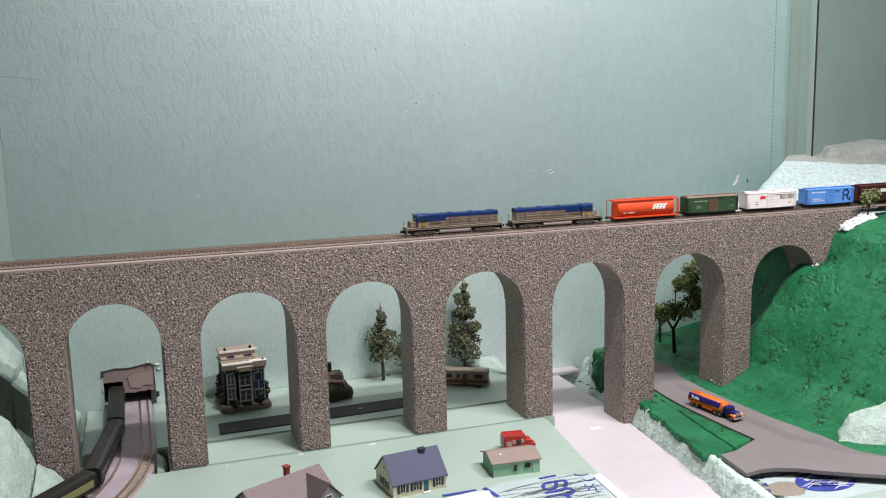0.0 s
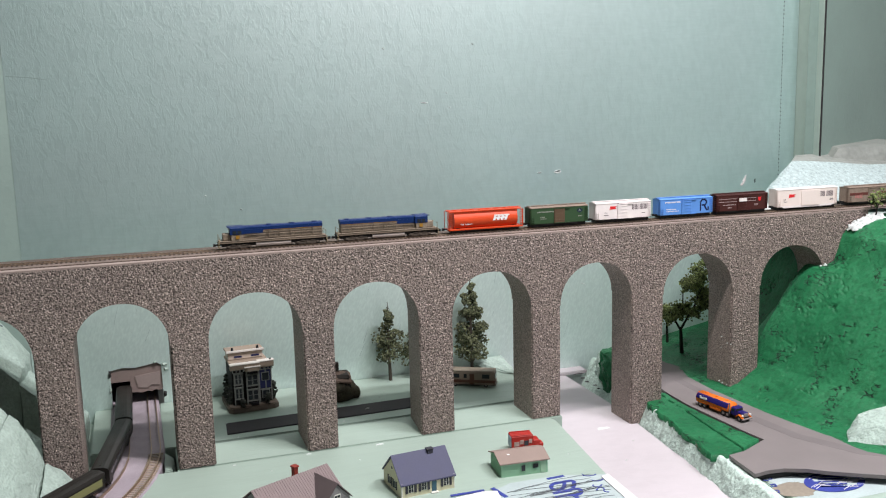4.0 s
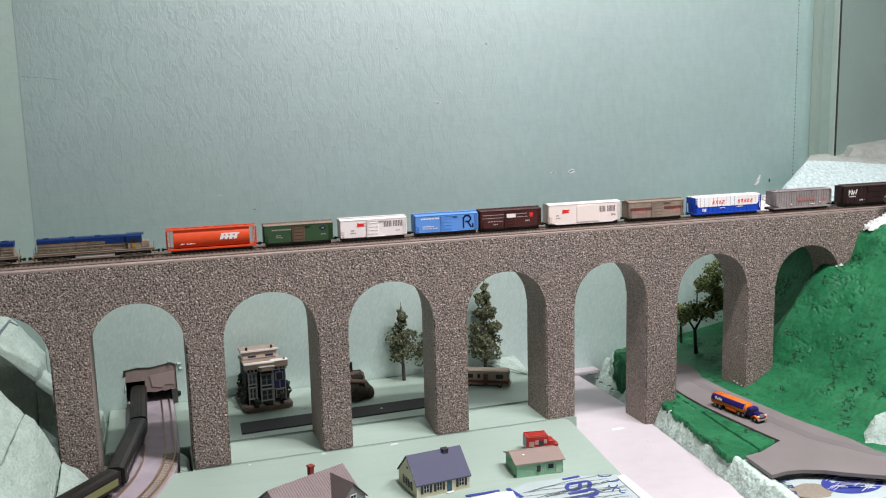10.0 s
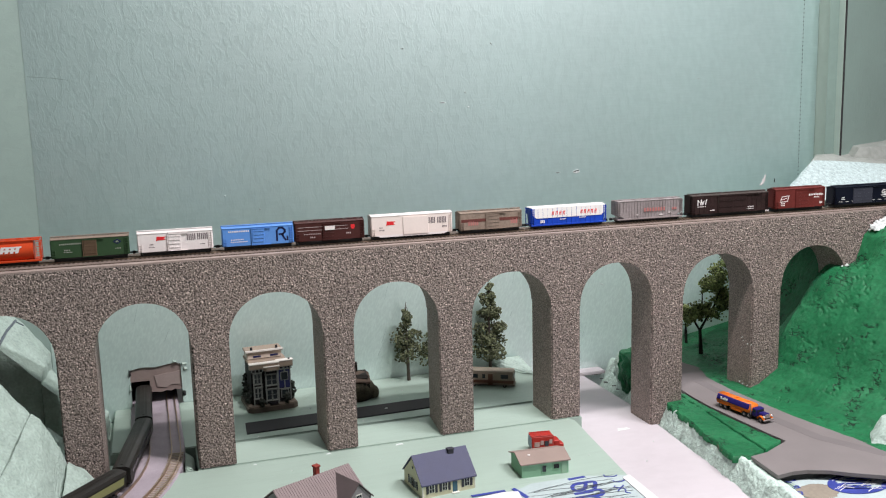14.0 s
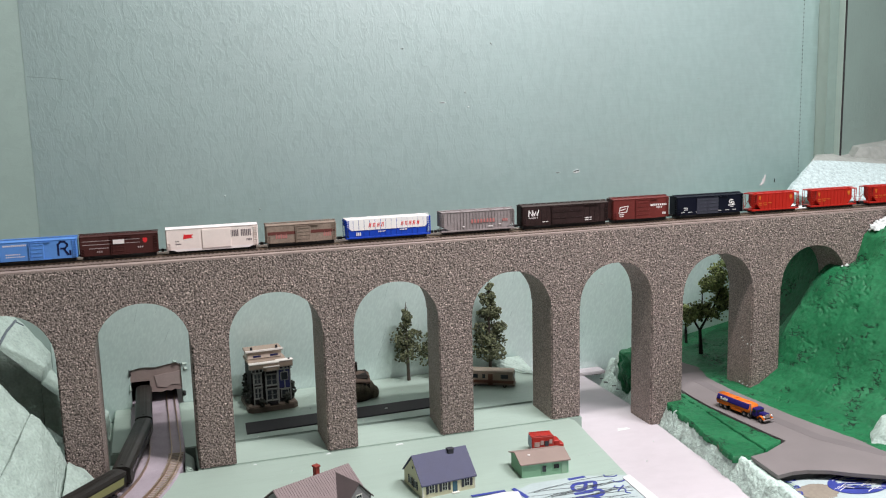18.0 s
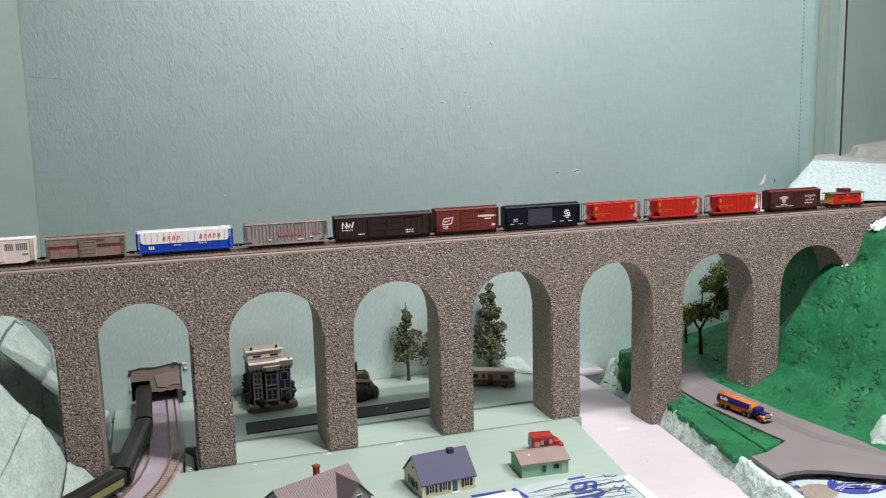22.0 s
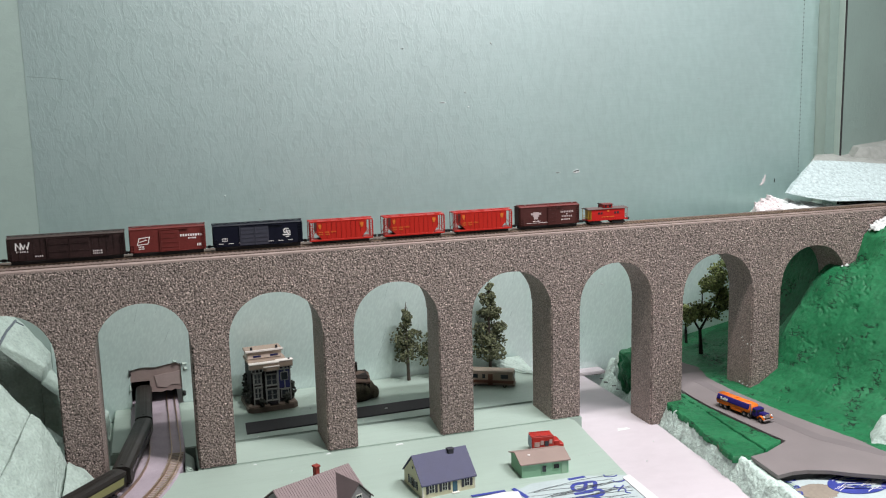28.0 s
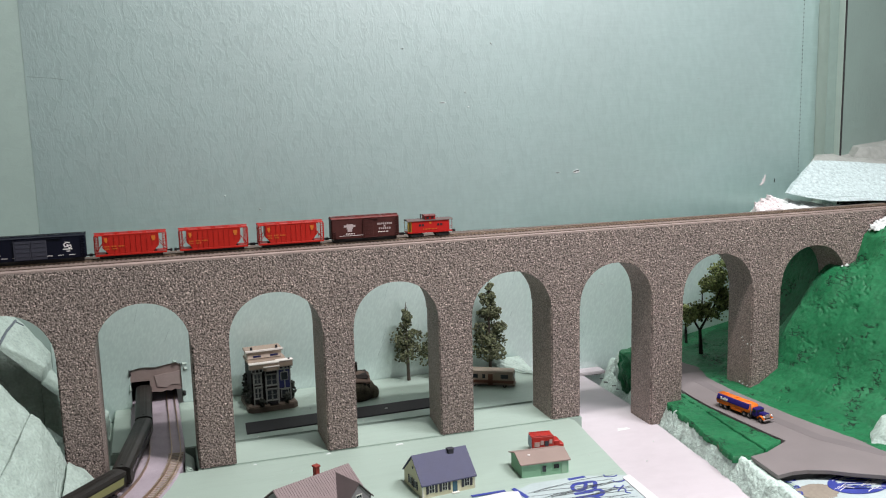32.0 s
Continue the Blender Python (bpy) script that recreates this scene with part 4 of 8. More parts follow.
def hopper(name, L, body, roof, label, style, h=0.0252):
    c = thing(name, pose(0, 0, 0), label, "freight car", "freight cars of the train")
    half = L / 2
    cage = 0.0075 if style != "round" else 0.0068
    bm = B()
    if style == "round":
        n = 12
        sec = [(-0.0045, 0.0050)] + [(-0.0045 - 0.0049 * math.sin(math.pi * k / n) ** 0.8, 0.0050 + 0.0186 * k / n) for k in range(1, n)] + [(-0.0070, h - 0.0006), (0.0070, h - 0.0006)]
        sec += [(0.0045 + 0.0049 * math.sin(math.pi * k / n) ** 0.8, 0.0050 + 0.0186 * k / n) for k in range(n - 1, 0, -1)] + [(0.0045, 0.0050)]
        prism(bm, sec, "x", -half + cage, half - cage)
    elif style == "ps":
        prism(bm, [(-half + cage + 0.006, 0.0054), (-half + cage, 0.012), (-half + cage, h), (half - cage, h), (half - cage, 0.012), (half - cage - 0.006, 0.0054)], "y", -HW + 0.0004, HW - 0.0004)
    elif style == "slant":
        prism(bm, [(-half + 0.0035, 0.0042), (-half + 0.0022, 0.0170), (-half + 0.001, 0.0170), (-half + 0.001, h), (half - 0.001, h), (half - 0.001, 0.0170), (half - 0.0022, 0.0170), (half - 0.0035, 0.0042)], "y", -HW + 0.0005, HW - 0.0005)
    else:
        prism(bm, [(-half + 0.012, 0.0046), (-half + 0.001, 0.0098), (-half + 0.001, h), (half - 0.001, h), (half - 0.001, 0.0098), (half - 0.012, 0.0046)], "y", -HW + 0.0006, HW - 0.0006)
    b = part("body", bm, body, c, "", style == "round" and False)
    # sills, corner posts and end frames
    bm = B()
    box(bm, -half, half, -HW, HW, 0.0036, 0.0054, 0.0002)
    part("side_sill", bm, body, c)
    for s in (-1, 1):
        if style in ("round", "ps", "slant"):
            bm = B()
            for y in (-HW + 0.0002, HW - 0.0008):
                x0, x1 = sorted((s * (half - 0.0001), s * (half - 0.0008)))
                box(bm, x0, x1, y, y + 0.0006, 0.0046, h)
                if style == "ps":
                    rod(bm, (s * (half - 0.0006), y + 0.0003, 0.0068), (s * (half - cage), y + 0.0003, 0.0158), 0.00035, n=5)
                    rod(bm, (s * (half - 0.0030), y + 0.0003, 0.0068), (s * (half - 0.0030), y + 0.0003, h - 0.0005), 0.00028, n=5)
            part("end_frame", bm, body, c)
        ladder(c, s * half - (0.0040 if s > 0 else -0.0006), -1, 0.0066, h - 0.0005, body, w=0.0032)
        ladder(c, s * half, -HW + 0.001, 0.0066, h - 0.001, body, end=True)
        bogie(c, s * (half - 0.0118))
    nr = {"round": 0, "ps": 11, "slant": 14, "gray": 20}[style]
    for k in range(nr):
        x = -half + cage + 0.001 + (L - 2 * cage - 0.002) * k / max(1, nr - 1)
        zlo = 0.0054 if abs(x) < half - cage - 0.007 else 0.0130
        part("rib", box(B(), x - 0.00025, x + 0.00025, -HW - 0.0001, -HW + 0.0008, zlo, h - 0.0004), body, c)
    bm = B()
    w = 0.0074 if style == "round" else HW
    box(bm, -half + (0.001 if style != "ps" else 0.0), half - (0.001 if style != "ps" else 0.0), -w, w, h - 0.0007, h + 0.0005, 0.0003)
    r = part("roof", bm, roof, c)
    for y in (-0.0042, 0.0042) if style != "round" else (0.0,):
        n = 5 if style != "round" else 8
        for k in range(n):
            x = -half * 0.78 + L * 0.78 * k / (n - 1)
            part("hatch", box(B(), x - 0.0022, x + 0.0022, y - 0.0017, y + 0.0017, h + 0.0005, h + 0.0013, 0.0003), roof, r)
    part("running_board", box(B(), -half - 0.0006, half + 0.0006, -0.0014, 0.0014, h + 0.0012, h + 0.0017), roof, r)
    for k in range(3):
        x = (k - 1) * L * 0.22
        bm = prism(B(), [(x - 0.006, 0.0046), (x - 0.002, 0.0018), (x + 0.002, 0.0018), (x + 0.006, 0.0046)], "y", -0.0053, 0.0053)
        part("discharge_gate", bm, UNDER, c)
    part("underframe", box(B(), -half + 0.004, half - 0.004, -0.0050, 0.0050, 0.0006, 0.0038), UNDER, c)
    couplers(c, half)
    return c


def locomotive(name, label, nose):
    """nose: -1 with the cab leading to the west, +1 trailing."""
    c = thing(name, pose(0, 0, 0), label, "locomotive", "locomotives of the train")
    half = 0.0600
    grey = LOCO_GREY
    m = lambda a, b: sorted((nose * a, nose * b))
    bm = box(B(), -half, half, -0.0090, 0.0090, 0.0068, 0.0094, 0.0003)
    part("frame", bm, grey, c)
    part("sill_edge", box(B(), -half + 0.001, half - 0.001, -0.0093, -0.0089, 0.0086, 0.0091), LOCO_TRUCK, c)
    # long hood (grey) with blue upper part
    bm = box(B(), *m(-half + 0.004, 0.0335), -0.0056, 0.0056, 0.0094, 0.0202, 0.0003)
    hood = part("hood", bm, grey, c)
    bm = B()
    prism(bm, [(-0.0060, 0.0190), (-0.0060, 0.0226), (-0.0040, 0.0240), (0.0040, 0.0240), (0.0060, 0.0226), (0.0060, 0.0190)], "x", *m(-half + 0.0036, 0.0335))
    part("hood_top", bm, LOCO_BLUE, c, "blue hood top")
    part("blue_panel", box(B(), *m(0.0110, 0.0335), -0.0064, -0.0056, 0.0160, 0.0206), LOCO_BLUE, hood, "blue panel behind the cab")
    part("stripe", box(B(), *m(-half + 0.0040, 0.0110), -0.0062, -0.0056, 0.0186, 0.0190), LOCO_YELLOW, hood, "thin yellow stripe")
    part("stripe", box(B(), *m(-half + 0.0040, 0.0300), -0.0063, -0.0056, 0.0142, 0.0145), LOCO_YELLOW, hood, "thin yellow stripe")
    part("visor", box(B(), *m(0.0475, 0.0502), -0.0082, 0.0082, 0.0234, 0.0243, 0.0002), LOCO_BLUE, c, "blue cab visor")
    for k in range(9):
        x = nose * (-half + 0.0075 + 0.0082 * k)
        part("door_seam", box(B(), x - 0.0001, x + 0.0001, -0.0062, -0.0056, 0.0100, 0.0184), grey, hood)
    for k in range(6):
        x = nose * (-half + 0.010 + 0.0125 * k)
        part("hood_door", box(B(), x - 0.0052, x + 0.0052, -0.0060, -0.0055, 0.0105, 0.0178, 0.0001), grey, hood)
    for k in range(3):
        x = nose * (-half + 0.012 + 0.026 * k)
        bm = B()
        rod(bm, (x, 0, 0.0239), (x, 0, 0.0247), 0.0033, n=14)
        part("roof_fan", bm, LOCO_BLUE, c)
    part("intake_grille", box(B(), *m(-half + 0.006, -half + 0.020), -0.0062, -0.0055, 0.0190, 0.0222), LOCO_BLUE, c)
    part("intake_grille", box(B(), *m(-0.010, 0.012), -0.0062, -0.0055, 0.0190, 0.0226), LOCO_BLUE, c)
    # cab and nose
    bm = box(B(), *m(0.0335, 0.0465), -0.0086, 0.0086, 0.0094, 0.0212, 0.0003)
    cab = part("cab", bm, grey, c)
    bm = B()
    prism(bm, [(-0.0090, 0.0158), (-0.0090, 0.0226), (-0.0050, 0.0246), (0.0050, 0.0246), (0.0090, 0.0226), (0.0090, 0.0158)], "x", *m(0.0325, 0.0478))
    part("cab_roof", bm, LOCO_BLUE, cab, "blue cab roof")
    for a in (0.0352, 0.0406):
        part("cab_window", box(B(), *m(a, a + 0.0042), -0.0094, -0.0086, 0.0166, 0.0200), GLASS, cab)
    part("windscreen", box(B(), *m(0.0474, 0.0482), -0.0070, 0.0070, 0.0168, 0.0200), GLASS, cab)
    bm = box(B(), *m(0.0465, 0.0555), -0.0060, 0.0060, 0.0094, 0.0168, 0.0008)
    part("nose", bm, grey, c)
    marks(c, "nose_shield", [tuple(m(0.0375, 0.0415)) + (0.0112, 0.0150)], LOCO_YELLOW, "yellow shield emblem")
    for k, s in enumerate((-1, 1)):
        bm = B()
        for y in (-0.0086, 0.0086):
            for q in range(4):
                box(bm, *sorted((s * (half - 0.0004), s * (half + 0.0014))), y - 0.0012, y + 0.0012, 0.0026 + 0.0018 * q, 0.0031 + 0.0018 * q)
        part("steps", bm, LOCO_RAIL, c, "buff yellow steps")
        bm = B()
        prism(bm, [(-0.0080, 0.0018), (-0.0080, 0.0068), (0.0080, 0.0068), (0.0080, 0.0018)], "x", *sorted((s * half, s * (half + 0.0006))))
        part("pilot", bm, UNDER, c)
        bm = B()
        for y in (-0.0086, 0.0086):
            rod(bm, (s * (half - 0.0004), y, 0.0094), (s * (half - 0.0004), y, 0.0152), 0.00032, n=5)
            rod(bm, (s * (half - 0.0004), y, 0.0152), (s * (half - 0.0004), y * 0.3, 0.0146), 0.00028, n=5)
        part("end_rail", bm, LOCO_RAIL, c, "buff yellow handrail")
    bm = B()
    for k in range(9):
        x = nose * (-half + 0.004 + 0.0108 * k)
        rod(bm, (x, -0.0088, 0.0094), (x, -0.0088, 0.0148), 0.00024, n=4)
    rod(bm, (nose * (-half + 0.004), -0.0088, 0.0148), (nose * (-half + 0.0904), -0.0088, 0.0148), 0.00024, n=4)
    part("handrail", bm, grey, c)
    bm = B()
    prism(bm, [(-0.0080, 0.0040), (-0.0074, 0.0024), (-0.0060, 0.0016), (0.0060, 0.0016), (0.0074, 0.0024), (0.0080, 0.0040), (0.0074, 0.0058), (-0.0074, 0.0058)], "x", -0.0195, 0.0195)
    part("fuel_tank", bm, LOCO_TANK, c, "silver grey fuel tank")
    part("underframe", box(B(), -half + 0.003, half - 0.003, -0.0058, 0.0058, 0.0030, 0.0069), UNDER, c, "black underframe")
    for s in (-1, 1):
        for k in range(3):
            x = s * 0.0385 + (k - 1) * 0.0112
            part("axle_box", box(B(), x - 0.0016, x + 0.0016, -0.0082, -0.0073, 0.0016, 0.0040, 0.0004), LOCO_TRUCK, c)
        for k in range(2):
            x = s * 0.0385 + (k - 0.5) * 0.0112
            part("brake_cylinder", box(B(), x - 0.0022, x + 0.0022, -0.0080, -0.0073, 0.0038, 0.0052, 0.0003), LOCO_TRUCK, c)
    for z in (0.0128, 0.0160):
        part("hood_line", box(B(), *m(-half + 0.005, 0.0325), -0.0063, -0.0059, z, z + 0.0005), LOCO_TRUCK, hood)
    for s in (-1, 1):
        bogie(c, s * 0.0385, 3, LOCO_TRUCK, 0.0112)
    couplers(c, half + 0.0005)
    for piece in c.children_recursive:
        for v in piece.data.vertices:
            v.co.x *= 0.965
    return c


LOCO_GREY = paint("weathered_grey", (0.215, 0.172, 0.130), 0.55, 0.35)
LOCO_BLUE = paint("deep_blue", (0.007, 0.024, 0.100), 0.4)
LOCO_YELLOW = paint("yellow_trim", (0.29, 0.15, 0.022))
LOCO_TANK = paint("silver_tank", (0.46, 0.41, 0.38), 0.45, 0.15)
LOCO_TRUCK = paint("grey_bogie", (0.080, 0.066, 0.054), 0.65, 0.4)
LOCO_RAIL = paint("buff_handrail", (0.27, 0.22, 0.13), 0.5)
GLASS = plain("dark_glazing", (0.02, 0.025, 0.03), 0.12)
ORANGE = paint("orange_red", (0.56, 0.062, 0.018))
OLIVE = paint("dark_green", (0.034, 0.070, 0.033), 0.55)
DOOR_BROWN = paint("brown_door", (0.115, 0.075, 0.048), 0.6)
CREAM = paint("off_white", (0.74, 0.68, 0.67), 0.5, 0.05)
PINKCREAM = paint("pinkish_white", (0.74, 0.64, 0.60), 0.5, 0.05)
SKY = paint("sky_blue", (0.105, 0.26, 0.62))
TUSCAN = paint("tuscan_brown", (0.058, 0.019, 0.017), 0.5, 0.2)
TAN = paint("taupe", (0.235, 0.180, 0.145), 0.6, 0.3)
MAROON = paint("maroon_band", (0.12, 0.040, 0.034), 0.55)
ROYAL = paint("royal_blue", (0.012, 0.055, 0.42))
STEEL = paint("steel_grey", (0.25, 0.215, 0.215), 0.55, 0.3)
SOOT = paint("sooty_brown_black", (0.026, 0.014, 0.0135), 0.6, 0.5)
SOOTROOF = paint("sooty_roof", (0.060, 0.046, 0.042), 0.6, 0.25)
OXIDE = paint("oxide_red", (0.125, 0.024, 0.021), 0.5, 0.2)
NAVY = paint("navy_black", (0.0045, 0.0053, 0.0128), 0.45)
SLATE = paint("slate_door", (0.045, 0.046, 0.062), 0.5)
RED = paint("bright_red", (0.375, 0.018, 0.012))
CABRED = paint("caboose_red", (0.39, 0.015, 0.013))
ROOFGREY = paint("grey_roof", (0.115, 0.085, 0.080), 0.7)
FADED = paint("faded_print", (0.42, 0.16, 0.15))
PALEPRINT = paint("pale_print", (0.40, 0.33, 0.33))
DULLPRINT = paint("dulled_print", (0.30, 0.31, 0.27))
DKPRINT = paint("dark_print", (0.16, 0.13, 0.14))
REDPRINT = paint("red_print", (0.62, 0.03, 0.035))
YELPRINT = paint("orange_print", (0.52, 0.14, 0.025))
NAVYPRINT = paint("navy_print", (0.012, 0.016, 0.06))
YELLOW_END = paint("yellow_end", (0.50, 0.30, 0.03))


def caboose():
    c = thing("caboose", pose(0, 0, 0), "red model caboose with grey roof, cupola and yellow ends", "caboose")
    half = 0.0262
    part("body", box(B(), -half + 0.0042, half - 0.0042, -0.0086, 0.0086, 0.0062, 0.0188, 0.0003), CABRED, c)
    part("floor", box(B(), -half, half, -0.0086, 0.0086, 0.0052, 0.0064), CABRED, c)
    bm = B()
    prism(bm, [(-0.0094, 0.0186), (-0.0094, 0.0191), (-0.004, 0.0203), (0.004, 0.0203), (0.0094, 0.0191), (0.0094, 0.0186)], "x", -half - 0.0006, half + 0.0006)
    part("roof", bm, ROOFGREY, c, "grey roof")
    cu = part("cupola", box(B(), -0.0055, 0.0065, -0.0072, 0.0072, 0.0198, 0.0240, 0.0003), CABRED, c)
    bm = B()
    prism(bm, [(-0.0082, 0.0238), (-0.0082, 0.0242), (0, 0.0252), (0.0082, 0.0242), (0.0082, 0.0238)], "x", -0.0064, 0.0074)
    part("cupola_roof", bm, OXIDE, cu)
    for x in (-0.0040, 0.0016):
        part("window", box(B(), x, x + 0.0028, -0.0075, -0.0070, 0.0208, 0.0230), GLASS, cu)
    for x in (-0.0135, -0.0100, 0.0082, 0.0118):
        part("window", box(B(), x, x + 0.0024, -0.0089, -0.0084, 0.0128, 0.0152), GLASS, c)
    for s in (-1, 1):
        part("end_wall", box(B(), *sorted((s * (half - 0.0042), s * (half - 0.0036))), -0.0080, 0.0080, 0.0064, 0.0186), YELLOW_END if s < 0 else CABRED, c, "yellow end wall" if s < 0 else "red end wall")
        bm = B()
        for y in (-0.0082, 0.0082):
            rod(bm, (s * (half - 0.0005), y, 0.0060), (s * (half - 0.0005), y, 0.0188), 0.0003, n=5)
        for z in (0.0088, 0.0110):
            rod(bm, (s * (half - 0.0005), -0.0082, z), (s * (half - 0.0005), 0.0082, z), 0.00028, n=5)
        part("platform_rail", bm, YELLOW_END if s < 0 else CABRED, c)
        bogie(c, s * 0.0155)
    bm = B()
    rod(bm, (-0.0098, -0.003, 0.0198), (-0.0098, -0.003, 0.0262), 0.00055, n=8)
    part("smoke_jack", bm, BLACK, c)
    bm = B()
    for x0, x1, z0, z1 in words(-0.0085, 0.0088, 0.017, 0.0011, 10) + [(-0.0012, 0.0012, 0.0152, 0.0174)]:
        box(bm, x0, x1, -0.0089, -0.0085, z0, z1)
    part("lettering", bm, YELPRINT, c)
    couplers(c, half)
    return c


# where each car's west end lies along the train, and its length
ROSTER = []


def enlist(c, s, L):
    ROSTER.append((c, s + L / 2))
    return c


def train():
    enlist(locomotive("locomotive", "grey and blue model diesel locomotive leading the train", -1), -0.5675, 0.1215)
    enlist(locomotive("locomotive", "grey and blue model diesel locomotive coupled backwards", 1), -0.4390, 0.1213)
    c = enlist(hopper("covered_hopper", 0.0922, ORANGE, ORANGE, "orange-red model cylindrical covered hopper with white emblem", "round"), -0.3081, 0.0922)
    bm = B()
    for k in range(4):
        x = 0.0080 + 0.0048 * k
        prism(bm, [(x, 0.0130), (x + 0.0030, 0.0130), (x + 0.0048, 0.0190), (x + 0.0018, 0.0190)], "y", -HW - 0.00022, -HW + 0.0001)
    prism(bm, [(0.0086, 0.0148), (0.0240, 0.0148), (0.0245, 0.0166), (0.0091, 0.0166)], "y", -HW - 0.00026, -HW + 0.0001)
    prism(bm, [(0.0096, 0.0180), (0.0285, 0.0180), (0.0288, 0.0196), (0.0100, 0.0196)], "y", -HW - 0.00030, -HW + 0.0001)
    part("emblem", bm, WHITE, c, "white slanted block emblem")
    marks(c, "lettering", words(-0.032, 0.0098, 0.004, 0.0010, 3) + words(-0.026, 0.0098, 0.009, 0.0010, 6), WHITE)
    c = enlist(boxcar("boxcar", 0.0745, OLIVE, TAN, DOOR_BROWN, "dark green model boxcar with brown door", h=0.0236), -0.2075, 0.0745)
    marks(c, "lettering", words(-0.029, 0.0180, 0.0215, 0.0014, 12), DULLPRINT)
    marks(c, "numbers", words(-0.025, 0.0120, 0.006, 0.0011, 4) + words(-0.025, 0.0100, 0.008, 0.0009, 6) + words(0.024, 0.0110, 0.006, 0.0009, 4), DULLPRINT)
    brushed(c, "diamond_emblem", [[(0.0228, 0.0184), (0.0262, 0.0206), (0.0296, 0.0184), (0.0262, 0.0162), (0.0228, 0.0184)]], 0.0010, NAVYPRINT, "dark diamond emblem")
    brushed(c, "diamond_mark", [[(0.0252, 0.0178), (0.0262, 0.0192), (0.0272, 0.0180)]], 0.0007, DULLPRINT)
    c = enlist(boxcar("boxcar", 0.0755, CREAM, CREAM, CREAM, "white model boxcar with small red flag emblem", h=0.0240, ribs=0, door_x=-0.001), -0.1248, 0.0755)
    pennant(c, -0.0190, 0.0164, 0.0100, 0.0040, REDPRINT)
    marks(c, "lettering", words(0.0115, 0.0150, 0.0095, 0.0066, 5) + words(0.0220, 0.0150, 0.0115, 0.0066, 6), DKPRINT)
    # dark bar painted on the side as the shadow beside the door
    marks(c, "door_shadow_post", [(-0.0082, -0.0070, 0.0072, 0.0240)], DKPRINT)
    marks(c, "numbers", words(-0.026, 0.0120, 0.004, 0.0011, 3) + words(-0.0265, 0.0092, 0.006, 0.0011, 5) + words(0.025, 0.0098, 0.005, 0.0010, 4), DKPRINT)
    c = enlist(boxcar("boxcar", 0.0750, SKY, SKY, SKY, "sky-blue model boxcar with dark letter emblem", h=0.0238), -0.0395, 0.0750)
    brushed(c, "letter_emblem", [[(0.0198, 0.0085), (0.0198, 0.0188), (0.0222, 0.0216), (0.0260, 0.0216), (0.0284, 0.0190), (0.0284, 0.0172), (0.0262, 0.0148), (0.0226, 0.0148)], [(0.0250, 0.0146), (0.0288, 0.0086)], [(0.0310, 0.0086), (0.0310, 0.0116)]], 0.0019, NAVYPRINT, "bold navy hooked emblem")
    marks(c, "lettering", words(-0.031, 0.0196, 0.022, 0.0016, 12) + words(-0.029, 0.0110, 0.014, 0.0011, 8) + words(-0.029, 0.0086, 0.018, 0.0010, 9), CREAM)
    c = enlist(boxcar("boxcar", 0.0760, TUSCAN, TUSCAN, TUSCAN, "dark brown model boxcar with pale stripes", h=0.0244, door_x=-0.001), 0.0375, 0.0760)
    marks(c, "stripe", [(-0.0355, 0.0200, 0.0196, 0.0201), (-0.0355, 0.0200, 0.0160, 0.0165)], PALEPRINT, "thin pale stripes")
    part("door_panel", box(B(), -0.0060, 0.0050, -HW - 0.0018, -HW - 0.0002, 0.0160, 0.0204), CREAM, c, "pale panel across the door")
    marks(c, "keystone_emblem", [(0.0232, 0.0276, 0.0168, 0.0204), (0.0240, 0.0268, 0.0156, 0.0168)], REDPRINT)
    marks(c, "lettering", words(-0.029, 0.0118, 0.019, 0.0010, 10) + words(-0.022, 0.0080, 0.006, 0.0014, 3) + words(0.018, 0.0104, 0.006, 0.0018, 3), PALEPRINT)
    c = enlist(boxcar("boxcar", 0.0940, PINKCREAM, CREAM, PINKCREAM, "long off-white model boxcar with small red flag emblem", h=0.0268, door_w=0.030, door_x=0.004, door_frame=False, sill=CREAM, catwalk=False, door_ribs=0), 0.1215, 0.0940)
    pennant(c, -0.0298, 0.0164, 0.0105, 0.0044, REDPRINT)
    marks(c, "lettering", words(0.0165, 0.0158, 0.0110, 0.0070, 6) + words(0.0295, 0.0158, 0.0110, 0.0070, 6), DKPRINT)
    marks(c, "numbers", words(-0.038, 0.0135, 0.004, 0.0012, 3) + words(-0.038, 0.0105, 0.006, 0.0012, 5) + words(0.001, 0.0128, 0.007, 0.0010, 5) + words(0.0005, 0.0108, 0.008, 0.0010, 5) + words(0.035, 0.0105, 0.006, 0.0022, 4), DKPRINT)
    c = enlist(boxcar("boxcar", 0.0755, TAN, TAN, TAN, "taupe model boxcar with maroon band", h=0.0240, door_x=0.002, door_w=0.016), 0.2245, 0.0755)
    marks(c, "band", [(-0.0365, 0.0365, 0.0138, 0.0172)], MAROON, "maroon band")
    marks(c, "lettering", words(-0.028, 0.0098, 0.013, 0.0050, 5) + words(0.024, 0.0096, 0.009, 0.0052, 4), FADED)
    c = enlist(hopper("covered_hopper", 0.0973, ROYAL, WHITE, "blue and white model covered hopper with red lettering", "slant", 0.0248), 0.3105, 0.0973)
    bm = prism(B(), [(-0.0470, 0.0170), (-0.0420, 0.0128), (0.0420, 0.0128), (0.0470, 0.0170), (0.0470, 0.0250), (-0.0470, 0.0250)], "y", -HW + 0.0003, -HW - 0.0001)
    part("upper_side", bm, WHITE, c, "white upper side")
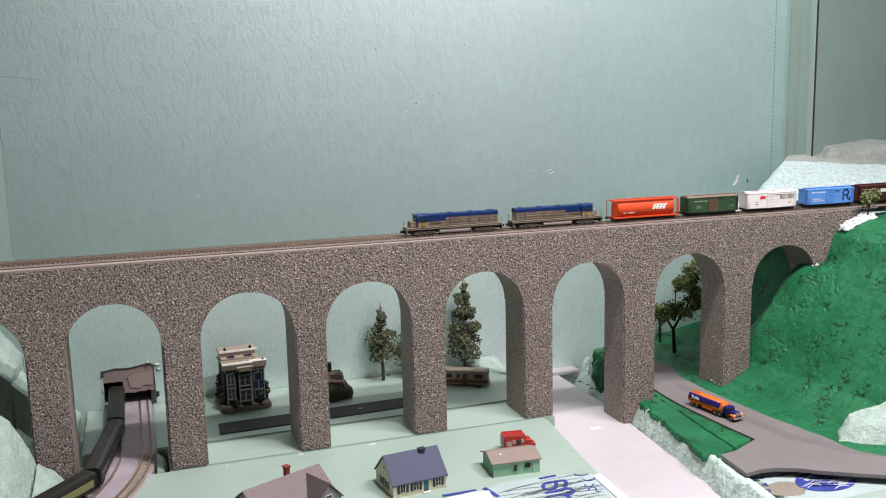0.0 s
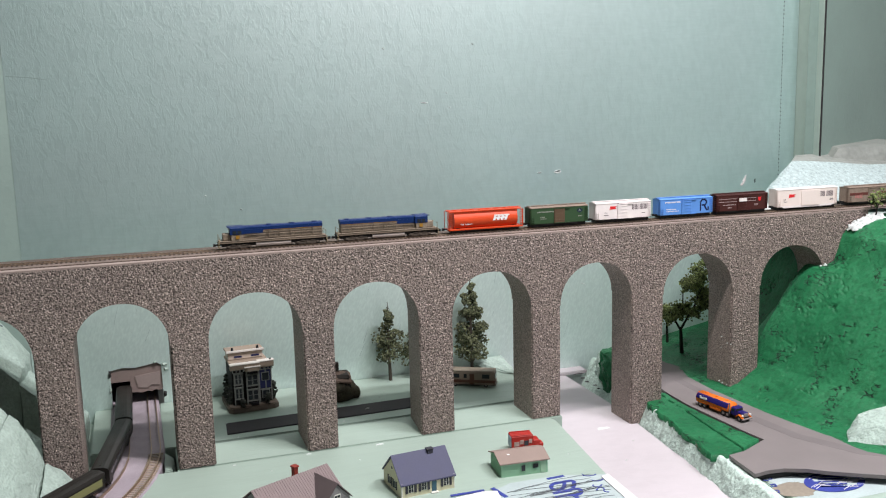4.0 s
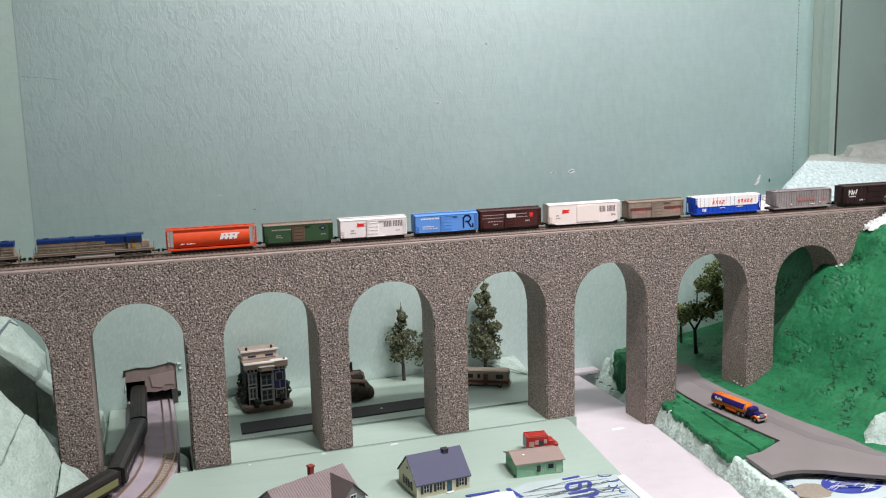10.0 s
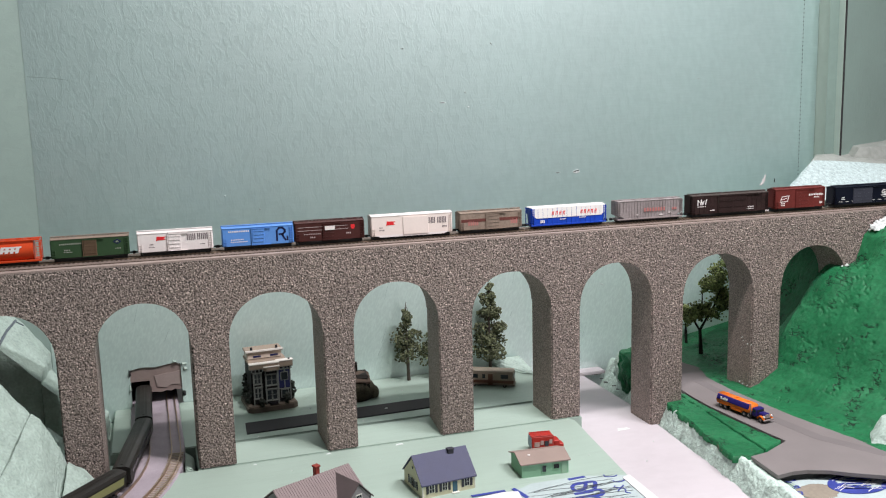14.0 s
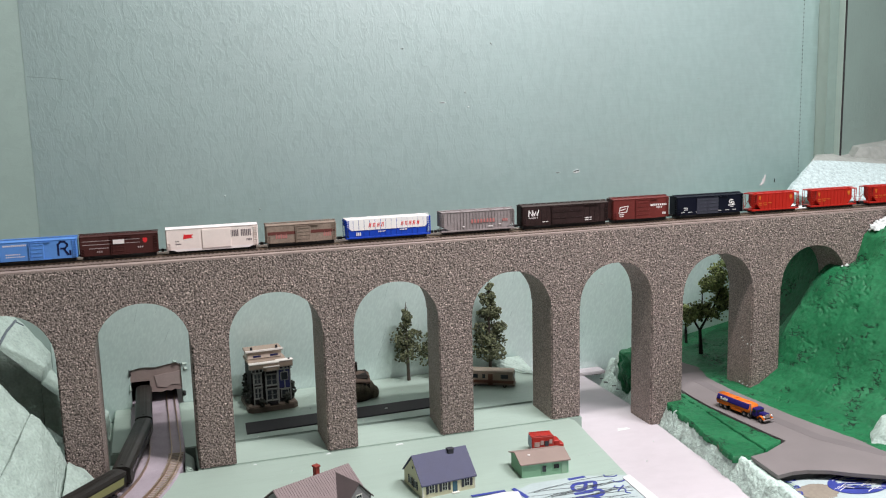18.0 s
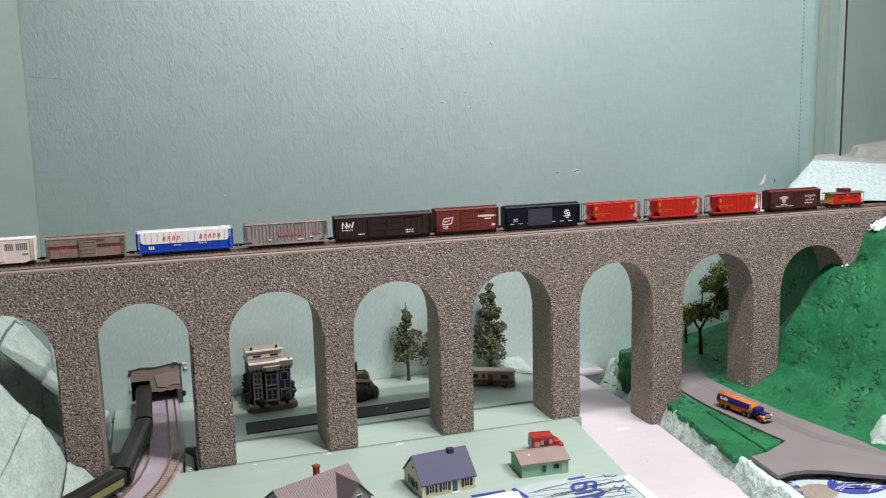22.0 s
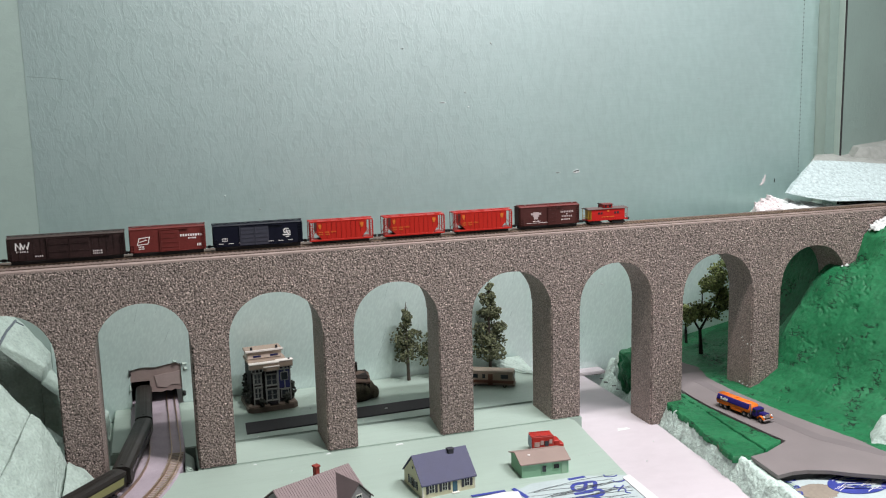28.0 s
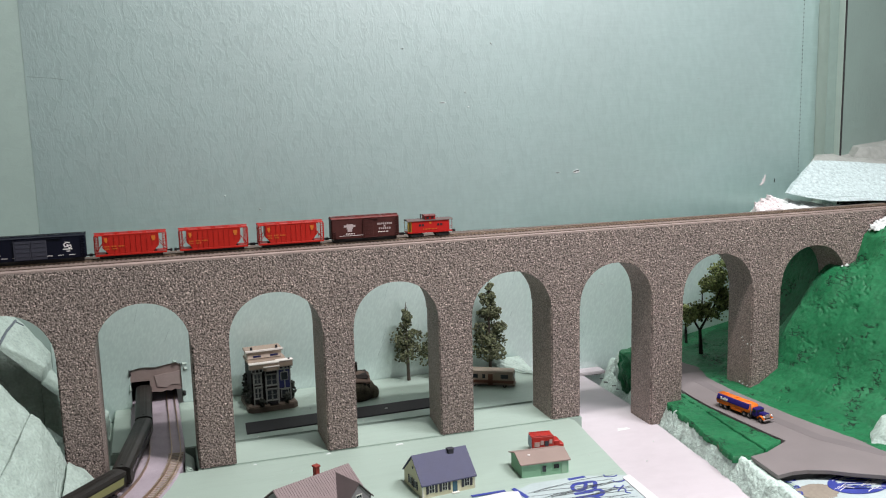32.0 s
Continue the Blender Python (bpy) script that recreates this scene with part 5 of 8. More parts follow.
    for x0, w, n in ((-0.0230, 0.0190, 4), (0.0140, 0.0230, 5)):
        bm = B()
        for i in range(n):
            for q in (0.0, 0.42):
                x = x0 + (i + q) * w / n
                lean = 0.0012 if q == 0 else 0.0006
                prism(bm, [(x, 0.0156), (x + 0.0008, 0.0156), (x + 0.0008 + lean, 0.0204), (x + lean, 0.0204)], "y", -HW - 0.0003, -HW + 0.0001)
            x = x0 + i * w / n
            prism(bm, [(x + 0.0006, 0.0180 + 0.0012 * (i % 2)), (x + 0.0024, 0.0180 + 0.0012 * (i % 2)), (x + 0.0024, 0.0187 + 0.0012 * (i % 2)), (x + 0.0006, 0.0187 + 0.0012 * (i % 2))], "y", -HW - 0.0003, -HW + 0.0001)
        part("lettering", bm, REDPRINT, c, "slanted red lettering")
    marks(c, "numbers", words(-0.012, 0.0100, 0.0085, 0.0011, 5) + words(0.0130, 0.0106, 0.0090, 0.0011, 5) + words(-0.0370, 0.0070, 0.006, 0.0036, 3), WHITE)
    c = enlist(hopper("covered_hopper", 0.0895, STEEL, STEEL, "weathered grey ribbed model hopper with faded red lettering", "gray", 0.0262), 0.4195, 0.0895)
    marks(c, "lettering", words(-0.0085, 0.0128, 0.030, 0.0042, 8) + words(0.030, 0.0130, 0.007, 0.0030, 3), FADED)
    marks(c, "label_plate", [(-0.019, -0.0165, 0.0086, 0.0098), (0.012, 0.018, 0.0076, 0.0086), (0.025, 0.028, 0.0095, 0.0105)], CREAM)
    c = enlist(boxcar("boxcar", 0.1105, SOOT, SOOTROOF, SOOT, "long sooty black high-cube model boxcar with white lettering", h=0.0272, door_w=0.020, door_x=0.002, doors=2, ribs=16, door_ribs=2), 0.5175, 0.1105)
    brushed(c, "emblem", [[(-0.0475, 0.0160), (-0.0472, 0.0222), (-0.0430, 0.0164), (-0.0428, 0.0224), (-0.0405, 0.0166), (-0.0388, 0.0206), (-0.0368, 0.0166), (-0.0350, 0.0224)]], 0.0012, WHITE, "bold white zigzag emblem")
    marks(c, "numbers", words(-0.0475, 0.0132, 0.012, 0.0012, 7) + words(0.024, 0.0095, 0.010, 0.0016, 5) + words(0.024, 0.0072, 0.010, 0.0012, 5) + words(-0.030, 0.0080, 0.008, 0.0012, 4), CREAM)
    c = enlist(boxcar("boxcar", 0.0755, OXIDE, OXIDE, OXIDE, "oxide-red model boxcar with white square emblem", h=0.0288, door_x=0.002, door_w=0.019), 0.6325, 0.0755)
    brushed(c, "square_emblem", [[(-0.0305, 0.0128), (-0.0285, 0.0196), (-0.0180, 0.0206), (-0.0200, 0.0136), (-0.0305, 0.0128)], [(-0.0280, 0.0158), (-0.0215, 0.0176)]], 0.0008, WHITE, "white leaning square emblem")
    marks(c, "lettering", words(0.0125, 0.0192, 0.0230, 0.0024, 9) + words(0.0205, 0.0165, 0.0085, 0.0014, 4), WHITE)
    marks(c, "numbers", words(-0.0295, 0.0102, 0.006, 0.0012, 4) + words(-0.0295, 0.0080, 0.006, 0.0012, 4) + words(0.0005, 0.0195, 0.004, 0.0020, 2) + words(0.029, 0.0085, 0.005, 0.0026, 3), WHITE)
    c = enlist(boxcar("boxcar", 0.0940, NAVY, NAVY, SLATE, "navy-black model boxcar with two slate doors", h=0.0268, door_w=0.015, door_x=-0.004, doors=2, catwalk=True), 0.7160, 0.0940)
    brushed(c, "monogram_emblem", [[(0.0322, 0.0204), (0.0290, 0.0208), (0.0268, 0.0186), (0.0280, 0.0162), (0.0304, 0.0168), (0.0300, 0.0188)], [(0.0300, 0.0172), (0.0318, 0.0148), (0.0338, 0.0158), (0.0334, 0.0178), (0.0312, 0.0176)], [(0.0262, 0.0139), (0.0342, 0.0139)]], 0.0010, WHITE, "white curled monogram emblem")
    marks(c, "numbers", words(-0.0380, 0.0128, 0.006, 0.0012, 4) + words(-0.0380, 0.0106, 0.006, 0.0010, 4) + words(0.0290, 0.0112, 0.004, 0.0012, 3), WHITE)
    marks(c, "reflector_bars", [(-0.0420 + 0.0105 * k, -0.0368 + 0.0105 * k, 0.0078, 0.0083) for k in range(8)], WHITE)
    for s, L in ((0.8175, 0.0715), (0.9010, 0.0705), (0.9830, 0.0695)):
        c = enlist(hopper("covered_hopper", 0.0705, RED, RED, "bright red model covered hopper with open end frames", "ps"), s, L)
        marks(c, "shield_emblem", [(-0.0255, -0.0225, 0.0190, 0.0222), (-0.0248, -0.0232, 0.0174, 0.0190), (0.0205, 0.0245, 0.0190, 0.0222), (0.0213, 0.0237, 0.0172, 0.0190)], YELPRINT, "orange shield emblem")
        marks(c, "numbers", words(-0.0255, 0.0128, 0.005, 0.0012, 3) + words(-0.0185, 0.0128, 0.005, 0.0012, 3) + words(-0.0120, 0.0128, 0.006, 0.0012, 4) + words(-0.0255, 0.0105, 0.005, 0.0010, 3) + words(-0.0180, 0.0105, 0.005, 0.0010, 3), YELPRINT)
    c = enlist(boxcar("boxcar", 0.0755, TUSCAN, OXIDE, TUSCAN, "dark maroon model boxcar with pale shield emblem", h=0.0264, door_x=0.003, door_w=0.011), 1.0620, 0.0755)
    marks(c, "shield_emblem", [(-0.0215, -0.0145, 0.0150, 0.0205), (-0.0245, -0.0215, 0.0172, 0.0195), (-0.0145, -0.0115, 0.0172, 0.0195), (-0.0205, -0.0155, 0.0120, 0.0150)], PALEPRINT, "pale shield emblem")
    marks(c, "lettering", words(0.0135, 0.0180, 0.0170, 0.0022, 8) + words(0.0205, 0.0155, 0.003, 0.0016, 1) + words(0.0150, 0.0128, 0.0140, 0.0020, 6), PALEPRINT)
    marks(c, "numbers", words(-0.022, 0.0092, 0.010, 0.0011, 6) + [(-0.030, 0.0, 0.0076, 0.0080)] + words(0.014, 0.0096, 0.012, 0.0010, 7), CREAM)
    enlist(caboose(), 1.1480, 0.0525)


train()


def train_x(s, t):
    """Place along the viaduct of the point s of the train at t seconds."""
    k = (t - 16) / 16
    u = s - 0.87161 * k - 0.00399 * k * k
    x = u
    for _ in range(30):
        w = max(-0.6, min(0.75, x - 0.3))
        x = u + 0.0085 * w + 0.02949 * w * w + 0.05287 * w ** 3
    return x


# ---- rocks at both ends ----
BARE_BROWN = plain("bare_brown", (0.20, 0.165, 0.125), 0.85, grain=400, patch=60, vary=0.25, bump=0.5, depth=0.001, world_space=True)
GREY_SKIN = plain("grey_foam_skin", (0.25, 0.265, 0.245), 0.6, grain=140, patch=22, vary=0.24, bump=0.35, depth=0.0012, world_space=True)


def rocks():
    # front slope: two slabs and a wedge with saw cuts between them
    rock("foam_rock", [(-0.30, -0.012, 0.215), (-0.155, -0.012, 0.1205), (-0.1308, -0.012, 0.0868), (-0.30, -0.004, 0.210), (-0.155, -0.004, 0.118), (-0.1308, -0.004, 0.084), (-0.1462, -0.1175, 0.0630), (-0.152, -0.165, 0.0540), (-0.17, -0.27, 0.0005), (-0.30, -0.27, 0.07),
                       (-0.30, -0.27, 0.0005), (-0.1315, -0.004, 0.0005), (-0.30, -0.004, 0.0005), (-0.156, -0.20, 0.0005)],
         "large pale carved foam slab in front of the viaduct", cuts=7, amp=0.0011, seed=2, freq=55)
    rock("foam_rock", [(-0.1294, -0.012, 0.0865), (-0.1213, -0.012, 0.0789), (-0.1072, -0.012, 0.0484), (-0.1014, -0.012, 0.0296), (-0.1290, -0.004, 0.083), (-0.1065, -0.004, 0.045), (-0.1014, -0.004, 0.027), (-0.1448, -0.1175, 0.0630), (-0.150, -0.165, 0.0520), (-0.150, -0.21, 0.0005),
                       (-0.1034, -0.0455, 0.0255), (-0.1050, -0.0705, 0.0180), (-0.110, -0.15, 0.0005), (-0.1015, -0.004, 0.0005), (-0.1300, -0.004, 0.0005)],
         "pale carved foam slab leaning on the viaduct pier", cuts=7, amp=0.0011, seed=4, freq=55)
    rock("foam_rock", [(-0.1000, -0.018, 0.0325), (-0.0990, -0.004, 0.0285), (-0.0856, -0.004, 0.0200), (-0.0850, -0.020, 0.0200), (-0.0725, -0.006, 0.0015), (-0.0724, -0.0141, 0.0006), (-0.0794, -0.0469, 0.0006), (-0.1008, -0.0455, 0.0245), (-0.1024, -0.0705, 0.0165), (-0.100, -0.12, 0.0005), (-0.100, -0.004, 0.0005)],
         "small pale foam wedge against the pier foot", cuts=6, amp=0.0014, seed=5, freq=70)
    # low wedge under the span and the sawn block behind it
    rock("foam_rock", [(-0.1290, 0.066, 0.030), (-0.1180, 0.062, 0.026), (-0.1130, 0.066, 0.006), (-0.1290, 0.100, 0.034), (-0.1150, 0.098, 0.020), (-0.1300, 0.060, -0.0115), (-0.1110, 0.060, -0.0115), (-0.1110, 0.100, -0.0115), (-0.1300, 0.100, -0.0115)],
         "small shaded foam wedge under the viaduct", cuts=4, amp=0.0018, seed=8, freq=80)
    rock("foam_rock", [(-0.30, 0.118, 0.255), (-0.1715, 0.118, 0.1228), (-0.1336, 0.118, 0.0826), (-0.1320, 0.150, 0.0900), (-0.30, 0.20, 0.27), (-0.1700, 0.20, 0.1420), (-0.1551, 0.20, 0.1284), (-0.1333, 0.20, 0.0926), (-0.1311, 0.195, 0.0840), (-0.30, 0.236, 0.27), (-0.165, 0.236, 0.130), (-0.1335, 0.236, 0.085),
                       (-0.30, 0.118, -0.0155), (-0.136, 0.118, -0.0155), (-0.132, 0.236, -0.0155), (-0.30, 0.236, -0.0155)],
         "large sawn pale foam block behind the viaduct", cuts=7, amp=0.0009, seed=11, freq=60)
    rock("foam_rock", [(-0.1330, 0.116, 0.0800), (-0.1174, 0.116, 0.0645), (-0.1310, 0.20, 0.0735), (-0.1240, 0.20, 0.0640), (-0.1130, 0.20, 0.045), (-0.112, 0.118, 0.03), (-0.1330, 0.116, -0.0155), (-0.108, 0.118, -0.0155), (-0.106, 0.20, -0.0155), (-0.1310, 0.20, -0.0155)],
         "smaller sawn foam block beside the large one", cuts=5, amp=0.0012, seed=13, freq=60)
    # grey-blue paint dragged across the block
    bm = B()
    for (xa, ya, za), (xb, yb, zb), r in (((-0.1735, 0.119, 0.1265), (-0.1690, 0.160, 0.1345), 0.0018), ((-0.1690, 0.160, 0.1345), (-0.1640, 0.199, 0.1378), 0.0015), ((-0.1645, 0.195, 0.1372), (-0.1560, 0.199, 0.1305), 0.0010)):
        rod(bm, (xa, ya, za), (xb, yb, zb), r, r * 0.8, 8)
    tagged(part("paint_streak", bm, plain("grey_blue_paint", (0.12, 0.145, 0.165), 0.7, grain=500, patch=90, vary=0.4, bump=0.5, world_space=True)), "rough grey-blue paint streak on the foam block", "paint", "", "structure")
    rock("foam_rock", [(0.462, 0.205, 0.001), (0.488, 0.175, 0.001), (0.4965, 0.20, 0.001), (0.4965, 0.236, 0.001), (0.45, 0.236, 0.001), (0.478, 0.20, 0.0055), (0.492, 0.195, 0.0065), (0.494, 0.234, 0.0125), (0.445, 0.234, 0.0090), (0.470, 0.225, 0.0115)],
         "pale torn foam lump behind the motorhome", cuts=4, amp=0.003, seed=12)
    rock("foam_rock", [(-0.100, 0.125, -0.0155), (-0.070, 0.13, -0.0155), (-0.072, 0.16, 0.010), (-0.095, 0.15, 0.030), (-0.100, 0.20, 0.034), (-0.072, 0.22, 0.006), (-0.070, 0.22, -0.0155), (-0.105, 0.22, -0.0155)],
         "small pale foam lump behind the viaduct pier", cuts=4, amp=0.002, seed=14)
    # slab and broken plaster at the east end of the backdrop
    slab = rock("foam_slab", [(0.829, 0.079, 0.2450), (0.845, 0.105, 0.2440), (0.888, 0.064, 0.2315), (1.21, 0.054, 0.2190), (0.928, 0.150, 0.2820), (1.21, 0.150, 0.2600), (0.960, 0.182, 0.2870), (0.960, 0.182, 0.2300), (1.21, 0.272, 0.2300), (1.21, 0.272, 0.2860)],
                "pale carved foam slab lying behind the track", cuts=9, amp=0.0014, seed=17, freq=110, top=GREY_SKIN, top_z=0.40, material=PITTED_FOAM)
    for f in slab.data.polygons:
        f.material_index = 1 if f.center.y > 0.150 else 0
    rock("foam_slab", [(1.012, 0.172, 0.270), (1.21, 0.165, 0.255), (1.21, 0.36, 0.270), (1.022, 0.200, 0.270), (1.038, 0.180, 0.2945), (1.21, 0.178, 0.2965), (1.21, 0.36, 0.302), (1.048, 0.205, 0.2965)],
         "upper grey foam slab lying on the lower one", cuts=4, amp=0.0008, seed=19, material=GREY_SKIN)
    # flat torn heap of plaster running in under the slab
    for k, (x0, x1, zt, deep) in enumerate(((0.781, 0.800, 0.2345, 0.094), (0.789, 0.812, 0.2400, 0.100), (0.803, 0.826, 0.2420, 0.108), (0.814, 0.846, 0.2370, 0.112), (0.832, 0.866, 0.2345, 0.114), (0.852, 0.888, 0.2305, 0.112), (0.868, 0.905, 0.2270, 0.110))):
        xm = (x0 + x1) / 2
        rock("plaster_lump", [(x0, 0.074, 0.2088), (x1, 0.073, 0.2088), (x1, deep, 0.2088), (x0, deep, 0.2088), (x0 + 0.003, 0.076, 0.2235), (x1 - 0.003, 0.075, 0.2240), (xm, deep - 0.004, zt), (xm - 0.004, 0.095, zt - 0.001), (x0 + 0.006, 0.088, zt - 0.006), (x1 - 0.005, 0.090, zt - 0.004)],
             "torn white plaster scrap behind the track", cuts=6, amp=0.0030, freq=170, seed=20 + k, material=TORN_PLASTER if k < 3 else PLASTER)
    bm = B()
    for cx_, cz_, w_, h_ in ((0.9110, 0.2475, 0.0030, 0.0045), (0.9085, 0.2425, 0.0030, 0.0020), (0.9125, 0.2515, 0.0016, 0.0040), (0.9060, 0.2400, 0.0024, 0.0012)):
        ring = []
        for k in range(19):
            a = 2 * math.pi * k / 19
            q = 0.62 + 0.42 * random.random()
            ring.append((cx_ + w_ * q * math.cos(a) + 0.35 * h_ * q * math.sin(a), cz_ + h_ * q * math.sin(a)))
        prism(bm, ring, "y", WY - 0.0004 - 0.0002 * len(bm.verts) / 38, WY + 0.001)
    tagged(part("wall_scrape", bm, TORN_PLASTER), "torn pinkish scrape in the foam backdrop", "scrape", "", "structure")
    # west part of this unseen shelf is added to shade the ground behind
    bm = prism(B(), [(0.622, 0.0512), (1.21, 0.0512), (1.21, 0.238), (0.90, 0.238), (0.830, 0.165), (0.780, 0.112), (0.745, 0.097), (0.622, 0.094)], "z", 0.190, 0.2090)
    setting("ground_shade_shelf", bm, ROCK_FOAM, "narrow foam shelf behind the track, widened unseen to block light", "foam shelf")
    # chunk on the hillside and crest plaster
    rock("foam_rock", [(0.724, -0.205, 0.004), (0.742, -0.185, 0.008), (0.80, -0.20, 0.020), (0.80, -0.27, 0.006), (0.745, -0.235, 0.004), (0.734, -0.205, 0.016), (0.750, -0.192, 0.026), (0.80, -0.21, 0.048), (0.80, -0.25, 0.040), (0.752, -0.225, 0.018)],
         "pale foam boulder at the foot of the green hill", cuts=4, amp=0.003, seed=31)
    for k, (x, z) in enumerate(((0.897, 0.2070), (0.904, 0.2105), (0.911, 0.2130), (0.918, 0.2155), (0.925, 0.2175), (0.932, 0.2190), (0.939, 0.2200))):
        rock("plaster_lump", [(x - 0.005, -0.016, z - 0.006), (x + 0.005, -0.018, z - 0.005), (x + 0.005, -0.003, z - 0.004), (x - 0.005, -0.003, z - 0.005), (x - 0.004, -0.014, z - 0.0005), (x + 0.004, -0.015, z + 0.0005), (x - 0.003, -0.005, z + 0.0015), (x + 0.004, -0.005, z + 0.002)],
             "white plaster crumb on the crest of the hill", cuts=6, amp=0.0024, freq=190, seed=40 + k, material=PLASTER)
    for k, (x, y, z, r) in enumerate(((0.8600, -0.004, 0.1575, 0.0026), (0.8535, -0.003, 0.1565, 0.0016), (0.7665, -0.003, 0.0200, 0.0030), (0.7630, -0.002, 0.0125, 0.0022), (0.7690, -0.004, 0.0265, 0.0018), (0.7183, 0.0183, 0.0696, 0.0011), (0.7183, 0.0155, 0.0655, 0.0008), (0.7183, 0.0062, 0.0636, 0.0011), (0.7183, -0.0011, 0.0636, 0.0009), (0.7183, 0.0209, 0.0092, 0.0016), (0.7183, 0.0146, 0.0082, 0.0014), (0.7183, 0.0049, 0.0075, 0.0012), (0.7183, 0.019, 0.0549, 0.0006))):
        rock("plaster_lump", [(x - r, y - r * 0.6, z - r), (x + r, y - r * 0.5, z - r * 0.6), (x + r * 0.6, y + r, z - r * 0.4), (x - r * 0.7, y + r * 0.8, z - r * 0.6), (x, y - r * 0.3, z + r * 0.5), (x + r * 0.5, y + r * 0.3, z + r * 0.3)],
             "white plaster crumb where the hill meets the viaduct", cuts=2, amp=0.0007, freq=200, seed=70 + k, material=PLASTER)
    rock("foam_rock", [(0.6120, 0.146, -0.0245), (0.618, 0.140, -0.0245), (0.622, 0.185, -0.0245), (0.645, 0.190, -0.0245), (0.6130, 0.158, -0.002), (0.6180, 0.174, 0.002), (0.6215, 0.162, 0.014), (0.6240, 0.178, 0.017), (0.645, 0.165, 0.014), (0.645, 0.185, 0.016)],
         "torn pale foam boulder beside the river", cuts=5, amp=0.0035, seed=51, freq=90)
    # bare brown spot and green smears where the bank meets the verge
    rnd = random.Random(19)
    for k, (y, d, r, mt, label) in enumerate(((-0.142, 0.001, 0.0062, BARE_BROWN, "bare brown spot on the foam bank"), (-0.150, -0.002, 0.0040, BARE_BROWN, "bare brown spot on the foam bank"), (-0.030, 0.002, 0.0040, GREEN, "green paint smear on the foam bank"), (-0.062, 0.0025, 0.0044, GREEN, "green paint smear on the foam bank"), (-0.094, 0.002, 0.0036, GREEN, "green paint smear on the foam bank"), (-0.120, 0.0025, 0.0042, GREEN, "green paint smear on the foam bank"))):
        e = 0.5938 + 0.12 * y
        bm = B()
        bmesh.ops.create_icosphere(bm, subdivisions=3, radius=1.0)
        for v in bm.verts:
            q = 1 + 0.45 * fuzz(v.co.x, v.co.y, v.co.z + 3 * k, 2.0)
            v.co = Vector((e + d + 0.002 + v.co.x * r * 0.55 * q, y + v.co.y * r * 1.3 * q, -0.0022 + v.co.x * r * 0.30 + v.co.z * 0.0022))
        tagged(part("bank_patch", bm, mt, None, "", True), label, "patch", "", "structure")
    rock("turf_clump", [(0.6090, 0.112, -0.0245), (0.607, 0.134, -0.0245), (0.660, 0.096, -0.0245), (0.660, 0.178, 0.0), (0.6060, 0.144, 0.008), (0.6090, 0.114, 0.004), (0.6065, 0.146, 0.0300), (0.6120, 0.116, 0.020), (0.660, 0.150, 0.034), (0.660, 0.110, 0.028)],
         "green painted lump on the river bank", cuts=7, amp=0.004, seed=55, freq=70, material=GREEN)
    for x, y, ln, w in ((0.6005, 0.2135, 0.0180, 0.0012), (0.6030, 0.1930, 0.0060, 0.0034), (0.6005, 0.1745, 0.0055, 0.0040), (0.6030, 0.1560, 0.0070, 0.0030), (0.6010, 0.1400, 0.0045, 0.0030)):
        bm = prism(B(), [(x, y), (x + ln * 0.9, y - w * 0.5), (x + ln, y + w * 0.4), (x + ln * 0.3, y + w)], "z", -0.0247, -0.0240)
        tagged(part("card_scrap", bm, ASPHALT), "small dark scrap of card beside the river bank", "card scrap")


rocks()

# ---- trees ----
BARK = plain("grey_brown_bark", (0.075, 0.062, 0.050), 0.9, grain=900, patch=120, vary=0.3, bump=0.5)


def leaf_material(name, dark, light):
    m = bpy.data.materials.new(name)
    t, p = links(m)
    n, l = t.nodes, t.links
    g = n.new("ShaderNodeNewGeometry")
    co = n.new("ShaderNodeTexCoord")
    nz = n.new("ShaderNodeTexNoise")
    nz.inputs["Scale"].default_value, nz.inputs["Detail"].default_value = 900, 3
    l.new(co.outputs["Object"], nz.inputs["Vector"])
    add = n.new("ShaderNodeMath")
    add.operation = "MULTIPLY_ADD"
    add.inputs[1].default_value = 0.5
    l.new(g.outputs["Random Per Island"], add.inputs[0]), l.new(nz.outputs["Fac"], add.inputs[2])
    c = ramp(n, [(0.44, dark), (0.98, light)])
    l.new(add.outputs[0], c.inputs[0]), l.new(c.outputs[0], p.inputs["Base Color"])
    p.inputs["Roughness"].default_value = 0.9
    bu = n.new("ShaderNodeBump")
    bu.inputs["Strength"].default_value, bu.inputs["Distance"].default_value = 0.8, 0.0008
    l.new(nz.outputs["Fac"], bu.inputs["Height"]), l.new(bu.outputs[0], p.inputs["Normal"])
    return m


NEEDLES = leaf_material("sage_foliage", (0.005, 0.007, 0.004), (0.175, 0.192, 0.100))
LEAVES = leaf_material("green_foliage", (0.006, 0.010, 0.004), (0.235, 0.285, 0.098))

ICO = []


def clump(bm, at, r, rnd):
    """One small ragged tuft of foliage."""
    if not ICO:
        b = bmesh.new()
        bmesh.ops.create_icosphere(b, subdivisions=1, radius=1.0)
        b.verts.index_update()
        ICO.append(([v.co.copy() for v in b.verts], [[v.index for v in f.verts] for f in b.faces]))
        b.free()
    vs, fs = ICO[0]
    q = Euler((rnd.uniform(0, 6), rnd.uniform(0, 6), rnd.uniform(0, 6))).to_matrix()
    made = [bm.verts.new(Vector(at) + q @ (v * (r * rnd.uniform(0.45, 1.35)))) for v in vs]
    for f in fs:
        bm.faces.new([made[i] for i in f])


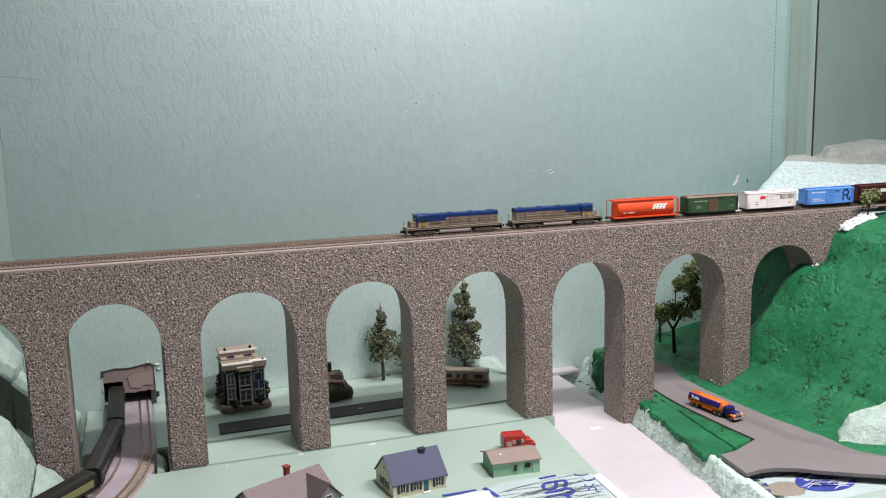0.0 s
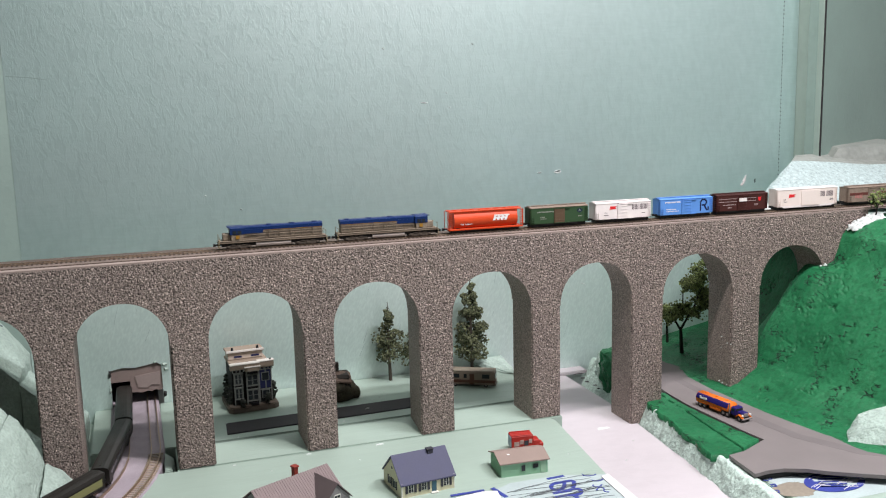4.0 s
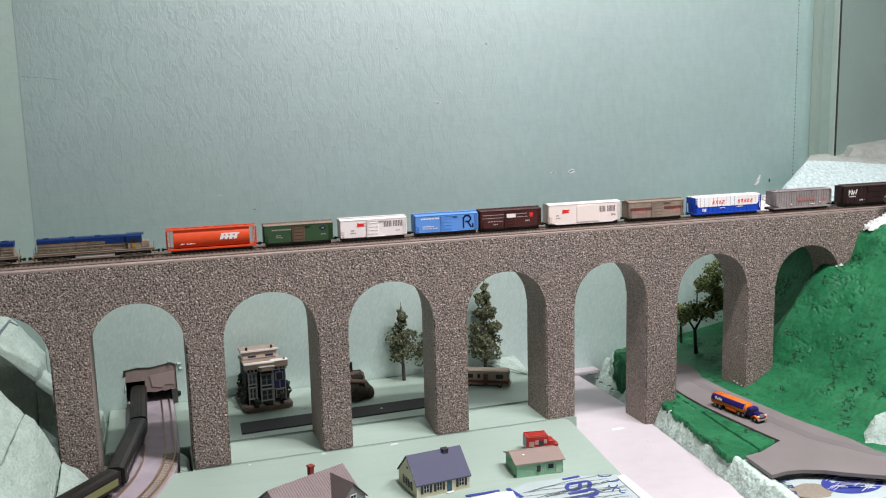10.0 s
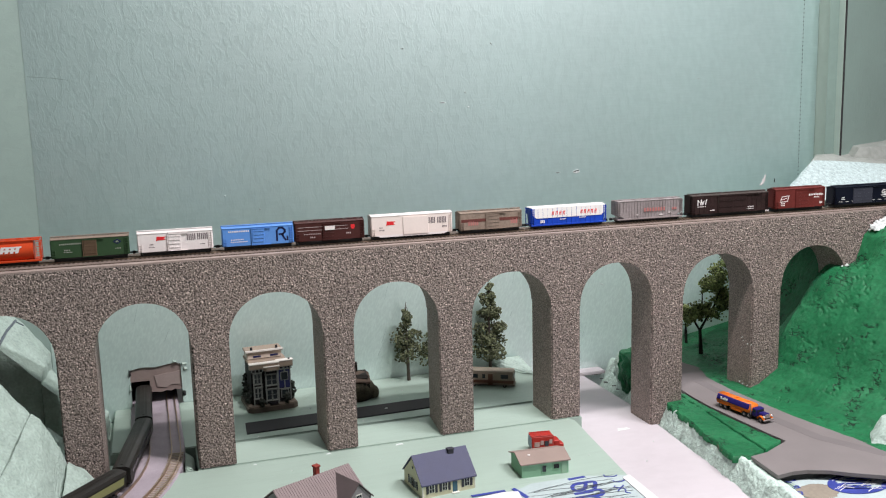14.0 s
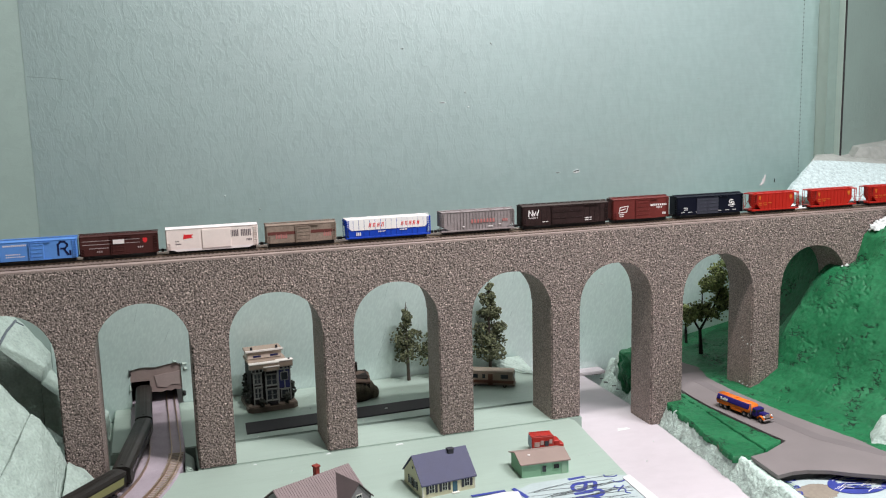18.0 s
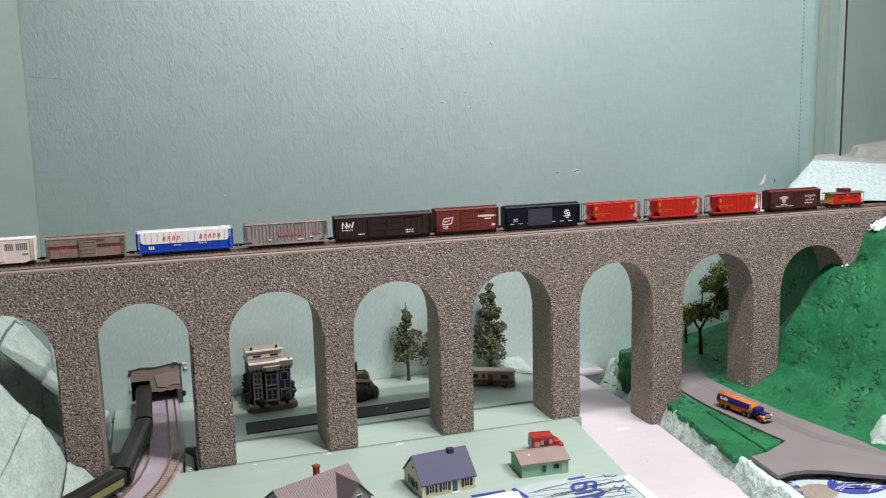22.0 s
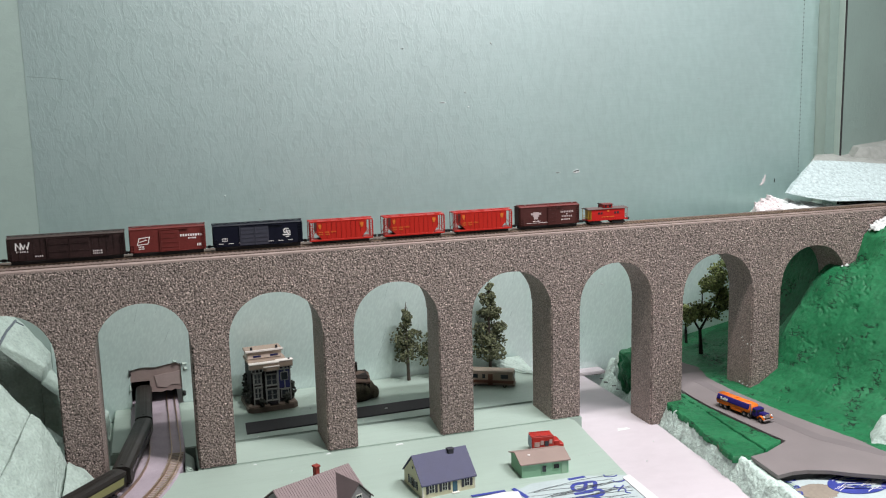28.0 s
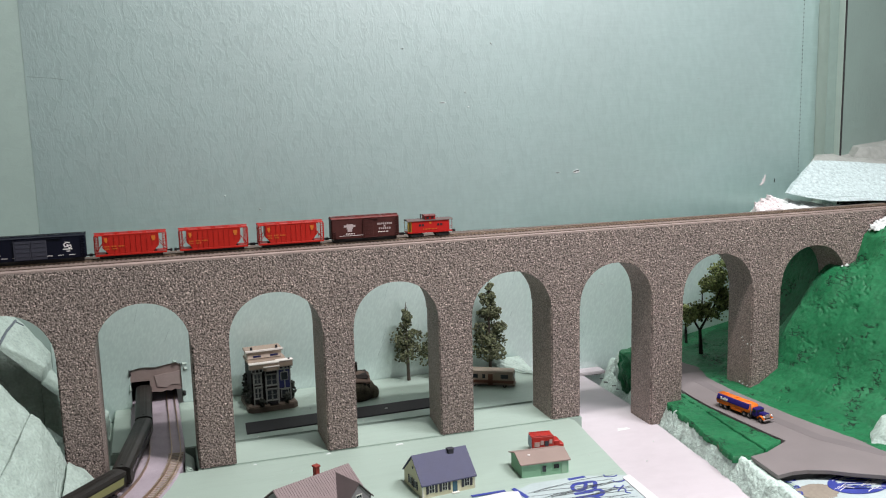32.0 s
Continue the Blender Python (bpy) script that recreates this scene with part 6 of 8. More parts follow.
def conifer(x, y, z, h, radius, bare, label, seed, n):
    rnd = random.Random(seed)
    t = thing("conifer_tree", pose(x, y, z), label, "tree", "conifers behind the viaduct")
    bm = B()
    rod(bm, (0.0012, 0, 0), (rnd.uniform(-0.001, 0.001), 0, h * 0.55), 0.0026, 0.0018, 8)
    rod(bm, (0, 0, h * 0.54), (0, 0, h), 0.0015, 0.0004, 6)
    tr = part("trunk", bm, BARK, t)
    bm = B()
    tiers = 7
    made = 0
    for k in range(tiers):
        f = k / (tiers - 1)
        zc = bare + (h * 0.93 - bare) * f
        rad = radius * (1 - 0.80 * f) * rnd.uniform(0.82, 1.12)
        m = int(9 - 4 * f)
        off = rnd.uniform(0, 6)
        for b in range(m):
            a = off + 2 * math.pi * b / m + rnd.uniform(-0.3, 0.3)
            ln = rad * rnd.uniform(0.7, 1.1)
            rod(bm, (0, 0, zc + 0.002), (ln * 0.85 * math.cos(a), ln * 0.85 * math.sin(a), zc - 0.003), 0.0004, 0.0002, 3)
    part("branches", bm, BARK, t)
    bm = B()
    puffs = []
    for k in range(9):
        f = k / 8
        zc = bare + (h * 0.86 - bare) * f
        rad = radius * (1 - 0.80 * f) * (1.18 if k % 2 else 0.80)
        m = 5 if f < 0.5 else (4 if f < 0.75 else 3)
        off = rnd.uniform(0, 6)
        for b in range(m):
            a = off + 2 * math.pi * b / m + rnd.uniform(-0.4, 0.4)
            rr = rad * rnd.uniform(0.40, 0.95)
            if rnd.random() < 0.16:
                continue
            puffs.append((rr * math.cos(a), rr * math.sin(a), zc + rnd.uniform(-0.004, 0.004), 0.0026 + rad * rnd.uniform(0.34, 0.50)))
    for k in range(int(n * 1.7)):
        cx_, cy_, cz_, pr = rnd.choice(puffs)
        v = Vector((rnd.gauss(0, 1), rnd.gauss(0, 1), rnd.gauss(0, 1))).normalized() * pr * rnd.uniform(0.25, 1.0) ** 0.5
        clump(bm, (cx_ + v.x, cy_ + v.y, cz_ + 0.8 * v.z), rnd.uniform(0.0007, 0.0019), rnd)
    part("crown", bm, NEEDLES, t)
    return t


conifer(0.3205, 0.218, 0.0, 0.111, 0.0215, 0.036, "sage-green model conifer with a bare lower trunk", 3, 780)
conifer(0.3660, 0.219, 0.0, 0.094, 0.0255, 0.026, "sage-green model conifer half hidden by a pier", 5, 800)
conifer(0.4400, 0.214, 0.0, 0.143, 0.0275, 0.028, "tall dense sage-green model conifer", 9, 1900)


def broadleaf(x, y, z, limbs, crowns, label, seed):
    rnd = random.Random(seed)
    t = thing("broadleaf_tree", pose(x, y, z), label, "tree", "broadleaf trees by the hill")
    bm = B()
    for p, q, r0, r1 in limbs:
        rod(bm, p, q, r0, r1, 7)
    part("trunk", bm, plain("dark_bark", (0.012, 0.010, 0.008), 0.9, vary=0.3, bump=0.4), t)
    bm = B()
    for cx_, cy_, cz_, rx_, rz_, n in crowns:
        # each mass is a spray of small twigs, so that its outline stays ragged
        tufts = []
        for k in range(max(5, n // 14)):
            v = Vector((rnd.gauss(0, 1), rnd.gauss(0, 1), rnd.gauss(0, 1))).normalized() * rnd.uniform(0.45, 1.12)
            tufts.append((cx_ + v.x * rx_, cy_ + v.y * rx_ * 0.9, cz_ + v.z * rz_))
        for k in range(int(n * 2.6)):
            q = rnd.choice(tufts)
            v = Vector((rnd.gauss(0, 1), rnd.gauss(0, 1), rnd.gauss(0, 0.8))) * 0.0036
            clump(bm, (q[0] + v.x, q[1] + v.y, q[2] + v.z), rnd.uniform(0.0008, 0.0021), rnd)
    part("crown", bm, LEAVES, t)


broadleaf(0.746, 0.152, 0.006, [((0, 0, 0), (-0.003, 0, 0.040), 0.0032, 0.0022), ((-0.003, 0, 0.038), (-0.020, 0.002, 0.066), 0.0018, 0.001), ((-0.003, 0, 0.038), (0.016, -0.004, 0.072), 0.0020, 0.001), ((0.0, 0, 0.05), (0.004, 0.006, 0.092), 0.0015, 0.0008), ((0.016, -0.004, 0.070), (0.036, 0.0, 0.108), 0.0014, 0.0007)],
          [(-0.024, 0.0, 0.064, 0.015, 0.011, 150), (-0.003, 0.0, 0.068, 0.016, 0.011, 170), (0.020, 0.0, 0.070, 0.018, 0.013, 210), (0.042, 0.0, 0.076, 0.016, 0.017, 190), (0.020, 0.002, 0.112, 0.021, 0.016, 260), (0.042, 0.0, 0.120, 0.016, 0.015, 160), (0.006, 0.0, 0.102, 0.013, 0.011, 130), (0.030, 0.0, 0.095, 0.014, 0.010, 90)],
          "spreading green model tree with dark branching trunk", 4)
broadleaf(0.757, 0.208, 0.009, [((0, 0, 0), (-0.002, 0, 0.034), 0.0022, 0.0014), ((-0.002, 0, 0.033), (-0.012, 0, 0.048), 0.0013, 0.0007), ((-0.002, 0, 0.033), (0.007, 0, 0.050), 0.0013, 0.0007)],
          [(-0.012, 0.0, 0.046, 0.009, 0.007, 50), (0.006, 0.0, 0.050, 0.009, 0.007, 50)],
          "small green model tree behind the larger one", 6)
broadleaf(0.931, -0.012, 0.2125, [((0, 0, 0), (0.002, 0, 0.018), 0.0012, 0.0009), ((0.002, 0, 0.017), (-0.006, 0, 0.030), 0.0008, 0.0005), ((0.002, 0, 0.017), (0.010, 0, 0.031), 0.0008, 0.0005)],
          [(-0.004, 0.0, 0.031, 0.007, 0.005, 18), (0.010, 0.0, 0.033, 0.007, 0.005, 22), (0.003, 0.0, 0.026, 0.008, 0.006, 12)],
          "thin little model tree on the crest of the hill", 8)

# ---- buildings ----
CREAM_WALL = plain("cream_wall", (0.60, 0.56, 0.40), 0.7, vary=0.06)
BLUE_ROOF = plain("slate_blue_roof", (0.070, 0.072, 0.125), 0.65, grain=900, patch=80, vary=0.12, bump=0.15)
DARK_TRIM = plain("dark_trim", (0.035, 0.035, 0.045), 0.6)
PANE = plain("window_pane", (0.42, 0.43, 0.38), 0.25)
WHITE_TRIM = plain("white_trim", (0.68, 0.67, 0.62), 0.6, vary=0.05)
TEAL = plain("teal_door", (0.040, 0.10, 0.14), 0.5)
SHED_GREEN = plain("shed_green", (0.275, 0.48, 0.33), 0.65, vary=0.08)
SHED_ROOF = plain("brown_felt_roof", (0.27, 0.205, 0.18), 0.75, vary=0.10)
BRICKRED = plain("brick_red", (0.22, 0.035, 0.025), 0.7, vary=0.2)
TINROOF = plain("ribbed_tin_roof", (0.215, 0.165, 0.165), 0.6, vary=0.12)
TINDARK = plain("dark_tin_roof", (0.10, 0.078, 0.080), 0.6, vary=0.12)
GREYSIDE = plain("grey_siding", (0.22, 0.21, 0.215), 0.7, vary=0.08)


def gable_roof(bm, x0, x1, y0, y1, eave, ridge, over=0.0015, thick=0.0012):
    ym = (y0 + y1) / 2
    k = (ridge - eave) / (ym - y0)
    o = over
    prism(bm, [(y0 - o, eave - k * o), (ym, ridge), (y1 + o, eave - k * o), (y1 + o, eave - k * o + thick), (ym, ridge + thick), (y0 - o, eave - k * o + thick)], "x", x0 - o, x1 + o)


def house_window(parent, x, y, z, w, h, shutters=True):
    f = part("window", box(B(), x, x + w, y - 0.0004, y + 0.0003, z, z + h), WHITE_TRIM, parent)
    for a in (0, 1):
        for b in (0, 1):
            part("pane", box(B(), x + 0.0004 + a * (w - 0.0004) / 2, x + a * (w - 0.0004) / 2 + w / 2 - 0.0004, y - 0.0006, y - 0.0003, z + 0.0004 + b * (h - 0.0004) / 2, z + b * (h - 0.0004) / 2 + h / 2 - 0.0002), PANE if not shutters else GLASS, f)
    if shutters:
        for sx in (x - 0.0030, x + w + 0.0006):
            part("shutter", box(B(), sx, sx + 0.0024, y - 0.0007, y + 0.0002, z - 0.0004, z + h + 0.0004), DARK_TRIM, f)


def blue_house():
    h = thing("house", pose(0.2555, -0.1300, 0.0, 0, 0, 6.5), "cream model cottage with slate-blue gable roof and dark shutters", "house")
    x0, x1, y0, y1 = -0.0285, 0.0285, -0.0240, 0.0235
    bm = B()
    prism(bm, [(y0, 0), (y1, 0), (y1, 0.0135), (0.0, 0.0345), (y0, 0.0135)], "x", x0, x1)
    part("wall", bm, CREAM_WALL, h)
    bm = B()
    gable_roof(bm, x0, x1, y0, y1, 0.0138, 0.0352, 0.0014, 0.0013)
    part("roof", bm, BLUE_ROOF, h, "slate-blue gable roof")
    ch = part("chimney", box(B(), 0.0085, 0.0145, -0.0050, 0.0005, 0.026, 0.0368, 0.0004), DARK_TRIM, h)
    part("chimney_cap", box(B(), 0.0080, 0.0150, -0.0055, 0.0010, 0.0366, 0.0374), DARK_TRIM, ch)
    for x in (-0.0215, -0.0075, 0.0165):
        house_window(h, x, y0, 0.0045, 0.0058, 0.0082)
    part("door", box(B(), 0.0038, 0.0088, y0 - 0.0005, y0 + 0.0003, 0.0004, 0.0118), TEAL, h, "dark teal door")
    part("door_step", box(B(), 0.0025, 0.0100, y0 - 0.0035, y0, 0.0002, 0.0012), WHITE_TRIM, h)
    for x in (x0, x1 - 0.0006):
        part("corner_board", box(B(), x - 0.0002, x + 0.0008, y0 - 0.0003, y0 + 0.0006, 0.0002, 0.0150), WHITE_TRIM, h)
    # gable end windows
    for y in (-0.0095, 0.0035):
        f = part("window", box(B(), x0 - 0.0004, x0 + 0.0003, y, y + 0.0055, 0.0045, 0.0125), WHITE_TRIM, h)
        part("pane", box(B(), x0 - 0.0006, x0 - 0.0003, y + 0.0005, y + 0.0050, 0.0050, 0.0120), GLASS, f)
        for sy in (y - 0.0026, y + 0.0058):
            part("shutter", box(B(), x0 - 0.0006, x0 + 0.0001, sy, sy + 0.0022, 0.0042, 0.0128), DARK_TRIM, f)
    f = part("vent", box(B(), x0 - 0.0004, x0 + 0.0002, -0.0012, 0.0012, 0.0225, 0.0248), DARK_TRIM, h)


blue_house()


def brown_house():
    h = thing("house", pose(0.1195, -0.1805, 0.0, 0, 0, 25.6), "grey model house with ribbed brown roof and red chimney", "house")
    x0, x1, y0, y1 = -0.040, 0.040, -0.029, 0.029
    bm = B()
    prism(bm, [(y0, 0), (y1, 0), (y1, 0.0270), (0.0, 0.0480), (y0, 0.0270)], "x", x0, x1)
    part("wall", bm, GREYSIDE, h)
    bm = B()
    gable_roof(bm, x0, x1, y0, y1, 0.0275, 0.0492, 0.0016, 0.0010)
    r = part("roof", bm, TINROOF, h, "ribbed brown roof")
    k = (0.0492 - 0.0275) / 0.029
    x = x0 - 0.001
    while x < x1 + 0.001:
        bm = B()
        prism(bm, [(y0 - 0.0016, 0.0275 - k * 0.0016 + 0.0009), (0, 0.0501), (0, 0.0507), (y0 - 0.0016, 0.0275 - k * 0.0016 + 0.0015)], "x", x, x + 0.0007)
        part("rib", bm, TINROOF, r)
        x += 0.0026
    # cross gable
    a0, a1, yf = 0.010, 0.038, -0.037
    am = (a0 + a1) / 2
    bm = B()
    prism(bm, [(a0, 0), (a1, 0), (a1, 0.0310), (am, 0.0455), (a0, 0.0310)], "y", yf, 0.0)
    w = part("cross_wing", bm, GREYSIDE, h)
    bm = B()
    prism(bm, [(a0 - 0.002, 0.0295), (am, 0.0465), (a1 + 0.002, 0.0295), (a1 + 0.002, 0.0307), (am, 0.0478), (a0 - 0.002, 0.0307)], "y", yf - 0.0016, -0.001)
    part("cross_roof", bm, TINDARK, h, "dark brown cross gable roof")
    f = part("window", box(B(), am - 0.0035, am + 0.0035, yf - 0.0005, yf + 0.0002, 0.0245, 0.0365), WHITE_TRIM, h)
    for i in range(2):
        for j in range(4):
            part("pane", box(B(), am - 0.0030 + i * 0.0031, am - 0.0003 + i * 0.0031, yf - 0.0007, yf - 0.0004, 0.0250 + j * 0.0028, 0.0273 + j * 0.0028), GLASS, f)
    z = 0.004
    while z < 0.043:
        half = min(0.0138, (0.0455 - z) / 0.0145 * 0.014)
        part("clapboard", box(B(), am - half, am + half, yf - 0.00025, yf + 0.0001, z, z + 0.0006), GREYSIDE, w)
        z += 0.0020
    c = part("chimney", box(B(), 0.0060, 0.0105, 0.0020, 0.0068, 0.040, 0.0560, 0.0003), BRICKRED, h, "red brick chimney")
    part("chimney_cap", box(B(), 0.0053, 0.0112, 0.0013, 0.0075, 0.0555, 0.0572, 0.0003), BRICKRED, c)


brown_house()


def green_shed():
    s = thing("shed", pose(0.3650, -0.1305, 0.0, 0, 0, -3.5), "small green board-sided model shed with shallow brown roof", "shed")
    x0, x1, y0, y1 = -0.0250, 0.0250, -0.0175, 0.0175
    bm = B()
    prism(bm, [(y0, 0), (y1, 0), (y1, 0.0145), (0.0, 0.0200), (y0, 0.0145)], "x", x0, x1)
    w = part("wall", bm, SHED_GREEN, s)
    bm = B()
    gable_roof(bm, x0, x1, y0, y1, 0.0148, 0.0205, 0.0022, 0.0012)
    part("roof", bm, SHED_ROOF, s, "shallow brown felt roof")
    x = x0 + 0.0015
    while x < x1:
        part("batten", box(B(), x, x + 0.0005, y0 - 0.0002, y0 + 0.0001, 0.0004, 0.0142), SHED_GREEN, w)
        x += 0.0022
    y = y0 + 0.0015
    while y < y1:
        part("batten", box(B(), x0 - 0.0004, x0 + 0.0001, y, y + 0.0005, 0.0004, 0.0145), SHED_GREEN, w)
        y += 0.0026
    for x, wd, z, hh, mt in ((-0.0040, 0.0052, 0.0040, 0.0074, DARK_TRIM), (0.0085, 0.0070, 0.0062, 0.0056, BLACK)):
        f = part("window", box(B(), x, x + wd, y0 - 0.0007, y0 + 0.0002, z, z + hh), SHED_GREEN, s)
        part("pane", box(B(), x + 0.0005, x + wd - 0.0005, y0 - 0.0009, y0 - 0.0005, z + 0.0005, z + hh - 0.0005), mt, f)
    part("door", box(B(), 0.0175, 0.0235, y0 - 0.0007, y0 + 0.0002, 0.0006, 0.0130), plain("pale_green_door", (0.30, 0.46, 0.33), 0.7), s, "pale green door")
    part("roof_scrap", box(B(), -0.0150, -0.0125, -0.0080, -0.0055, 0.0196, 0.0199), WHITE, s, "white chip on the roof")


green_shed()


def wheel(parent, x, y, z, r, w, tyre=None, hub=None):
    bm = B()
    rod(bm, (x, y - w / 2, z), (x, y + w / 2, z), r, n=14)
    t = part("wheel", bm, tyre or BLACK, parent)
    bm = B()
    rod(bm, (x, y - w / 2 - 0.0002, z), (x, y + w / 2 + 0.0002, z), r * 0.45, n=10)
    part("hub", bm, hub or STEEL, t)


def red_van():
    v = thing("delivery_truck", pose(0.3912, -0.0830, 0.0, 0, 0, -8) @ Matrix.Diagonal((1.0, 1.0, 0.80, 1.0)), "small red model delivery truck behind the shed", "truck")
    red = plain("faded_truck_red", (0.36, 0.022, 0.016), 0.5, grain=500, patch=120, vary=0.25)
    part("cargo_body", box(B(), -0.0155, 0.0095, -0.0075, 0.0075, 0.0055, 0.0225, 0.0008), red, v)
    part("roof_hatch", box(B(), -0.0110, -0.0040, -0.0040, 0.0040, 0.0224, 0.0232, 0.0002), red, v)
    faded = plain("faded_panel", (0.40, 0.27, 0.25), 0.6, grain=700, patch=200, vary=0.3)
    for x0, x1, z0, z1, m in ((-0.0125, -0.0068, 0.0085, 0.0150, faded), (-0.0058, -0.0020, 0.0110, 0.0168, faded), (-0.0012, 0.0035, 0.0090, 0.0158, DARK_TRIM), (0.0042, 0.0075, 0.0120, 0.0175, faded)):
        part("panel", box(B(), x0, x1, -0.0079, -0.0074, z0, z1), m, v, "worn side panel")
    part("roof_rim", box(B(), -0.0150, 0.0090, -0.0072, -0.0064, 0.0224, 0.0236, 0.0002), red, v)
    part("roof_rim", box(B(), -0.0150, 0.0090, 0.0064, 0.0072, 0.0224, 0.0236, 0.0002), red, v)
    part("tail_panel", box(B(), -0.0159, -0.0154, -0.0066, 0.0066, 0.0060, 0.0210), plain("grey_tail", (0.26, 0.32, 0.38), 0.5), v, "grey-blue rear panel")
    cab = part("cab", box(B(), 0.0095, 0.0165, -0.0066, 0.0066, 0.0040, 0.0150, 0.0008), red, v)
    part("windscreen", box(B(), 0.0160, 0.0168, -0.0055, 0.0055, 0.0098, 0.0140), GLASS, cab)
    part("bonnet", box(B(), 0.0165, 0.0215, -0.0052, 0.0052, 0.0040, 0.0092, 0.0008), red, v)
    part("chassis", box(B(), -0.0150, 0.0205, -0.0050, 0.0050, 0.0030, 0.0056), BLACK, v)
    for x in (-0.0090, 0.0165):
        for y in (-0.0062, 0.0062):
            wheel(v, x, y, 0.0031, 0.0031, 0.0020)


red_van()


def tank_truck():
    v = thing("tank_truck", pose(0.6570, -0.0735, 0.0027, 0, 0, -80.5), "orange and dark blue model tanker truck on the road", "truck")
    v.scale = (0.93, 1.0, 1.0)
    orange = paint("truck_orange", (0.72, 0.16, 0.018))
    blue = paint("truck_blue", (0.018, 0.012, 0.115))
    # tank: rounded section, trailer rear at -x
    bm = B()
    sec = [(-0.0072, 0.0065), (-0.0082, 0.0090), (-0.0080, 0.0120), (-0.0062, 0.0158), (-0.0030, 0.0176), (0.0030, 0.0176), (0.0062, 0.0158), (0.0080, 0.0120), (0.0082, 0.0090), (0.0072, 0.0065)]
    prism(bm, sec, "x", -0.0420, 0.0170)
    bmesh.ops.bevel(bm, geom=[e for e in bm.edges if abs(e.verts[0].co.x - e.verts[1].co.x) < 1e-6], offset=0.0012, segments=2, affect="EDGES")
    tank = part("tank", bm, orange, v, "orange tank", True)
    bm = B()
    prism(bm, [(-0.0082, 0.0108), (-0.0085, 0.0108), (-0.0084, 0.0122), (-0.0066, 0.0160), (-0.0052, 0.0168), (-0.0050, 0.0164), (-0.0062, 0.0156), (-0.0079, 0.0121)], "x", -0.0400, 0.0155)
    part("side_band", bm, blue, tank, "dark blue band")
    bm = B()
    for i in range(4):
        box(bm, -0.0330 + i * 0.0032, -0.0306 + i * 0.0032, -0.0088, -0.0080, 0.0116, (0.0150, 0.0133, 0.0148, 0.0143)[i])
    part("emblem", bm, WHITE, tank, "white block emblem")
    part("skirt", box(B(), -0.0405, -0.0210, -0.0078, 0.0078, 0.0056, 0.0070, 0.0004), orange, v)
    part("skirt", box(B(), -0.0160, 0.0030, -0.0078, 0.0078, 0.0036, 0.0068, 0.0004), orange, v)
    for x in (-0.030, -0.012, 0.006):
        bm = B()
        rod(bm, (x, 0, 0.0174), (x, 0, 0.0184), 0.0022, n=12)
        part("hatch", bm, orange, tank)
    part("chassis", box(B(), -0.0400, 0.0400, -0.0045, 0.0045, 0.0036, 0.0062), BLACK, v)
    cab = part("cab", box(B(), 0.0190, 0.0275, -0.0064, 0.0064, 0.0050, 0.0146, 0.0012), blue, v, "dark blue cab")
    part("windscreen", box(B(), 0.0270, 0.0278, -0.0052, 0.0052, 0.0102, 0.0134), GLASS, cab)
    for y in (-0.0066, 0.0062):
        part("side_window", box(B(), 0.0206, 0.0256, y, y + 0.0004, 0.0100, 0.0132), GLASS, cab)
    part("bonnet", box(B(), 0.0275, 0.0385, -0.0046, 0.0046, 0.0050, 0.0108, 0.0012), blue, v)
    part("grille", box(B(), 0.0384, 0.0392, -0.0036, 0.0036, 0.0052, 0.0102), STEEL, v)
    for y in (-0.0060, 0.0060):
        bm = B()
        prism(bm, [(0.0290, 0.0040), (0.0300, 0.0068), (0.0330, 0.0084), (0.0365, 0.0078), (0.0400, 0.0050), (0.0395, 0.0046), (0.0362, 0.0070), (0.0330, 0.0076), (0.0306, 0.0062), (0.0298, 0.0040)], "y", y - 0.0018, y + 0.0018)
        fe = part("fender", bm, orange, v, "orange front fender")
        bm = B()
        rod(bm, (0.0385, y, 0.0082), (0.0402, y, 0.0082), 0.0012, n=10)
        part("headlight", bm, WHITE, fe)
        wheel(v, 0.0345, y, 0.0036, 0.0036, 0.0022)
        for x in (0.0150, 0.0075, -0.0255, -0.0335):
            wheel(v, x, y, 0.0036, 0.0036, 0.0028)
    part("bumper", box(B(), 0.0398, 0.0412, -0.0078, 0.0078, 0.0030, 0.0048, 0.0003), STEEL, v)
    bm = B()
    rod(bm, (0.0180, -0.0070, 0.0060), (0.0180, -0.0070, 0.0190), 0.0006, n=8)
    part("exhaust_stack", bm, STEEL, v)


tank_truck()


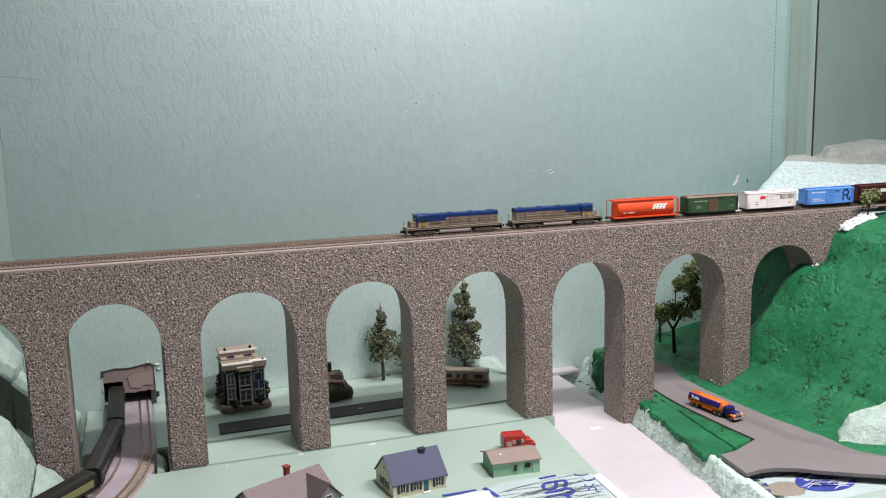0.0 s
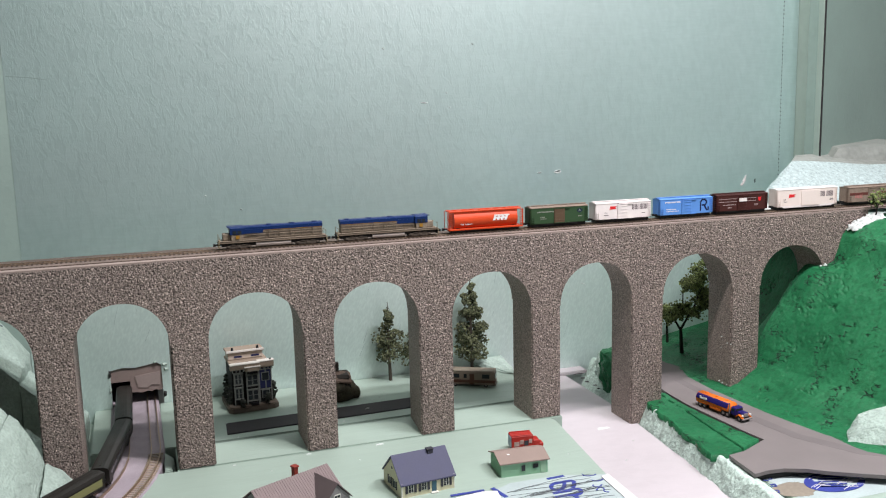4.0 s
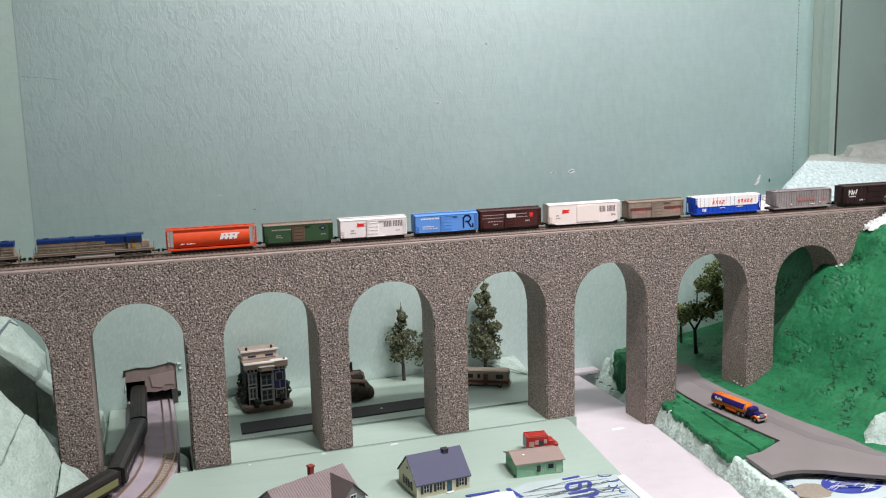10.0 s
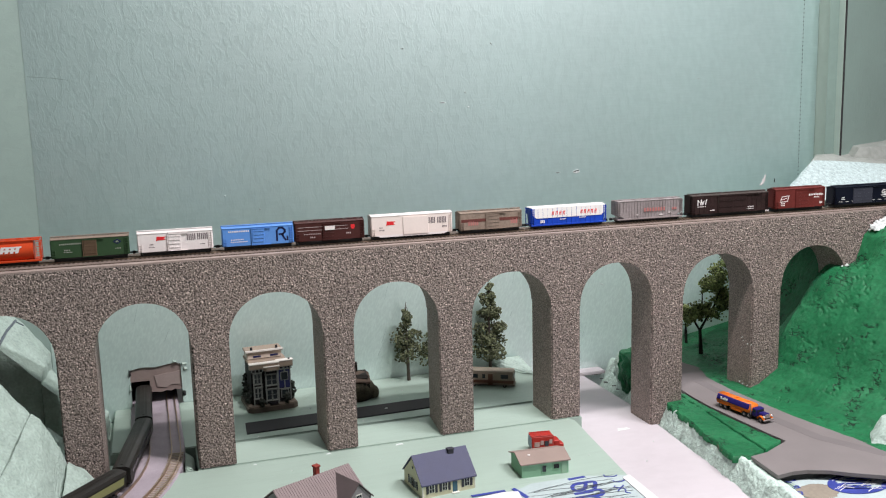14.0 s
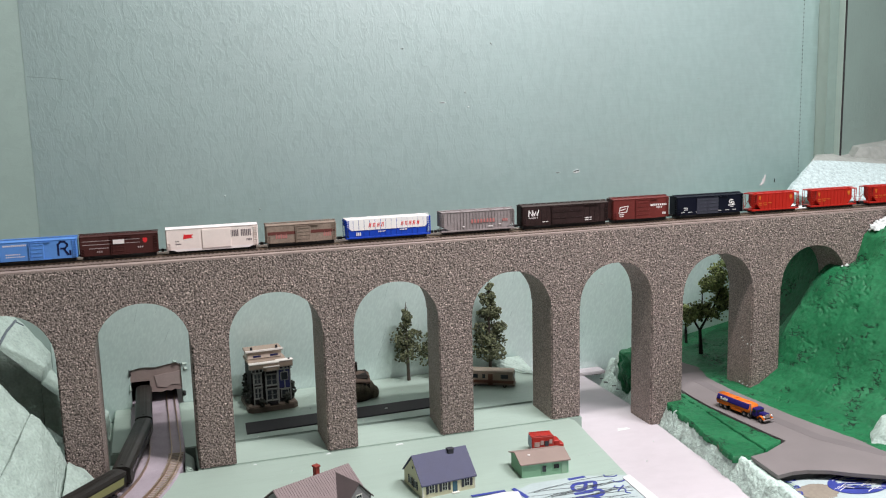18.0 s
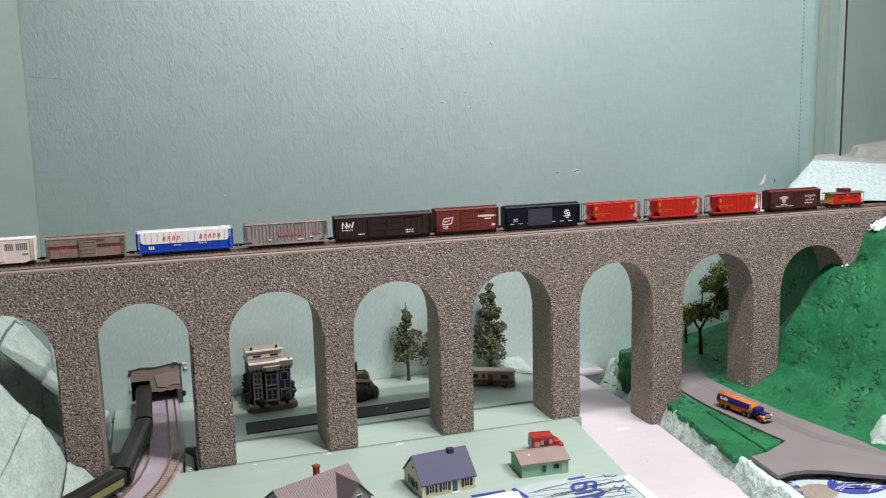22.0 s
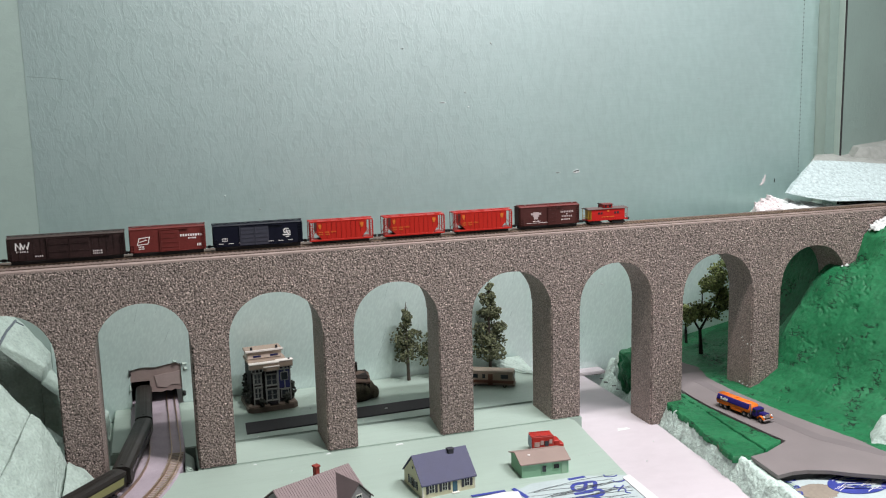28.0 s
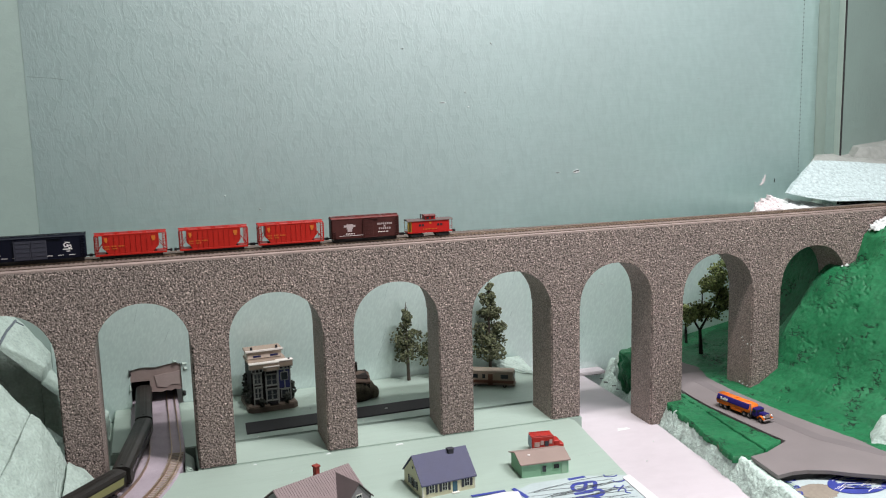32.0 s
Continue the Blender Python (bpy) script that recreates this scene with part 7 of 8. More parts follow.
def motorhome():
    v = thing("motorhome", pose(0.4170, 0.1545, 0.0, 0, 0, -30), "tan and brown model motorhome parked on the board", "motorhome")
    body = plain("tan_shell", (0.24, 0.19, 0.15), 0.55, vary=0.08)
    brown = plain("brown_stripe", (0.10, 0.042, 0.026), 0.55)
    part("body", box(B(), -0.034, 0.034, -0.0085, 0.0085, 0.0028, 0.0215, 0.0012), body, v)
    part("roof", box(B(), -0.0338, 0.0338, -0.0088, 0.0088, 0.0212, 0.0228, 0.0006), plain("pale_tan_roof", (0.31, 0.26, 0.21), 0.6), v)
    part("stripe", box(B(), -0.0342, 0.0342, -0.0088, -0.0083, 0.0060, 0.0100), brown, v, "brown waist stripe")
    part("stripe", box(B(), 0.0335, 0.0342, -0.0080, 0.0080, 0.0060, 0.0100), brown, v, "brown waist stripe")
    for x, w in ((-0.024, 0.010), (-0.008, 0.004), (0.017, 0.010)):
        part("window", box(B(), x, x + w, -0.0089, -0.0084, 0.0125, 0.0180), GLASS, v)
    part("windscreen", box(B(), 0.0336, 0.0344, -0.0070, 0.0070, 0.0115, 0.0185), GLASS, v)
    part("door", box(B(), 0.0, 0.0062, -0.0089, -0.0084, 0.0036, 0.0185), brown, v)
    part("bumper", box(B(), 0.0338, 0.0356, -0.0085, 0.0085, 0.0028, 0.0050), body, v)
    for x in (-0.020, 0.022):
        for y in (-0.0072, 0.0072):
            wheel(v, x, y, 0.0030, 0.0030, 0.0022)


motorhome()


def townhouse():
    t = thing("townhouse", pose(0.1255, 0.1900, 0.0, 0, 0, 4) @ Matrix.Diagonal((1.0, 1.0, 0.89, 1.0)), "dark ornamental Victorian townhouse with cream cornices on a base", "townhouse")
    dark = plain("soot_dark_wall", (0.006, 0.006, 0.008), 0.7, grain=500, patch=70, vary=0.3, bump=0.3)
    cream = plain("cream_cornice", (0.56, 0.47, 0.40), 0.55, vary=0.08)
    greyt = plain("grey_trim", (0.18, 0.19, 0.18), 0.55, vary=0.15)
    buff = plain("buff_cornice", (0.30, 0.235, 0.185), 0.6, vary=0.12)
    white = plain("white_edge", (0.66, 0.62, 0.58), 0.5, vary=0.06)
    blue = plain("indigo_wall", (0.014, 0.018, 0.075), 0.5)
    base = plain("base_stone", (0.115, 0.092, 0.074), 0.7, vary=0.25)
    bm = B()
    outline = [(-0.031, -0.026), (-0.026, -0.031), (0.026, -0.031), (0.032, -0.026), (0.032, 0.030), (-0.031, 0.030)]
    prism(bm, outline, "z", 0.0003, 0.0085)
    bmesh.ops.bevel(bm, geom=[e for e in bm.edges if e.verts[0].co.z > 0.008 and e.verts[1].co.z > 0.008], offset=0.0015, segments=2, affect="EDGES")
    part("plinth", bm, base, t, "stone-coloured plinth")
    part("body", box(B(), -0.0240, 0.0200, -0.0180, 0.0260, 0.0080, 0.0660, 0.0006), dark, t)
    part("side_wing", box(B(), 0.0075, 0.0255, -0.0200, 0.0220, 0.0080, 0.0600, 0.0005), dark, t, "dark side wing")
    part("indigo_panel", box(B(), 0.0105, 0.0250, -0.0206, -0.0198, 0.0290, 0.0580), blue, t, "indigo wall panel")
    # bays
    for x0, x1, y, z1 in ((-0.0220, -0.0120, -0.0225, 0.0560), (-0.0070, 0.0080, -0.0245, 0.0580)):
        b = part("bay", box(B(), x0, x1, y, -0.0170, 0.0100, z1, 0.0008), dark, t)
        n = 2
        for lvl in (0.0150, 0.0370) if x1 > 0 else (0.0190, 0.0400):
            for i in range(n):
                w = (x1 - x0 - 0.0012) / n
                wx = x0 + 0.0006 + i * w
                hh = 0.0150
                f = part("window_frame", box(B(), wx, wx + w - 0.0004, y - 0.0009, y + 0.0002, lvl, lvl + hh), greyt, b)
                part("pane", box(B(), wx + 0.0007, wx + w - 0.0011, y - 0.0012, y - 0.0006, lvl + 0.0010, lvl + hh * 0.5 - 0.0004), GLASS, f)
                part("pane", box(B(), wx + 0.0007, wx + w - 0.0011, y - 0.0012, y - 0.0006, lvl + hh * 0.5 + 0.0004, lvl + hh - 0.0010), GLASS, f)
            part("sill", box(B(), x0 - 0.0010, x1 + 0.0010, y - 0.0018, y + 0.0002, lvl - 0.0014, lvl - 0.0004), greyt, b)
            part("head_mould", box(B(), x0 - 0.0010, x1 + 0.0010, y - 0.0018, y + 0.0002, lvl + 0.0154, lvl + 0.0166), greyt, b)
        for xx in (x0 - 0.0006, x1 - 0.0005):
            part("pilaster", box(B(), xx, xx + 0.0011, y - 0.0014, y + 0.0004, 0.0088, z1), greyt, b)
    for lvl in (0.0140, 0.0400):
        f = part("window_frame", box(B(), 0.0125, 0.0225, -0.0212, -0.0198, lvl, lvl + 0.0125), greyt, t)
        part("pane", box(B(), 0.0135, 0.0215, -0.0216, -0.0208, lvl + 0.0010, lvl + 0.0115), GLASS, f)
    # cornices and roof parapets in cream
    def cornice(x0, x1, y, z0, z1):
        p = part("cornice", prism(B(), [(y + 0.0012, z0), (y, z0 + 0.0016), (y - 0.0006, z1 - 0.0016), (y - 0.0006, z1), (y + 0.008, z1), (y + 0.008, z0)], "x", x0, x1), buff, t, "buff cornice")
        part("cornice_edge", box(B(), x0 - 0.0006, x1 + 0.0006, y - 0.0013, y + 0.0080, z1 + 0.0001, z1 + 0.0015, 0.0003), white, p, "white cornice edge")
        n = int((x1 - x0) / 0.0045)
        for i in range(n):
            x = x0 + (i + 0.5) * (x1 - x0) / n
            part("bracket", box(B(), x - 0.0006, x + 0.0006, y - 0.0010, y + 0.0004, z0 - 0.0026, z0 + 0.0012), greyt, p)
    cornice(-0.0265, 0.0100, -0.0262, 0.0610, 0.0685)
    cornice(0.0085, 0.0285, -0.0235, 0.0600, 0.0690)
    part("parapet", box(B(), -0.0260, 0.0230, -0.0120, 0.0260, 0.0655, 0.0692, 0.0006), buff, t, "buff flat roof")
    part("attic", box(B(), -0.0250, 0.0190, -0.0020, 0.0200, 0.0700, 0.0800, 0.0006), cream, t, "cream attic storey")
    mid = part("bay_hood", prism(B(), [(-0.0090, -0.0180), (-0.0090, -0.0268), (-0.0058, -0.0296), (0.0068, -0.0296), (0.0100, -0.0268), (0.0100, -0.0180)], "z", 0.0585, 0.0640), buff, t, "buff hood over the middle bay")
    part("hood_edge", box(B(), -0.0096, 0.0106, -0.0302, -0.0190, 0.0641, 0.0652, 0.0003), white, mid, "white hood edge")
    for k in range(6):
        part("dentil", box(B(), -0.0060 + k * 0.0022, -0.0049 + k * 0.0022, -0.0300, -0.0292, 0.0588, 0.0602), greyt, mid)
    for x in (0.0098, 0.0178, 0.0250):
        part("corner_post", box(B(), x - 0.0006, x + 0.0006, -0.0214, -0.0202, 0.0100, 0.0590), greyt, t)
    for z in (0.0270, 0.0560):
        part("band_mould", box(B(), 0.0092, 0.0256, -0.0216, -0.0202, z, z + 0.0011), greyt, t)
    part("attic_cornice", box(B(), -0.0268, 0.0205, -0.0045, 0.0215, 0.0795, 0.0826, 0.0008), buff, t, "buff attic roof")
    part("attic_rim", box(B(), -0.0272, 0.0209, -0.0052, -0.0036, 0.0806, 0.0836, 0.0003), white, t, "white attic rim")
    for x in (-0.0190, 0.0130):
        bm = B()
        rod(bm, (x, -0.001, 0.0830), (x, -0.001, 0.0872), 0.0017, 0.0014, 8)
        part("chimney_pot", bm, dark, t)
    for x in (-0.0175, 0.0045):
        part("attic_window", box(B(), x, x + 0.0100, -0.0024, -0.0018, 0.0722, 0.0748), blue, t)
    bm = B()
    rod(bm, (0.0245, -0.021, 0.0685), (0.0245, -0.021, 0.0722), 0.0015, 0.0012, 8)
    part("chimney_pot", bm, dark, t)
    # steps and shrubs on the plinth
    for i in range(3):
        part("step", box(B(), -0.0035, 0.0065, -0.0300 + i * 0.0018, -0.0225, 0.0084 + i * 0.0016, 0.0100 + i * 0.0016), dark, t)
    rnd = random.Random(12)
    shrub = leaf_material("dark_shrub", (0.008, 0.010, 0.008), (0.035, 0.042, 0.034))
    for cx_, cy_, n, zt in ((-0.0285, -0.012, 50, 0.038), (-0.027, 0.012, 40, 0.046), (0.0285, -0.010, 60, 0.034), (-0.014, -0.0275, 26, 0.018), (0.018, -0.0262, 34, 0.022)):
        bm = B()
        for k in range(n):
            f = rnd.random()
            clump(bm, (cx_ + rnd.gauss(0, 0.0016), cy_ + rnd.gauss(0, 0.0035), 0.009 + f * (zt - 0.009)), rnd.uniform(0.0012, 0.0026), rnd)
        part("shrub", bm, shrub, t, "dark shrub")


townhouse()


def clay_cottage():
    c = thing("cottage_ornament", pose(0.2330, 0.1760, 0.0, 0, 0, -6), "small weathered brown ornamental cottage on a mossy mound", "cottage")
    mound = plain("mossy_clay", (0.046, 0.041, 0.027), 0.85, grain=400, patch=90, vary=0.75, bump=0.6, depth=0.001)
    brown = plain("dark_brown_clay", (0.013, 0.009, 0.007), 0.7, grain=500, patch=80, vary=0.35, bump=0.4)
    roofm = plain("grey_brown_roof", (0.125, 0.088, 0.070), 0.8, grain=500, patch=80, vary=0.2, bump=0.4)

    def lump(bm, x, y, z, rx_, ry_, rz_, seed):
        n0 = len(bm.verts)
        bmesh.ops.create_icosphere(bm, subdivisions=3, radius=1.0)
        bm.verts.ensure_lookup_table()
        for v in bm.verts[n0:]:
            d = 1 + 0.12 * fuzz(v.co.x, v.co.y, v.co.z + seed, 2.2)
            v.co = Vector((x + v.co.x * rx_ * d, y + v.co.y * ry_ * d, max(0.0003, z + v.co.z * rz_ * d)))
    bm = B()
    lump(bm, 0.002, 0, 0.006, 0.031, 0.025, 0.023, 3)
    part("mound", bm, mound, c, "mossy mound", True)
    bm = box(B(), -0.024, 0.022, -0.016, 0.014, 0.006, 0.0330, 0.004)
    for v in bm.verts:
        v.co += Vector((fuzz(v.co.x, v.co.y, v.co.z, 60), fuzz(v.co.y, v.co.z, v.co.x, 60), 0)) * 0.0012
    part("wall", bm, brown, c)
    bm = B()
    prism(bm, [(-0.0195, 0.0310), (-0.012, 0.0385), (0.000, 0.0405), (0.010, 0.0385), (0.018, 0.0315), (0.016, 0.0295), (-0.0175, 0.0290)], "x", -0.030, 0.022)
    for v in bm.verts:
        if v.co.x > 0.02:
            v.co.z -= 0.0080
    bmesh.ops.bevel(bm, geom=bm.edges[:], offset=0.0009, segments=2, affect="EDGES")
    part("roof", bm, roofm, c, "sagging grey-brown roof")
    for x in (-0.012, 0.0, 0.012):
        f = part("window", box(B(), x, x + 0.005, -0.0172, -0.0160, 0.016, 0.024), roofm, c)
        part("pane", box(B(), x + 0.0008, x + 0.0042, -0.0176, -0.0170, 0.0168, 0.0232), BLACK, f)
    part("door", box(B(), 0.0175, 0.0212, -0.0170, -0.0160, 0.007, 0.020), BLACK, c)
    part("chimney", box(B(), 0.0020, 0.0075, -0.002, 0.004, 0.032, 0.0468, 0.0008), brown, c)
    bm = B()
    lump(bm, 0.026, -0.008, 0.007, 0.008, 0.008, 0.010, 9)
    part("boulder", bm, mound, c, "", True)


clay_cottage()


# ---- passenger train on the lower line ----
def coach(m, band, label, L=0.146):
    c = thing("passenger_coach", m, label, "passenger car", "coaches on the lower line")
    w = 0.0094
    half = L / 2
    black = plain("coach_black", (0.014, 0.012, 0.010), 0.5, grain=500, patch=60, vary=0.3, bump=0.05)
    part("body", box(B(), -half, half, -w, w, 0.0075, 0.0200, 0.0004), black, c)
    bm = B()
    sec = [(-w - 0.0003, 0.0196), (-w - 0.0003, 0.0206), (-w * 0.86, 0.0232), (-w * 0.45, 0.0246), (w * 0.45, 0.0246), (w * 0.86, 0.0232), (w + 0.0003, 0.0206), (w + 0.0003, 0.0196)]
    prism(bm, sec, "x", -half - 0.0003, half + 0.0003)
    r = part("roof", bm, black, c)
    part("roof_ridge", box(B(), -half + 0.006, half - 0.006, -0.0012, 0.0012, 0.0244, 0.0249, 0.0002), black, r)
    if band:
        olive = plain("olive_band", (0.175, 0.175, 0.075), 0.5, vary=0.1)
        for s in (-1, 1):
            part("window_band", box(B(), -half + 0.004, half - 0.004, *sorted((s * w - s * 0.0002, s * w + s * 0.0003)), 0.0110, 0.0182), olive, c, "olive-yellow window band")
    else:
        for s in (-1, 1):
            for k in range(14):
                x = -half + 0.010 + k * (L - 0.02) / 14
                part("window", box(B(), x, x + 0.0060, *sorted((s * w - s * 0.0002, s * w + s * 0.0002)), 0.0135, 0.0172), GLASS, c)
    for s in (-1, 1):
        part("vestibule", box(B(), *sorted((s * half, s * (half + 0.0026))), -0.0052, 0.0052, 0.0080, 0.0205, 0.0006), BLACK, c)
        bogie(c, s * (half - 0.020))
    part("underbody", box(B(), -half + 0.034, half - 0.034, -0.0060, 0.0060, 0.0035, 0.0076), UNDER, c)
    return c


def arc_point(d):
    """A point on the far lower line, d metres of arc past the start of the curve, with its heading."""
    r = 0.30 - 0.0165
    if d < 0:
        return -0.027 - 0.0005, 0.07 - d, 90.0
    a = d / r
    return -0.3105 + r * math.cos(a), 0.07 - r * math.sin(a), 90.0 - math.degrees(a)


def lower_train():
    for d0, d1, band, label in ((-0.168, -0.040, False, "black model passenger coach leaving the tunnel"), (-0.035, 0.113, False, "black model passenger coach on the lower curve"), (0.118, 0.266, True, "black model passenger coach with olive window band")):
        x0, y0, _ = arc_point(d0)
        x1, y1, _ = arc_point(d1)
        ang = math.degrees(math.atan2(y0 - y1, x0 - x1))
        coach(pose((x0 + x1) / 2, (y0 + y1) / 2, 0.0052, 0, 0, ang), band, label, d1 - d0 - 0.002)


lower_train()


# ---- print, scraps and marks ----
BLUEPRINT = plain("blue_print", (0.035, 0.050, 0.26), 0.6, vary=0.2)
BLACKPRINT = plain("black_marker", (0.085, 0.09, 0.10), 0.6, vary=0.2)
SCRAP = plain("white_scrap", (0.66, 0.64, 0.665), 0.7, vary=0.05, world_space=True)
BAREGREY = plain("bare_grey_patch", (0.39, 0.46, 0.465), 0.7, grain=400, patch=30, vary=0.1, world_space=True)
MUD = plain("mud_brown_wash", (0.25, 0.215, 0.175), 0.75, grain=300, patch=25, vary=0.15, world_space=True)


def stroke(bm, pts, w, z, t=0.0003):
    for (xa, ya), (xb, yb) in zip(pts, pts[1:]):
        a, b = Vector((xa, ya)), Vector((xb, yb))
        d = (b - a).normalized()
        n = Vector((-d.y, d.x)) * w / 2
        prism(bm, [tuple(a + n), tuple(a - n), tuple(b - n + d * w * 0.3), tuple(b + n + d * w * 0.3)], "z", z, z + t)


def ribbon(pts, w, z, t=0.0003):
    """A printed line of even width, in one piece."""
    left, right = [], []
    for i, p in enumerate(pts):
        a, b = Vector(pts[max(0, i - 1)]), Vector(pts[min(len(pts) - 1, i + 1)])
        d = (b - a).normalized()
        n = Vector((-d.y, d.x)) * w / 2
        left.append(tuple(Vector(p) + n)), right.append(tuple(Vector(p) - n))
    return prism(B(), right + left[::-1], "z", z, z + t)


def print_on_board():
    tagged(part("printed_patch", prism(B(), [(0.300, -0.35), (0.3237, -0.171), (0.342, -0.1622), (0.395, -0.163), (0.443, -0.178), (0.443, -0.35)], "z", 0.0002, 0.0005), BAREGREY), "worn greyish printed patch on the foam board", "printed patch", "", "structure")
    def on_board(u, v):
        # u runs along the print, v across it
        return (0.3863 + 0.000523 * u - 0.00060 * v, -0.1878 - 0.000203 * u - 0.00119 * v)
    def curve(pts):
        # rounds a coarse run of points into a smooth one
        for _ in range(3):
            pts = [pts[0]] + [q for a, b in zip(pts, pts[1:]) for q in ((0.75 * a[0] + 0.25 * b[0], 0.75 * a[1] + 0.25 * b[1]), (0.25 * a[0] + 0.75 * b[0], 0.25 * a[1] + 0.75 * b[1]))] + [pts[-1]]
        return pts
    bold = [([(-26, -13), (4, -19)], 0.0040), ([(-13, -4), (10, -9), (22, -10), (23, -1), (20, 3)], 0.0044), ([(3, -7), (-12, -6), (-20, 1), (-12, 8), (2, 6), (6, 0), (5, -7)], 0.0040),
            ([(-14, 13), (18, 8)], 0.0046), ([(4, 10), (26, 4), (36, 8), (34, 14), (24, 16)], 0.0044), ([(-10, 20), (12, 16), (26, 17), (30, 24)], 0.0044)]
    for k, (pts, w) in enumerate(bold):
        bm = ribbon([on_board(*p) for p in curve(pts)], w, 0.0005 + 0.00005 * k)
        tagged(part("blue_print", bm, BLUEPRINT), "bold blue printed letter shape on the foam board", "print", "blue print on the board", "structure")
    for pts in ([(38, -22), (40, -18), (58, -19), (62, -22)], [(54, -11), (60, -8), (72, -10), (76, -14)], [(57, -2), (55, 1), (68, 2), (72, -3)], [(62, 8), (66, 2), (76, 4), (74, 10), (84, 11)]):
        bm = ribbon([on_board(*p) for p in curve(pts)], 0.0014, 0.0006)
        tagged(part("blue_print", bm, BLUEPRINT), "thin blue printed mark on the foam board", "print", "blue print on the board", "structure")
    rnd = random.Random(5)
    bm = B()
    for k in range(30):
        s = k / 29
        xa, ya = 0.336 + 0.020 * rnd.random(), -0.182 - 0.075 * s
        xb, yb = 0.428 + rnd.uniform(-0.022, 0.008), -0.176 - 0.085 * s + rnd.uniform(-0.004, 0.004)
        if k % 3 == 0:
            xa, ya = 0.330, -0.184 - 0.07 * s
        pts = []
        for i in range(9):
            f = i / 8
            pts.append((xa + (xb - xa) * f, ya + (yb - ya) * f + 0.0045 * math.sin(3.0 * f + k) + rnd.uniform(-0.0007, 0.0007)))
        stroke(bm, pts, rnd.uniform(0.0002, 0.0006), 0.0009, 0.0002)
    tagged(part("marker_scribble", bm, BLACKPRINT), "dark grey marker scribbles over the printed foam", "scribble", "", "structure")
    tagged(part("paper_scrap", prism(B(), [(0.2790, -0.1755), (0.3080, -0.1720), (0.3225, -0.1755), (0.3175, -0.21), (0.26, -0.21)], "z", 0.0004, 0.0012), SCRAP), "white paper sheet lying on the foam board", "paper")
    bm = B()
    stroke(bm, [(0.2760, -0.1690), (0.3100, -0.1690)], 0.0042, 0.0006)
    stroke(bm, [(0.3205, -0.1670), (0.3255, -0.1900)], 0.0046, 0.0006)
    tagged(part("blue_edge", bm, BLUEPRINT), "blue printed edge beside the paper", "print", "", "structure")
    tagged(part("edge_strip", prism(B(), [(0.4335, -0.183), (0.4430, -0.180), (0.437, -0.40), (0.422, -0.40)], "z", 0.0006, 0.0016), SCRAP), "thin white strip along the board edge", "strip")
    # printed board beside the road
    z = -0.0085
    tagged(part("pale_print_ground", prism(B(), [(0.5965, -0.30), (0.5965, -0.2315), (0.62, -0.2235), (0.70, -0.262), (0.74, -0.2685), (0.74, -0.30)], "z", z + 0.00005, z + 0.0002), BAREGREY), "whitish printed ground on the foam", "print", "", "structure")
    n = 40
    rim = [(0.606 + 0.021 * math.cos(2 * math.pi * k / n) * (1 + 0.16 * fuzz(math.cos(6.28 * k / n), math.sin(6.28 * k / n), 3, 2.5)), -0.262 + 0.017 * math.sin(2 * math.pi * k / n) * (1 + 0.2 * fuzz(math.cos(6.28 * k / n), math.sin(6.28 * k / n), 9, 2.5))) for k in range(n)]
    tagged(part("mud_patch", prism(B(), rim, "z", z + 0.0002, z + 0.0005), MUD), "dried brown wash on the printed foam", "patch", "", "structure")
    ax, ay, cx_, cy_ = Vector((0.0285, -0.0110)), Vector((0.0176, 0.0196)), 0.6554, -0.2625

    def spot(u, v):
        return (cx_ + ax.x * u + ay.x * v, cy_ + ax.y * u + ay.y * v)
    bm = B()
    for k in range(n):
        a0, a1 = 2 * math.pi * k / n, 2 * math.pi * (k + 1) / n
        w = 0.80 - 0.55 * max(0, math.sin(a0 + 3.6)) + 0.05 * math.sin(7 * a0)
        prism(bm, [spot(math.cos(a0), math.sin(a0)), spot(math.cos(a1), math.sin(a1)), spot(w * math.cos(a1), w * math.sin(a1)), spot(w * math.cos(a0), w * math.sin(a0))][::-1], "z", z + 0.0006, z + 0.0009)
    for k in range(5):
        v = -0.55 + 0.25 * k
        u = 0.55 - 0.1 * abs(v)
        prism(bm, [spot(-u, v), spot(u * 0.8, v + 0.03), spot(u * 0.8, v + 0.10 + 0.05 * (k % 2)), spot(-u, v + 0.12)], "z", z + 0.0006, z + 0.0009)
    tagged(part("round_print", bm, BLUEPRINT), "worn round blue print on the foam", "print", "", "structure")
    bm = B()
    for k in range(17):
        u, v = rnd.uniform(-0.9, 0.7), rnd.uniform(-0.8, 0.6)
        pts = [spot(u, v), spot(u + 0.15, v + 0.25 + 0.1 * rnd.random()), spot(u + 0.45, v + 0.30)]
        stroke(bm, pts, rnd.uniform(0.0004, 0.0010), z + 0.0010, 0.0002)
    tagged(part("scratches", bm, SCRAP), "white scratches across the round print", "scratch", "", "structure")
    for pts in ([(0.5975, -0.2285), (0.6030, -0.2305), (0.6020, -0.2340), (0.5985, -0.2335)], [(0.5915, -0.2335), (0.5955, -0.2365)], [(0.5905, -0.2455), (0.5960, -0.2455), (0.5945, -0.2505), (0.5895, -0.2490)], [(0.5850, -0.2570), (0.5900, -0.2590), (0.5870, -0.2640), (0.5835, -0.2620)], [(0.6130, -0.2290), (0.6180, -0.2300)]):
        bm = B()
        stroke(bm, pts, 0.0016, z + 0.0006)
        tagged(part("blue_print", bm, BLUEPRINT), "small blue printed letter shape on the foam", "print", "blue print by the road", "structure")


print_on_board()


